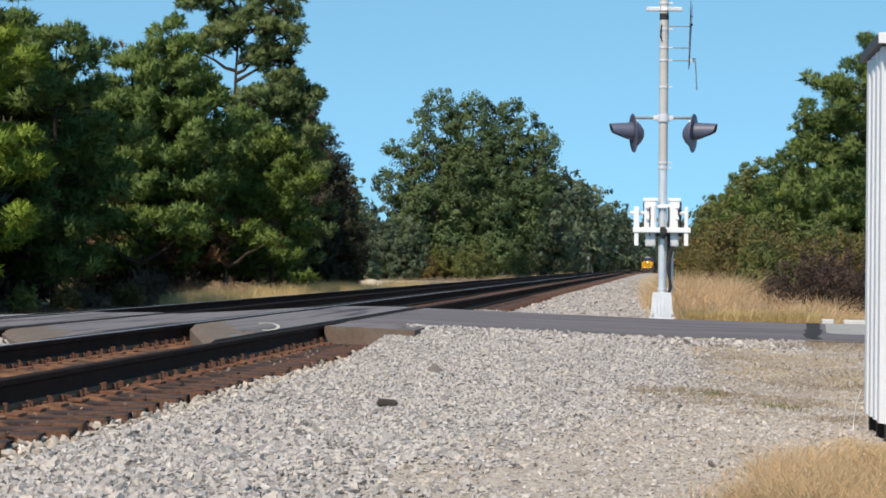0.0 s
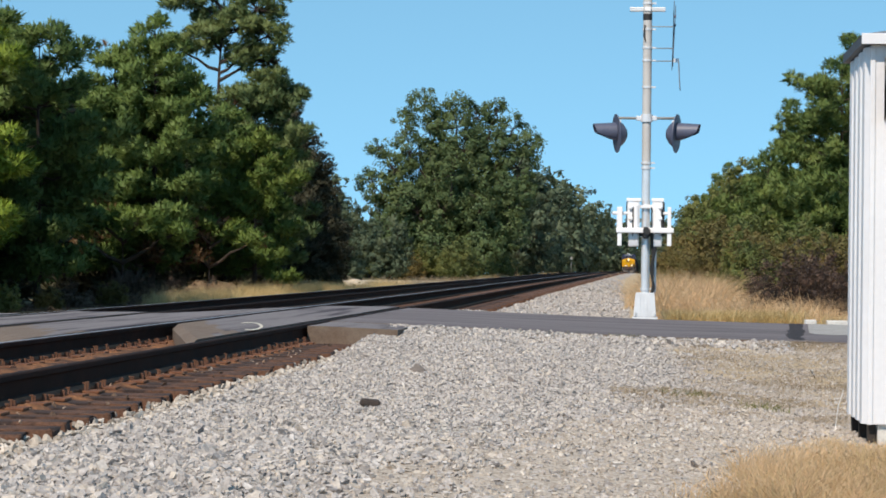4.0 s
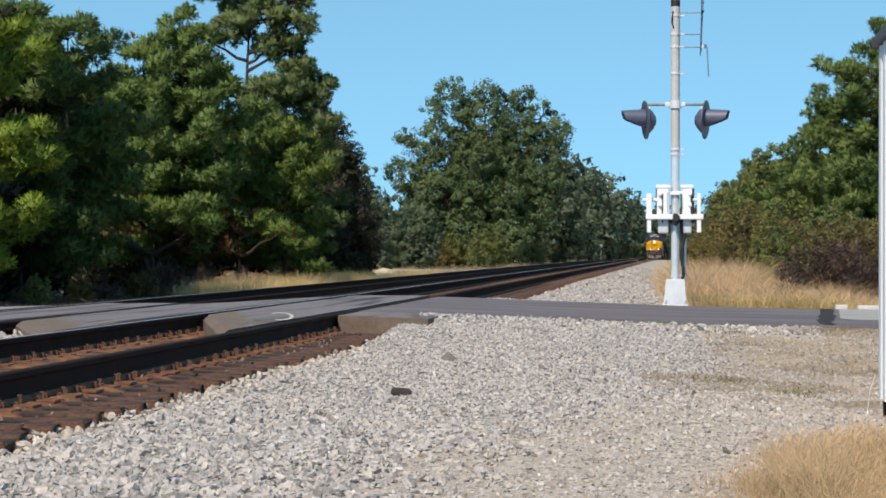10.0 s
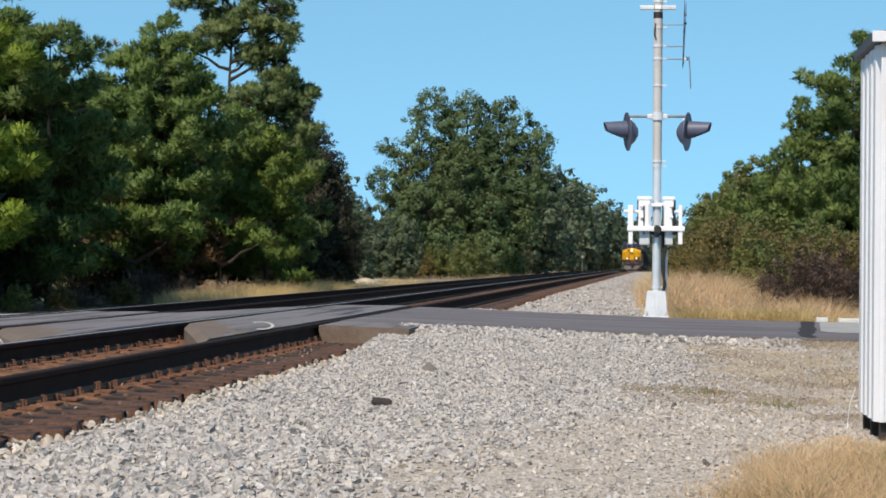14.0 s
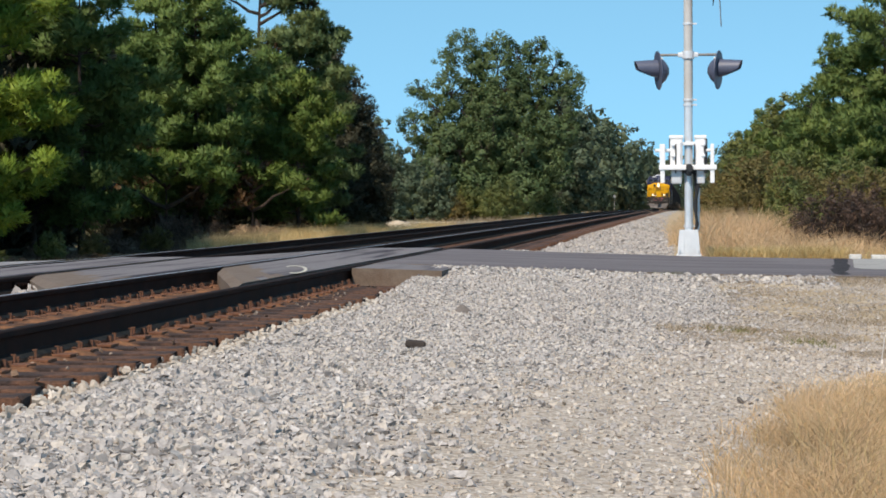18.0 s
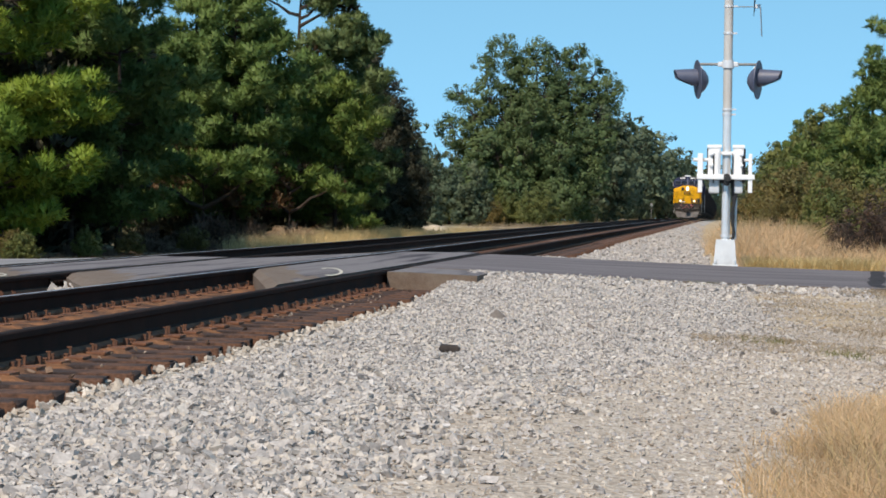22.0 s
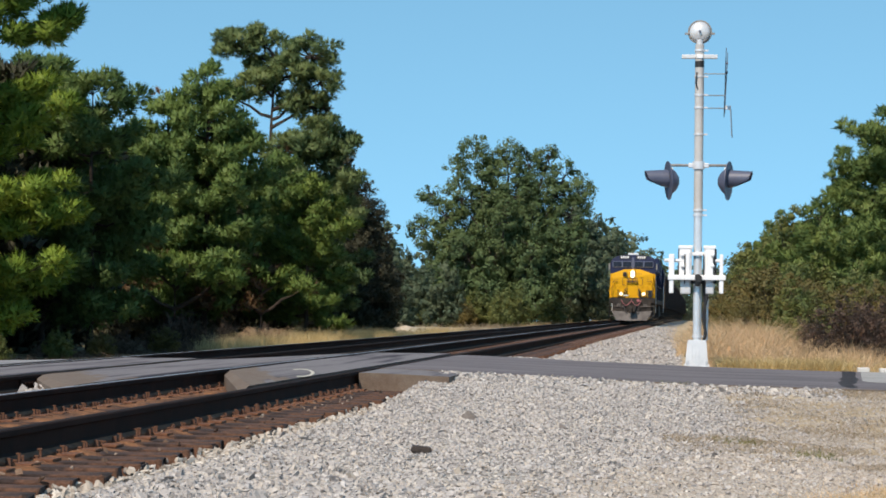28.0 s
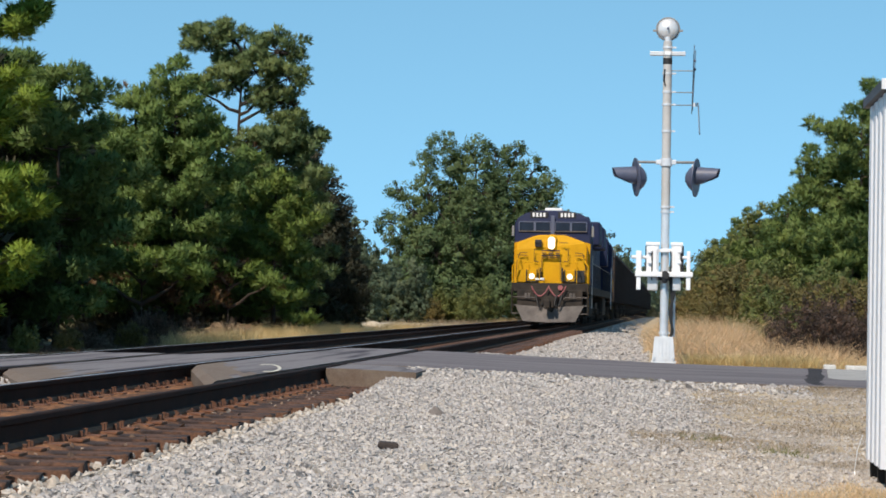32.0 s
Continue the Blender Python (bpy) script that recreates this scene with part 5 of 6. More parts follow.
def build_pine(name, seed, height, radius, mat, label, profile=(), tier=0.8, boughs=5, puff=0.42, fill=1.0, per=84, spray=(0.18, 0.046, 5), squash=0.66, lobes=(), dead=0.0, dead_low=0.0, lean=0.0, vary=(0.6, 1.15), bare=0.12, category="tree"):
    """Trunk, boughs in tiers, and rounded puffs of needles along each bough, with dark gaps between them.
    profile: reach of the boughs as a share of radius, by share of height. lobes: x, y, z, width, height of heads of their own."""
    r = np.random.default_rng(seed)
    tree = tagged(new(name), label, category)
    hs = np.linspace(0, 1, 10)
    bend = np.cumsum(r.normal(0, 0.03, (10, 2)), axis=0) * height / 12
    trunk_p = np.stack([bend[:, 0] + lean * hs ** 2, bend[:, 1], hs * height], 1)
    wood = [tube(trunk_p, (0.011 * height + 0.03) * (1 - hs * 0.9), 9)]
    at_trunk = lambda z: np.array([np.interp(z / height, hs, trunk_p[:, i]) for i in range(3)])
    green, brown = [], []
    def bough(o, tip, sag, widths, to):
        ln = np.linalg.norm(tip - o)
        s = np.linspace(0, 1, 6)
        path = o + (tip - o) * s[:, None] + np.stack([0 * s, 0 * s, -s * (1 - s) * ln * sag], 1)
        path[1:-1] += r.normal(0, 0.03 * ln, (4, 3))
        wood.append(tube(path, (0.014 + 0.010 * ln) * (1 - 0.85 * s), 4))
        count = max(1, int(fill * ln / (puff * 1.05) + r.uniform(0.2, 0.9)))
        for j in range(count):
            q = 1.0 - (j + r.uniform(-0.2, 0.3)) / count * 0.72 if j else 1.0
            p = np.array([np.interp(q, s, path[:, i]) for i in range(3)])
            c = p + r.normal(0, 1, 3) * [0.5, 0.5, 0.22] * widths * (0.4 + 0.6 * q if j else 0.1)
            if j:
                wood.append(tube(np.stack([p, (p + c) / 2, c]), [0.012, 0.009, 0.005], 3))
            to.append((*c, puff * r.uniform(0.62, 1.2) * (0.68 + 0.32 * min(1.0, ln / radius))))
    z = profile[0][0] * height if profile else height
    turn = r.uniform(0, 6)
    while z < height * 0.99:
        u = z / height
        reach = radius * lerp(u, profile)
        count = max(2, int(round(boughs * r.uniform(0.75, 1.25) * (0.55 + 0.45 * reach / radius))))
        for k in range(count):
            if r.random() < bare:
                continue
            a = turn + (k + r.uniform(-0.3, 0.3)) / count * math.tau
            ln = max(0.2, reach * r.uniform(*vary))
            o = at_trunk(max(0.1, z + r.uniform(-0.35, 0.35) * tier))
            tip = o + np.array([math.cos(a) * ln, math.sin(a) * ln, ln * (0.12 + 0.5 * u ** 2) + r.uniform(-0.12, 0.12) * ln])
            withered = r.random() < dead or (u < 0.45 and r.random() < dead_low)
            bough(o, tip, 0.28, puff * 0.9, brown if withered else green)
        turn += 2.4
        z += tier * r.uniform(0.7, 1.3) * (0.5 + 0.5 * min(1.0, reach / radius))
    if profile:
        green.append((*trunk_p[-1], puff * 0.4))
    for x, y, z, w, h in lobes:
        c = np.array([x, y, z])
        o = at_trunk(max(0.2, min(height * 0.97, z - 0.35 * math.hypot(x, y) - 0.3)))
        s = np.linspace(0, 1, 5)
        limb = o + (c - o) * s[:, None] + r.normal(0, 0.05, (5, 3)) * [[0], [1], [1], [1], [0]]
        wood.append(tube(limb, 0.075 * (1 - 0.7 * s), 6))
        for k in range(max(4, int(5.5 * fill * w * (w + h) / (puff * puff * 4)))):
            d = r.normal(0, 1, 3)
            d[2] = d[2] * 0.8 + 0.25
            d /= np.linalg.norm(d)
            p = c + d * [w, w, h] * r.uniform(0.35, 1.0) ** 0.5
            wood.append(tube(np.stack([c, (p + c) / 2 - [0, 0, 0.05], p]), [0.025, 0.016, 0.006], 3))
            (brown if r.random() < dead else green).append((*p, puff * r.uniform(0.6, 1.15)))
    part("trunk", mesh_from("trunk", *joined(wood), BARK, True), None, tree)
    axis = (lean * 0.4, 0, 0)
    part("crown", crown_mesh("crown", *needles(green, r, axis, per, *spray, squash), mat), None, tree)
    if brown:
        part("dead_bough", crown_mesh("dead_bough", *needles(brown, r, axis, per * 0.55, *spray, squash), DEAD_NEEDLE), None, tree, "withered rust-brown needles")
    return tree


def build_broadleaf(name, seed, height, radius, mat, label, puffs=700, puff=0.5, per=60, size=0.2, limbs=(), lobe=0.26, category="tree", low=0.05, twiggy=0.0):
    """Trunk, limbs, lobes along each limb and puffs of small leaves on the lobes, with shaded hollows between them.
    limbs: where each limb ends; without them they fan out by chance."""
    r = np.random.default_rng(seed)
    tree = tagged(new(name), label, category)
    if not limbs:
        limbs = []
        for k in range(9):
            u = (k + 0.5) / 9
            a = k * 2.4 + r.uniform(-0.4, 0.4)
            out = radius * (0.8 - 0.55 * u ** 2) * r.uniform(0.75, 1.1)
            limbs.append((math.cos(a) * out, math.sin(a) * out, height * (0.24 + 0.76 * u)))
    hs = np.linspace(0, 1, 7)
    wood = [tube(np.stack([0.1 * np.sin(hs * 3), 0.1 * np.cos(hs * 2), hs * height * 0.72], 1), (0.018 * height + 0.02) * (1 - 0.9 * hs), 9)]
    heads = []
    for x, y, z in limbs:
        tip = np.array([x, y, z])
        o = np.array([0, 0, max(0.1, z * 0.25)])
        s = np.linspace(0, 1, 6)
        path = o + (tip - o) * np.stack([s ** 0.75, s ** 0.75, s ** 1.15], 1)
        path[1:-1] += r.normal(0, 0.035 * radius, (4, 3))
        wood.append(tube(path, 0.010 * height * (1 - 0.8 * s), 6))
        for q in np.arange(1.0, 0.3, -0.16):
            p = np.array([np.interp(q, s, path[:, i]) for i in range(3)]) + r.normal(0, 0.12 * radius, 3) * (0.2 < 1 - q) * [1, 1, 0.6]
            heads.append((p, radius * lobe * r.uniform(0.75, 1.2) * (0.8 if q > 0.99 else 1.0)))
    share = np.array([s ** 2 for _, s in heads])
    share /= share.sum()
    rows, outs = [], []
    for (c, s), q in zip(heads, share):
        k = max(3, int(puffs * q + 0.5))
        d = r.normal(0, 1, (k, 3))
        d[:, 2] += 0.2
        d /= np.linalg.norm(d, axis=1)[:, None]
        p = c + d * s * r.uniform(0.3, 1.0, (k, 1)) ** 0.4
        for e in p[:: 3]:
            wood.append(tube(np.stack([c, (c + e) / 2, e]), [0.003 * height, 0.002 * height, 0.001 * height], 3))
        rows.append(np.concatenate([p, puff * r.uniform(0.55, 1.3, (k, 1))], 1))
        outs.append(d)
    rows, outs = np.concatenate(rows), np.concatenate(outs)
    ok = rows[:, 2] > low
    if twiggy:
        for e in rows[ok][:: 2]:
            tip = e[:3] + r.normal(0, 0.25, 3) + [0, 0, 0.3]
            wood.append(tube(np.stack([e[:3] * [0.4, 0.4, 0.1], e[:3] * [0.8, 0.8, 0.6], tip]), [0.02 * twiggy, 0.012 * twiggy, 0.004 * twiggy], 3))
    part("trunk", mesh_from("trunk", *joined(wood), DEAD_TWIG if twiggy else BARK, True), None, tree)
    v, f, n = leaves(rows[ok], outs[ok], r, per, size)
    part("crown", crown_mesh("crown", v, f, n, mat), None, tree)
    return tree


def set_at(tree, x, y, turn=0.0, scale=1.0, sink=0.08):
    return Matrix.Translation((x, y, ground_z(x, y) - sink)) @ Matrix.Rotation(radians(turn), 4, "Z") @ Matrix.Diagonal((scale, scale, scale, 1))


def plant(master, spots, first=True):
    """Puts the master at the first spot and copies at the rest."""
    for k, (x, y, turn, scale) in enumerate(spots):
        if k == 0 and first:
            master.matrix_basis = set_at(master, x, y, turn, scale)
        else:
            copy_thing(master, set_at(master, x, y, turn, scale))


CONE = [(0.16, 0.85), (0.3, 1.0), (0.6, 0.82), (0.82, 0.50), (0.93, 0.24), (1.0, 0.04)]
ROUND = [(0.18, 0.75), (0.3, 1.0), (0.65, 0.95), (0.88, 0.6), (1.0, 0.2)]
FULL = [(0.08, 0.7), (0.3, 0.85), (0.55, 1.0), (0.8, 0.9), (1.0, 0.4)]
DEEP = [(0.04, 0.9), (0.5, 1.0), (0.8, 0.75), (1.0, 0.2)]

# the wood's edge, from the road onwards
edge_pine = build_pine("pine_tree", 11, 12.4, 3.3, PINE_BRIGHT, "large pine with fresh green needles at the wood's edge", FULL, 1.2, 8, 0.47, 1.35, 110, (0.19, 0.038, 5), bare=0.1)
plant(edge_pine, [(-17.7, 58.5, 0, 1.0)])
dark_pine = build_pine("pine_tree", 12, 7.5, 2.1, PINE_DEEP, "deep green pine shaded by the larger one", ROUND, 0.85, 7, 0.45, 1.3, 90, (0.18, 0.042, 5), bare=0.06)
plant(dark_pine, [(-16.5, 66.5, 0, 1.0), (-18.6, 69.5, 120, 1.1)])
cone_pine = build_pine("pine_tree", 23, 9.2, 2.3, PINE_LEAF, "pointed green pine with rust-brown dead boughs", CONE, 0.74, 8, 0.40, 1.35, 80, dead=0.02, dead_low=0.16, bare=0.06)
plant(cone_pine, [(-16.1, 80, 40, 1.0)])
twin_pine = build_pine("pine_tree", 29, 8.3, 2.1, PINE_LEAF, "pointed green pine beside its twin", CONE, 0.75, 8, 0.40, 1.3, 80, dead=0.02, dead_low=0.16, bare=0.06)
plant(twin_pine, [(-17.4, 80.6, 0, 1.0), (-15.0, 87.5, 130, 0.82)])
tall_pine = build_pine("pine_tree", 41, 11.0, 1.9, PINE_DULL, "tall pine with a bare upper trunk and a broad two-headed crown", (), puff=0.36, fill=1.5, per=76, lean=0.3, dead=0.02,
                       lobes=[(-1.35, 0, 11.2, 0.85, 0.6), (-0.3, 0.3, 11.2, 0.85, 0.7), (1.5, 0, 10.7, 1.0, 0.75), (1.9, -0.3, 9.7, 0.9, 0.7), (-1.5, -0.3, 9.3, 0.75, 0.4), (0.6, 0.2, 10.0, 0.95, 0.7), (-0.5, -0.2, 9.7, 0.75, 0.5),
                              (0.9, 0.4, 9.0, 0.8, 0.5), (-1.2, 0.2, 7.6, 0.9, 0.5), (0.9, 0, 7.4, 1.1, 0.55), (1.9, 0.2, 8.1, 0.8, 0.4), (2.5, 0, 7.6, 0.9, 0.5), (1.5, 0.3, 8.9, 0.75, 0.45), (-0.2, 0.4, 10.3, 0.8, 0.6)])
plant(tall_pine, [(-16.1, 92, 0, 1.0)])
side_pine = build_pine("pine_tree", 43, 8.2, 2.2, PINE_DULL, "dull green pine below the tall one", ROUND, 0.9, 7, 0.42, 1.3, 80)
plant(side_pine, [(-14.3, 92.5, 0, 0.96), (-17.4, 98, 200, 0.85)])
young_pine = build_pine("pine_tree", 47, 5.6, 1.75, PINE_FRESH, "young fresh green pine at the grass edge", CONE, 0.62, 7, 0.36, 1.3, 80, bare=0.05)
plant(young_pine, [(-13.3, 84, 0, 1.0)])
low_pine = build_pine("pine_tree", 77, 2.5, 1.6, PINE_FRESH, "low spreading young pine at the wood's edge", (), puff=0.36, fill=1.25, per=80, dead=0.05,
                      lobes=[(-1.7, -0.3, 2.2, 0.6, 0.28), (-0.7, -0.6, 2.6, 0.7, 0.32), (0.6, -0.5, 2.5, 0.8, 0.34), (1.7, -0.3, 2.2, 0.7, 0.3), (0.1, 0.6, 2.7, 0.8, 0.35)])
plant(low_pine, [(-16.5, 77.5, 0, 1.0), (-14.2, 80, 150, 0.9)])
cedar = build_pine("cedar_tree", 51, 7.8, 1.75, SHADED_NEEDLE, "narrow evergreen at the wood's end, its colour darkened for shade", DEEP, 0.5, 8, 0.40, 1.5, 60, (0.15, 0.05, 4), 0.85, bare=0.02)
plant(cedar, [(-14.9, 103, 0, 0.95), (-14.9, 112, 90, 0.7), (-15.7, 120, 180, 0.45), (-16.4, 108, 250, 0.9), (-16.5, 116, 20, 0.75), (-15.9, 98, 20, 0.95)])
# dark-coloured backing trees: the shade between the front pines, painted in
pine_back = build_pine("pine_tree", 91, 9.5, 3.4, SHADED_NEEDLE, "pine standing deeper in the wood, its shade put into the colour", DEEP, 0.8, 7, 0.75, 1.1, 14, (0.42, 0.15, 4), 0.8)
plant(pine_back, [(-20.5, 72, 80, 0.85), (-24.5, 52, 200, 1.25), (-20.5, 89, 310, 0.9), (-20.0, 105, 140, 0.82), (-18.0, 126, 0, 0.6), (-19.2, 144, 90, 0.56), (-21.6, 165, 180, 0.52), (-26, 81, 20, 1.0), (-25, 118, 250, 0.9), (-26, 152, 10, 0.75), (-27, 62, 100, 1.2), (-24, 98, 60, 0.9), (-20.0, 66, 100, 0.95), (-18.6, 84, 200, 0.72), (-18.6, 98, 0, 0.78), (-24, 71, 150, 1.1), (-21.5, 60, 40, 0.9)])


def build_brush(seed, label, n, width, height, mat, spread=1.0):
    """A tangle of dead, arching twigs."""
    r = np.random.default_rng(seed)
    pieces = []
    for k in range(n):
        o = np.array([r.normal(0, width * 0.4), r.normal(0, width * 0.3), 0.0])
        a, ln = r.uniform(0, math.tau), height * r.uniform(0.6, 1.9) * spread
        s = np.linspace(0, 1, 6)
        up = height * r.uniform(0.35, 1.1) * max(0.3, 1 - abs(o[0]) / width)
        p = o + np.stack([np.cos(a) * s * ln, np.sin(a) * s * ln, up * np.sin(s * math.pi * r.uniform(0.5, 0.95))], 1) + r.normal(0, 0.04, (6, 3))
        p[:, 2] = np.maximum(p[:, 2], 0.0)
        pieces.append(tube(p, (0.009 + 0.012 * r.random()) * (1 - 0.7 * s), 3))
    return tagged(new("dead_brush", mesh_from("dead_brush", *joined(pieces), mat, True)), label, "dead brush", kind="stuff")


brush = build_brush(61, "tangle of dead tan vines and twigs at the grass edge", 620, 0.75, 0.75, DRY_TWIG, 0.7)
plant(brush, [(-13.6, 77.5, 0, 0.95), (-13.7, 80.5, 70, 0.75), (-14.6, 76.0, 160, 0.6)])
brush_low = build_brush(62, "low heap of grey-brown twigs in the wood's shade", 420, 1.0, 0.5, OLD_TWIG, 0.6)
plant(brush_low, [(-16.0, 68, 0, 1.0), (-15.4, 72, 120, 0.9), (-16.2, 62, 200, 0.9), (-15.6, 78, 30, 1.2), (-16.6, 79, 250, 1.5)])

dead_stems = build_brush(63, "bare brown stems of dead saplings under the pines", 170, 0.6, 1.35, OLD_TWIG, 0.3)
plant(dead_stems, [(-16.1, 76.2, 0, 1.0), (-15.2, 78.6, 120, 0.8)])

OAK_LIMBS = [(-2.5, 0, 14.2), (0.2, 0.4, 14.3), (3.5, 0, 13.7), (-5.9, 0, 10.7), (6.0, 0.3, 10.8), (-6.3, -0.6, 7.6), (5.8, -0.5, 7.2), (-5.0, -1.5, 4.2), (4.6, -1.6, 4.4), (0.4, -3.2, 9.6), (-2.8, -3.0, 6.6), (2.6, -3.0, 6.4), (-1.0, -3.6, 3.0), (3.0, -3.2, 2.4), (-3.6, -2.8, 2.2), (-1.0, 3, 9.5), (-3.9, 0.3, 12.6), (1.9, 0.5, 13.2), (4.9, 0, 12.3), (-1.2, 0.4, 12.6)]
oak_a = build_broadleaf("oak_tree", 5, 15.0, 6.6, OAK_LEAF, "large rounded broadleaf tree beyond the sandy track", 3400, 0.50, 46, 0.19, OAK_LIMBS, 0.25)
oak_b = build_broadleaf("tree", 6, 11.5, 4.4, HAZED_LEAF, "hazy green tree along the line", 420, 0.62, 34, 0.34, lobe=0.34)
oak_far = build_broadleaf("tree", 16, 11.5, 4.6, HAZED_LEAF, "distant hazy tree along the line", 240, 0.95, 22, 0.6, lobe=0.36)
plant(oak_a, [(-16.2, 203.5, 0, 1.0)])
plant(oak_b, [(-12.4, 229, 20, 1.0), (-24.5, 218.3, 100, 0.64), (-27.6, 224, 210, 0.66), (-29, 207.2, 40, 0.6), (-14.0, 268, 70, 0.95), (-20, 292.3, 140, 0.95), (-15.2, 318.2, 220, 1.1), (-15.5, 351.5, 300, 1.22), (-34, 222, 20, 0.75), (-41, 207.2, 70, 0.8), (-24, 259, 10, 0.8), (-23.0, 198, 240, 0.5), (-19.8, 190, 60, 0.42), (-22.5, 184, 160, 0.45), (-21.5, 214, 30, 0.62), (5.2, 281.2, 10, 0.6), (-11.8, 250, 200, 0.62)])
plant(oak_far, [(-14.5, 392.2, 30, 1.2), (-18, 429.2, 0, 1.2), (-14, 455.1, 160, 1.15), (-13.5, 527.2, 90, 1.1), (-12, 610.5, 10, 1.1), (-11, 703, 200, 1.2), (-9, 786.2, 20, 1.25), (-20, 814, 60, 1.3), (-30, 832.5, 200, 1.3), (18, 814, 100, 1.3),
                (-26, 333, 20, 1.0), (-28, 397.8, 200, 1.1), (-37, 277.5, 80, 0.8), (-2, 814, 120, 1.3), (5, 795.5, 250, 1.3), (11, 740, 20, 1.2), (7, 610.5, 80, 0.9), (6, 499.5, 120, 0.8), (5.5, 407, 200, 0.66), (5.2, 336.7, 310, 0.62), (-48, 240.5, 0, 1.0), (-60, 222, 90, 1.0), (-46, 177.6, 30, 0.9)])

# beyond the dry grass, on the other side of the line
slope_pine = build_pine("pine_tree", 53, 8.4, 2.3, PINE_SLOPE, "pine rising above the shrubs", ROUND, 1.0, 7, 0.44, 1.3, 80, bare=0.16, vary=(0.45, 1.25))
plant(slope_pine, [(6.7, 91, 0, 0.98), (6.0, 96, 60, 0.85), (8.6, 94, 100, 1.1), (5.2, 150, 150, 0.82), (4.6, 199.8, 280, 0.85), (10.2, 83.2, 250, 1.0)])
tip_pine = build_pine("pine_tree", 57, 5.0, 1.1, PINE_SLOPE, "slender young pine on the slope", CONE, 0.5, 6, 0.34, 1.2, 70)
plant(tip_pine, [(4.0, 88, 0, 1.0), (4.9, 90, 80, 1.08)])
hill_pine = build_pine("pine_tree", 78, 3.4, 2.2, PINE_SLOPE, "low broad pine on the slope", ROUND, 0.8, 8, 0.42, 1.4, 80)
plant(hill_pine, [(4.9, 80, 30, 0.95), (7.2, 79, 130, 1.1), (4.3, 86, 70, 1.05), (6.2, 84, 250, 1.2), (3.2, 90, 10, 0.95)])
round_tree = build_broadleaf("tree", 36, 6.4, 2.2, BUSH_LEAF, "small rounded tree on the slope", 420, 0.34, 44, 0.15, lobe=0.34)
plant(round_tree, [(4.4, 130, 0, 0.98), (2.8, 165, 120, 0.86), (3.4, 148, 60, 0.85), (6.0, 122, 200, 0.85)])

shrub = build_broadleaf("shrub", 8, 2.6, 1.7, BUSH_LEAF, "green shrub among dry grass", 420, 0.22, 40, 0.085, lobe=0.36, category="shrub")
plant(shrub, [(3.1, 80, 0, 1.0), (2.35, 61, 200, 0.62), (2.2, 73, 60, 0.85), (4.6, 76, 80, 0.9), (3.3, 101.8, 190, 1.2), (3.2, 140.6, 10, 1.3), (6.6, 74, 300, 0.95), (8.4, 75.9, 30, 1.0), (3.0, 118, 100, 1.25), (2.2, 94, 40, 1.0), (1.9, 125, 70, 1.0),
              (-16.0, 55.5, 40, 0.28), (-15.6, 60, 130, 0.30), (-13.6, 214.6, 20, 1.3), (-14.8, 192.4, 100, 1.2), (-13.4, 240.5, 300, 1.3), (-17.6, 199, 200, 1.1), (-20.5, 198, 60, 1.3)])
olive_shrub = build_broadleaf("shrub", 18, 2.6, 1.7, OLIVE_LEAF, "olive-brown shrub behind the dry grass", 420, 0.22, 40, 0.085, lobe=0.36, category="shrub")
plant(olive_shrub, [(1.75, 70, 0, 0.85), (1.2, 66, 120, 0.6), (3.2, 62, 300, 0.72), (1.7, 98, 260, 1.0), (4.2, 61, 80, 0.78), (1.4, 82, 110, 0.85), (5.4, 63, 10, 0.85), (2.7, 66, 50, 0.8), (1.2, 110, 150, 1.0), (6.6, 62, 90, 0.9),
                    (-15.4, 71, 60, 0.35), (-15.3, 111, 10, 0.4), (-16.6, 57, 10, 0.34), (-15.3, 63, 90, 0.3), (-19.0, 197, 0, 1.0)])
brown_shrub = build_broadleaf("shrub", 9, 2.0, 1.7, BROWN_LEAF, "withered brown shrub behind the grass", 300, 0.2, 34, 0.06, lobe=0.36, category="shrub", twiggy=0.8)
plant(brown_shrub, [(2.9, 50, 0, 0.72), (3.6, 49, 90, 0.80), (4.6, 50.5, 200, 0.9), (2.5, 54, 150, 0.6), (4.9, 56, 30, 0.9), (6.3, 58, 300, 1.0), (-15.3, 79.5, 10, 0.62), (-14.4, 88, 100, 0.5), (-15.9, 76, 60, 0.7), (-16.6, 70, 0, 0.55)])


def blades(spots, r, height, width, lean=0.35):
    """Grass: bent blades of two triangles and a tip."""
    m = len(spots)
    h = height * r.uniform(0.45, 1.2, (m, 1))
    a = r.uniform(0, math.tau, m)
    side = np.stack([np.cos(a), np.sin(a), np.zeros(m)], 1) * width / 2 * r.uniform(0.6, 1.4, (m, 1))
    bow = np.stack([r.normal(0, lean, m), r.normal(0, lean, m), np.zeros(m)], 1) * h
    mid = spots + bow * 0.35 + np.array([0, 0, 1]) * h * 0.6
    tip = spots + bow + np.array([0, 0, 1]) * h
    v = np.stack([spots - side, spots + side, mid + side * 0.7, mid - side * 0.7, tip], 1).reshape(-1, 3)
    k = np.arange(m)[:, None] * 5
    return v, [k + np.array([[0, 1, 2, 3]]), k + np.array([[3, 2, 4]])]


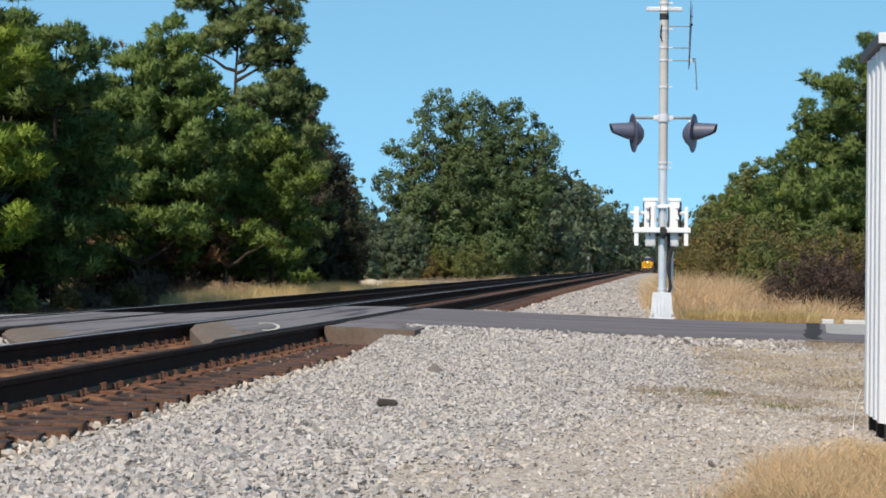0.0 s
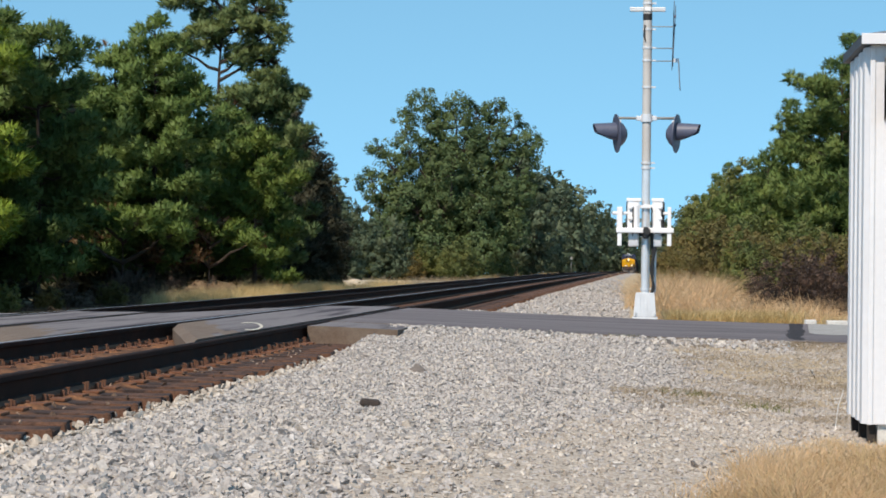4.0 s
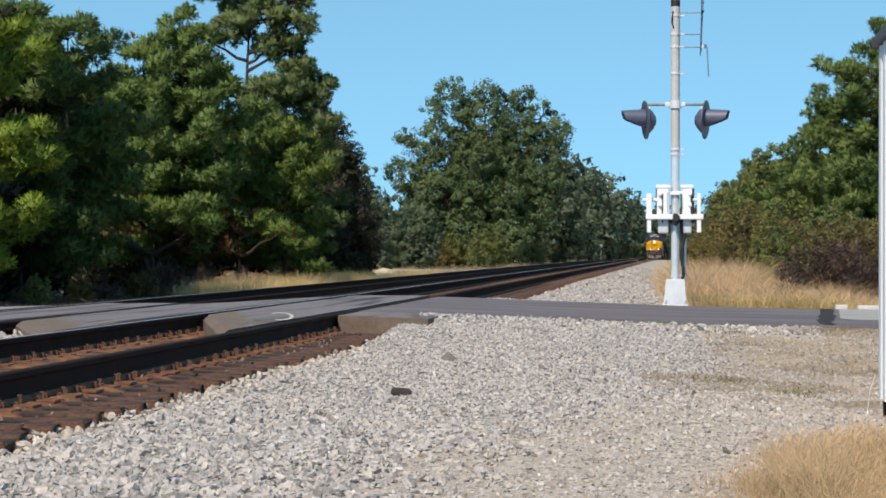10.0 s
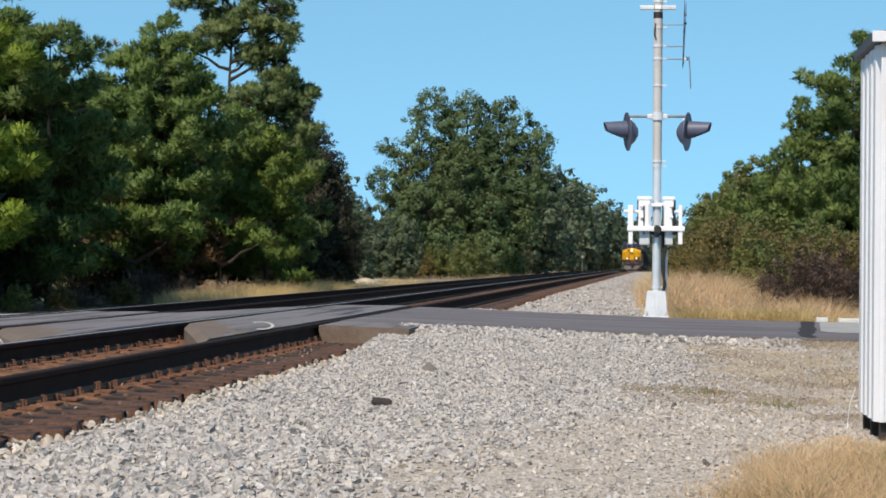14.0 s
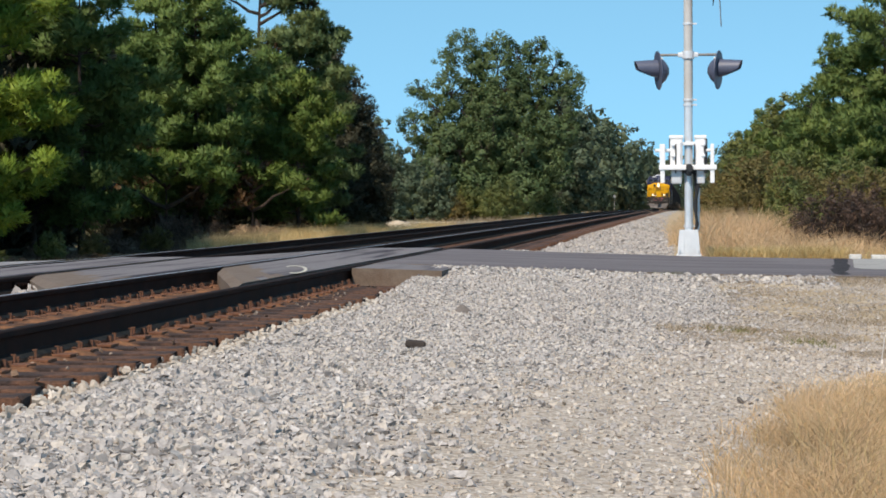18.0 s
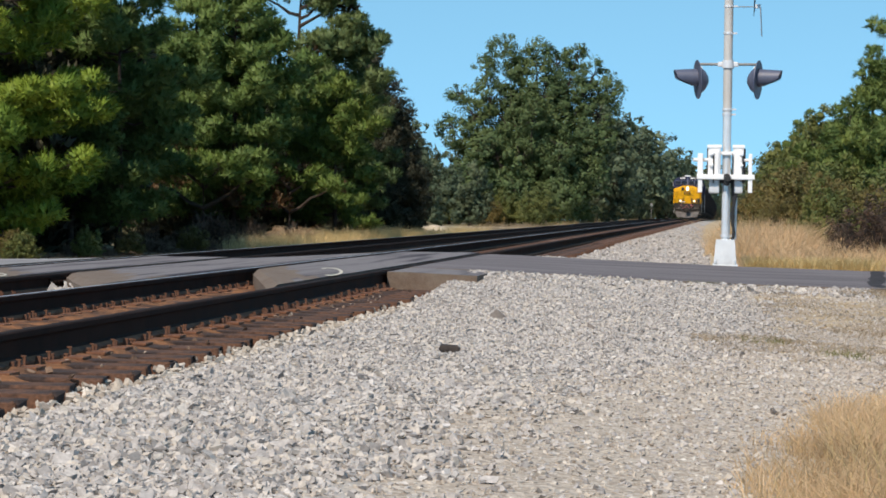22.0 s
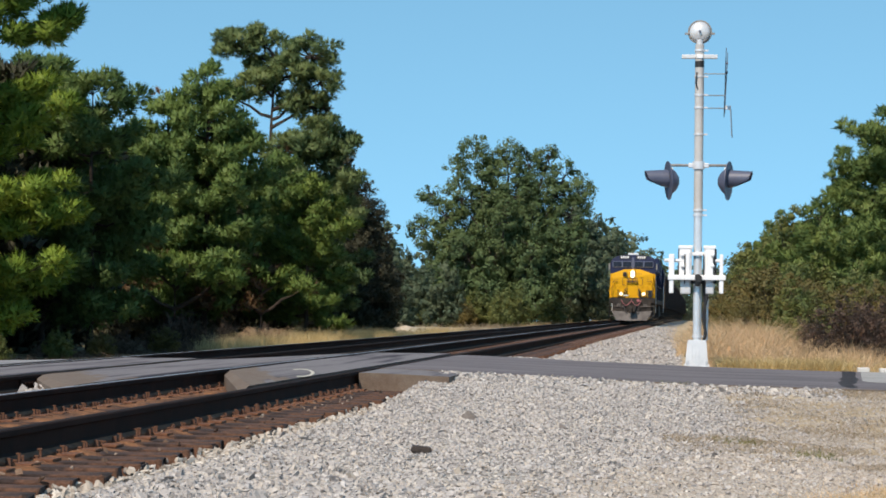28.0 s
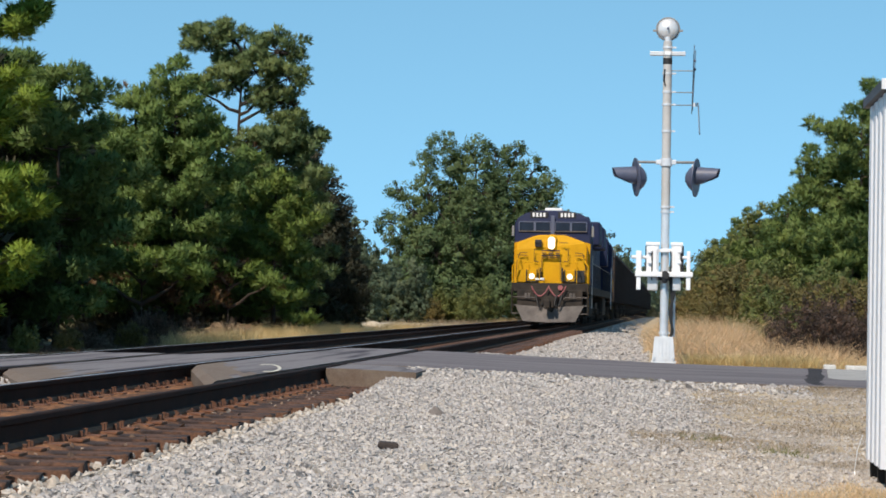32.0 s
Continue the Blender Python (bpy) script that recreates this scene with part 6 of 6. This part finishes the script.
def grass_patch(label, zones, mat, seed, height, width, lean=0.35, clump=0.0):
    """zones: (number, x0, x1, y0, y1, lowest noise)."""
    r = np.random.default_rng(seed)
    pts = []
    for n, x0, x1, y0, y1, low in zones:
        x, y = r.uniform(x0, x1, n), r.uniform(y0, y1, n)
        for a, b in zip(x, y):
            if low > -1 and noise.noise(Vector((a * 0.8, b * 0.8, seed))) < low:
                continue
            if x0 > 0.5 and r.random() > 0.12 + (a - x0 + 0.35 * noise.noise(Vector((a * 2, b * 2, 1)))) / 0.9:
                continue
            pts.append((a, b, ground_z(a, b) - 0.02))
    tall = np.array([1 + clump * (noise.noise(Vector((p[0] * 0.7, p[1] * 0.35, 4))) + 0.6 * noise.noise(Vector((p[0] * 2.1, p[1], 9)))) for p in pts])
    v, f = blades(np.array(pts), r, height * np.clip(tall, 0.35, 2.2)[:, None], width, lean)
    return tagged(new("grass", mesh_from("grass", v, f, mat)), label, "grass", kind="stuff")


grass_patch("tall dry golden grass beyond the road", [(20000, 0.2, 6, 40.7, 57.4, -0.7), (16000, -0.6, 7, 55.5, 88.8, -0.5), (2000, 6, 14, 41.1, 62.9, -0.4)], DRY_GRASS, 3, 0.36, 0.014, 0.75, 1.0)
grass_patch("dry grass along the line, farther off", [(6000, -0.8, 5, 88.8, 175.8, -0.3)], DRY_GRASS, 33, 0.34, 0.012, 0.45, 0.6)
grass_patch("higher dry golden grass on the bank beside the mast", [(9000, 0.0, 1.4, 42.5, 60, -0.5)], DRY_GRASS, 13, 0.66, 0.013, 0.7, 0.7)
grass_patch("short dry grass along the road's far edge", [(7000, 0.25, 2.3, 39.7, 41.6, -0.8), (1500, 2.3, 5.0, 39.9, 41.6, -0.3)], PALE_GRASS, 23, 0.22, 0.010, 0.7, 0.4)
grass_patch("dry golden grass along the wood's edge", [(16000, -14.4, -11.6, 70, 98, -0.45), (3500, -14, -11.8, 100, 125, -0.4)], PALE_GRASS, 4, 0.46, 0.009, 0.5, 0.6)
grass_patch("faded brown grass along the line beyond the wood", [(5000, -17, -12.2, 120, 240.5, -0.3)], BROWN_STRAW, 24, 0.4, 0.012, 0.6, 0.6)
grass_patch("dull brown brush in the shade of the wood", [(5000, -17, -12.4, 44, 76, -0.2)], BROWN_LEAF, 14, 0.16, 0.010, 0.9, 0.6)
BANK_EDGE = [(7, -0.10), (10, 0.0), (12, 0.12), (14, 0.36), (16.3, 0.66), (19, 1.4), (20, 1.9)]


def grass_bank(label, n, y0, y1, mat, seed, height, width, lean, inset=0.0, frayed=0.35):
    """Grass that thickens away from a wavering edge along the gravel."""
    r = np.random.default_rng(seed)
    y = r.uniform(y0, y1, n)
    x = np.array([lerp(q, BANK_EDGE) for q in y]) + inset + r.uniform(-0.15, 1.0, n) ** 1 * np.minimum(2.0, 0.9 + 0.12 * (y - 7))
    keep, tall = [], []
    for a, b in zip(x, y):
        inside = a - lerp(b, BANK_EDGE) - inset + 0.22 * noise.noise(Vector((a * 3, b * 1.5, seed)))
        keep.append(r.random() < 0.04 + inside / frayed and not (a > 1.3 and b > 17.0))
        tall.append(min(1.0, 0.4 + inside * 1.2) * max(0.45, min(1.0, 1 - 0.11 * (b - 12))) * (1 + 0.6 * noise.noise(Vector((a * 2.6, b * 1.3, 4)))))
    keep = np.array(keep)
    x, y, tall = x[keep], y[keep], np.array(tall)[keep]
    spots = np.stack([x, y, [ground_z(a, b) - 0.02 for a, b in zip(x, y)]], 1)
    v, f = blades(spots, r, height * np.clip(tall, 0.3, 1.8)[:, None], width, lean)
    return tagged(new("grass", mesh_from("grass", v, f, mat)), label, "grass", kind="stuff")


grass_bank("dense golden dry grass on the bank near the signal house", 34000, 7.5, 17.5, DRY_GRASS, 5, 0.17, 0.0045, 0.8, 0.0, 0.6)
grass_bank("brown undergrowth among the golden grass", 15000, 7.5, 16.5, RUSSET_STRAW, 15, 0.13, 0.006, 0.9, 0.05, 0.6)
grass_bank("pale thin stalks standing out of the golden grass", 5000, 7.5, 18.5, PALE_GRASS, 25, 0.23, 0.003, 0.6, 0.05, 0.9)
grass_patch("matted dry straw lying on the gravel", [(16000, -0.3, 1.6, 19.4, 22.6, -0.02), (20000, 0.2, 2.6, 23.0, 29.8, -0.15), (2500, -1.0, 2.6, 28.4, 30.0, -0.1), (7000, 1.2, 2.6, 18.9, 24.8, -0.1)], STRAW, 6, 0.045, 0.005, 1.5)
grass_patch("golden dry grass on the bank near the signal house", [(2000, 0.06, 0.6, 7.8, 11.2, -0.15), (900, 0.30, 0.7, 11.2, 12.8, -0.1), (900, 0.45, 0.9, 12.8, 14.4, -0.1), (6500, 0.52, 2.2, 7.8, 13.4, -0.8)], DRY_GRASS, 15, 0.15, 0.004, 0.7, 0.5)
grass_patch("low brown grass tufts on the gravel", [(1100, -0.35, 0.05, 21.2, 22.2, -0.1), (2600, 0.0, 0.55, 21.3, 22.7, -0.25), (1500, 0.4, 0.9, 22.0, 23.6, -0.1), (4500, 0.8, 2.4, 21.0, 24.4, -0.05), (300, 0.45, 0.95, 19.2, 20.0, 0.0), (9000, 0.3, 2.6, 24.0, 29.6, -0.02), (2600, -0.6, 2.4, 28.6, 29.7, -0.1)], BROWN_STRAW, 16, 0.05, 0.006, 1.0, 0.6)
grass_patch("green weeds by the ditch and road", [(420, 0.72, 1.12, 20.3, 21.3, -0.1), (120, 0.1, 0.5, 21.6, 22.4, 0.0), (350, -0.5, 0.3, 29.0, 29.8, -0.1), (500, -2.6, 1.5, 28.7, 30.0, 0.15), (1500, -19, -13, 41.6, 62.9, 0.0), (300, -2.2, -0.8, 55.5, 114.7, 0.1)], GREEN_GRASS, 7, 0.07, 0.008, 0.9)
grass_patch("brown brush below the far trees", [(2600, -13.5, -11.6, 185.0, 323.8, -0.3), (700, -15.5, -13.4, 70, 111.0, 0.1)], RUSSET_STRAW, 8, 0.5, 0.02, 0.5)


# ---- loose stone ----
LUMP_V = np.array([(x, y, z) for z in (-1, 1) for x, y in ((-1, -1), (1, -1), (1, 1), (-1, 1))], float) * 0.62
LUMP_F = np.array([(3, 2, 1), (3, 1, 0), (4, 5, 6), (4, 6, 7), (0, 1, 5), (0, 5, 4), (1, 2, 6), (1, 6, 5), (2, 3, 7), (2, 7, 6), (3, 0, 4), (3, 4, 7)])


def stones(name, spots, sizes, mat, r, flat=0.7, parent=None):
    """Broken stones: each a skewed lump of sharp facets."""
    m = len(spots)
    shape = LUMP_V[None] + r.normal(0, 0.07, (m, 8, 3))
    for part_of in (slice(0, 4), slice(4, 8)):                                   # each broken face has a size and slant of its own
        shape[:, part_of, :2] *= r.uniform(0.5, 1.25, (m, 1, 2))
        shape[:, part_of, :2] += r.normal(0, 0.22, (m, 1, 2))
        tilt = r.normal(0, 0.35, (m, 1, 2))
        shape[:, part_of, 2] += (shape[:, part_of, :2] * tilt).sum(axis=2)
    q = r.normal(0, 1, (m, 4)) * [1, 0.26, 0.26, 1]
    q /= np.linalg.norm(q, axis=1)[:, None]
    w, x, y, z = q.T
    rot = np.stack([1 - 2 * (y * y + z * z), 2 * (x * y - z * w), 2 * (x * z + y * w), 2 * (x * y + z * w), 1 - 2 * (x * x + z * z), 2 * (y * z - x * w),
                    2 * (x * z - y * w), 2 * (y * z + x * w), 1 - 2 * (x * x + y * y)], 1).reshape(m, 3, 3)
    shape = shape * np.stack([r.uniform(1.0, 1.4, m), r.uniform(0.65, 1.1, m), r.uniform(0.28, flat, m)], 1)[:, None]
    v = np.einsum("mij,mkj->mki", rot, shape) * sizes[:, None, None] + spots[:, None]
    f = LUMP_F[None] + (np.arange(m) * 8)[:, None, None]
    return mesh_from(name, v.reshape(-1, 3), f.reshape(-1, 3), mat)


def scatter(n, x0, x1, y0, y1, keep, r, lift=0.3, size=(0.018, 0.034)):
    x, y = r.uniform(x0, x1, n), r.uniform(y0, y1, n)
    ok = np.array([keep(a, b) for a, b in zip(x, y)])
    x, y = x[ok], y[ok]
    s = r.uniform(*size, len(x)) * np.where(r.random(len(x)) < 0.06, 1.5, 1.0)
    z = np.array([ground_z(a, b) for a, b in zip(x, y)]) + s * lift
    return np.stack([x, y, z], 1), s


def coarse(x, y):
    """Where the coarse ballast lies rather than the tan grit."""
    return x < lerp(y, GRIT_EDGE) + 0.8 * noise.noise(Vector((x * 2, y * 1.2, 1))) + 1.0 * noise.noise(Vector((x * 9, y * 7, 1)))


ballast = tagged(new("ballast"), "pale grey crushed stone beside the track", "ballast", kind="structure")
rs = np.random.default_rng(21)
sp, sz = scatter(38000, -3.17, 0.6, 7.6, 14.5, lambda x, y: coarse(x, y) and not (-2.5 < x < -1.7 and 9.7 < y < 10.3), rs, 0.32, (0.012, 0.025))
tagged(part("loose_stones", stones("loose_stones", sp, sz, STONE_GREY, rs), None, ballast), kind="stuff")
sp, sz = scatter(47000, -3.17, 1.5, 14.5, 29.8, coarse, rs, 0.25, (0.011, 0.021))
tagged(part("loose_stones", stones("loose_stones", sp, sz, STONE_GREY, rs), None, ballast), kind="stuff")
sp, sz = scatter(21000, -2.2, 2.6, 7.6, 29.8, lambda x, y: not coarse(x, y), rs, 0.08, (0.007, 0.017))
tagged(part("grit", stones("grit", sp, sz, STONE_TAN, rs), None, ballast, "tan crushed gravel"), kind="stuff")
sp, sz = scatter(16000, -1.9, 2.4, 7.6, 29.6, lambda x, y: not coarse(x, y), rs, 0.12, (0.008, 0.019))
tagged(part("mixed_stones", stones("mixed_stones", sp, sz, STONE_GREY, rs), None, ballast), kind="stuff")
sp, sz = scatter(14000, -3.4, 0.2, 39.6, 90, lambda x, y: x < -0.3 - 0.011 * (y - 40), rs, 0.25, (0.014, 0.028))
tagged(part("far_stones", stones("far_stones", sp, sz, STONE_GREY, rs), None, ballast), kind="stuff")
sp, sz = scatter(4500, -7.1, -0.6, 42, 170, lambda x, y: -3.3 < x < -0.6 - 0.009 * (y - 40), rs, 0.25, (0.03, 0.055))
tagged(part("far_stones", stones("far_stones", sp, sz, STONE_GREY, rs), None, ballast), kind="stuff")
sp, sz = scatter(2600, -7.3, -5.9, 15.0, 28.0, lambda x, y: True, rs, 0.3, (0.025, 0.045))
tagged(part("between_stones", stones("between_stones", sp, sz, STONE_GREY, rs), None, ballast), kind="stuff")
sp, sz = scatter(2200, -5.2, -4.0, 8.0, 26.0, lambda x, y: noise.noise(Vector((x * 3, y * 2, 2))) > -0.1, rs, 0.2, (0.012, 0.032))
tagged(part("gauge_stones", stones("gauge_stones", sp, sz, STONE_RUSTY, rs), None, ballast), kind="stuff")
sp, sz = scatter(2750, -3.42, -2.97, 7.6, 28.0, lambda x, y: x > -3.15 + 0.16 * noise.noise(Vector((x, y * 3, 7))), rs, 0.6, (0.014, 0.032))
sp[:, 2] = np.clip(-0.03 - (sp[:, 0] + 3.15) * 0.12, -0.09, 0.0)
tagged(part("shoulder_stones", stones("shoulder_stones", sp, sz, STONE_TAN, rs), None, ballast), kind="stuff")
sp, sz = scatter(80, -3.8, -3.3, 8.8, 27.0, lambda x, y: True, rs, 0.3, (0.008, 0.024))
sp[:, 2] = 0.016
tagged(part("tie_chips", stones("tie_chips", sp, sz, STONE_RUSTY, rs), None, ballast), kind="stuff")
sp, sz = scatter(1200, -3.0, 1.6, 28.2, 29.6, lambda x, y: True, rs, 0.4, (0.014, 0.034))
tagged(part("berm_stones", stones("berm_stones", sp, sz, STONE_GREY, rs), None, ballast, "larger stones at the road's edge"), kind="stuff")


# the nearest stones of the shoulder, one by one
CHIPS = [stones("stone", np.zeros((1, 3)), np.array([0.023]), STONE_GREY_ONE, rs) for _ in range(14)]
sp, sz = scatter(300, -2.5, -1.7, 9.7, 10.3, lambda x, y: True, rs, 0.3, (0.017, 0.031))
for k, (p, size) in enumerate(zip(sp, sz)):
    ob = part("stone", CHIPS[k % 14], None, ballast)
    ob.location, ob.rotation_euler, ob.scale = p, (rs.normal(0, 0.3), rs.normal(0, 0.3), rs.uniform(0, 6.28)), [size / 0.023] * 3


def one_stone(x, y, s, mat, label):
    r = np.random.default_rng(int(x * 100) % 97 + 5)
    ob = new("stone", stones("stone", np.zeros((1, 3)), np.array([s]), mat, r, 0.55))
    ob.location = (x, y, ground_z(x, y) + s * 0.35)
    return tagged(ob, label, "stone")


bm = B()
box(bm, -0.068, 0.068, -0.045, 0.045, 0.0, 0.05, 0.016)
for v in bm.verts:
    v.co += Vector((0.008, 0.006, 0.005)) * noise.noise(v.co * 30)
lump = tagged(part("tie_fragment", bm, DARK_WOOD), "flat dark brown piece of tie lying on the pale gravel", "wood scrap")
lump.location, lump.rotation_euler = (-1.90, 17.0, ground_z(-1.90, 17.0) + 0.004), (0.05, 0.06, 0.2)


def sand_track():
    ys, xs = np.linspace(172, 181, 5), np.arange(-60, -12.4, 1.2)
    v = [(x, y + 1.5 * noise.noise(Vector((x * 0.1, 0, 4))) + 0.08 * (-12 - x), ground_z(x, y) + 0.03) for y in ys for x in xs]
    n = len(xs)
    i, j = np.meshgrid(np.arange(4), np.arange(n - 1), indexing="ij")
    a = (i * n + j).ravel()
    return tagged(new("dirt_track", mesh_from("dirt_track", v, np.stack([a, a + 1, a + n + 1, a + n], 1), SAND, True)), "pale sandy track leading off beside the wood", "dirt road", kind="structure")


sand_track()


def sand_mound(x, y, w, h):
    """A low heap of pale sand with an uneven crest."""
    n, m = 26, 9
    v, f = [], []
    gz = ground_z(x, y)
    for j in range(m):
        q = j / (m - 1)
        for i in range(n):
            a = i / n * math.tau
            rough = 1 + 0.22 * noise.noise(Vector((math.cos(a) * 1.3, math.sin(a) * 1.3, 4.0)))
            z = h * (0.5 + 0.5 * math.cos(q * math.pi)) * (1 + 0.3 * noise.noise(Vector((math.cos(a) * q * 2, math.sin(a) * q * 2, 9.0))))
            v.append((x + math.cos(a) * w * q * rough, y + math.sin(a) * w * 0.8 * q * rough, gz - 0.04 + z))
    for j in range(m - 1):
        for i in range(n):
            k = (i + 1) % n
            f.append((j * n + i, j * n + k, (j + 1) * n + k, (j + 1) * n + i))
    return tagged(new("sand_mound", mesh_from("sand_mound", np.array(v), np.array(f), SAND, True)), "low mound of pale bare sand beside the wood", "sand mound")


sand_mound(-14.9, 127, 1.6, 0.5)


def mile_marker(x, y):
    post = tagged(new("mile_marker"), "small white marker board on a thin post", "sign")
    post.location = (x, y, ground_z(x, y))
    bm = B()
    rod(bm, (0, 0, -0.2), (0, 0, 2.6), 0.04, n=8)
    part("post", bm, GREY_PAINT, post)
    bm = B()
    box(bm, -0.2, 0.2, -0.06, -0.03, 2.15, 2.55, 0.01)
    part("board", bm, GREY_PAINT, post)
    return post


mile_marker(-11.8, 370)
for x, y, s in ((-2.05, 22.2, 0.06), (-1.2, 21.9, 0.05), (-0.3, 19.2, 0.035), (0.25, 14.0, 0.035)):
    one_stone(x, y, s, STONE_DARK, "grey-brown stone lying on the gravel")


def kerb_stone(x0, x1, y0, y1, z):
    bm = B()
    box(bm, x0, x1, y0, y1, z - 0.1, z + 0.05, 0.015)
    return tagged(part("kerb_stone", bm, CONCRETE), "white-painted concrete block at the road's edge", "kerb")


kerb_stone(2.72, 3.7, 39.3, 39.6, 0.02)
kerb_stone(2.38, 2.56, 39.3, 39.55, 0.03)


def chalk_mark(cx, cy, z, rx, ry, a0, a1):
    bm = B()
    prev = None
    for k in range(19):
        a = radians(a0 + (a1 - a0) * k / 18)
        w = 0.018
        p = [bm.verts.new(((cy + (ry + 9 * q) * math.sin(a)) * cx / cy + (rx + q) * math.cos(a), cy + (ry + 9 * q) * math.sin(a), z)) for q in (-w, w)]
        if prev:
            bm.faces.new((prev[0], prev[1], p[1], p[0]))
        prev = p
    return part("chalk_mark", bm, CHALK, road, "faint curved chalk mark")


chalk_mark(-4.31, 26.8, 0.199, 0.13, 1.5, -110, 130)
chalk_mark(-8.45, 28.2, 0.064, 0.14, 0.55, -60, 160)


# ---- what moves: the train comes on along the near track ----
def train_rows(offset, turn):
    rows = []
    for t in range(0, 33, 2):
        y = 99.0 + 17.6 * (32 - t) + offset
        mid = y + (8 if turn == 0 else -12)
        rows.append((t, pose(NEAR_X + sway(mid), y, 0.2 + dip(mid), 0, 0, turn)))
    return rows


def motions():
    for car, offset, turn in TRAIN:
        walk(car, train_rows(offset, turn))


motions()
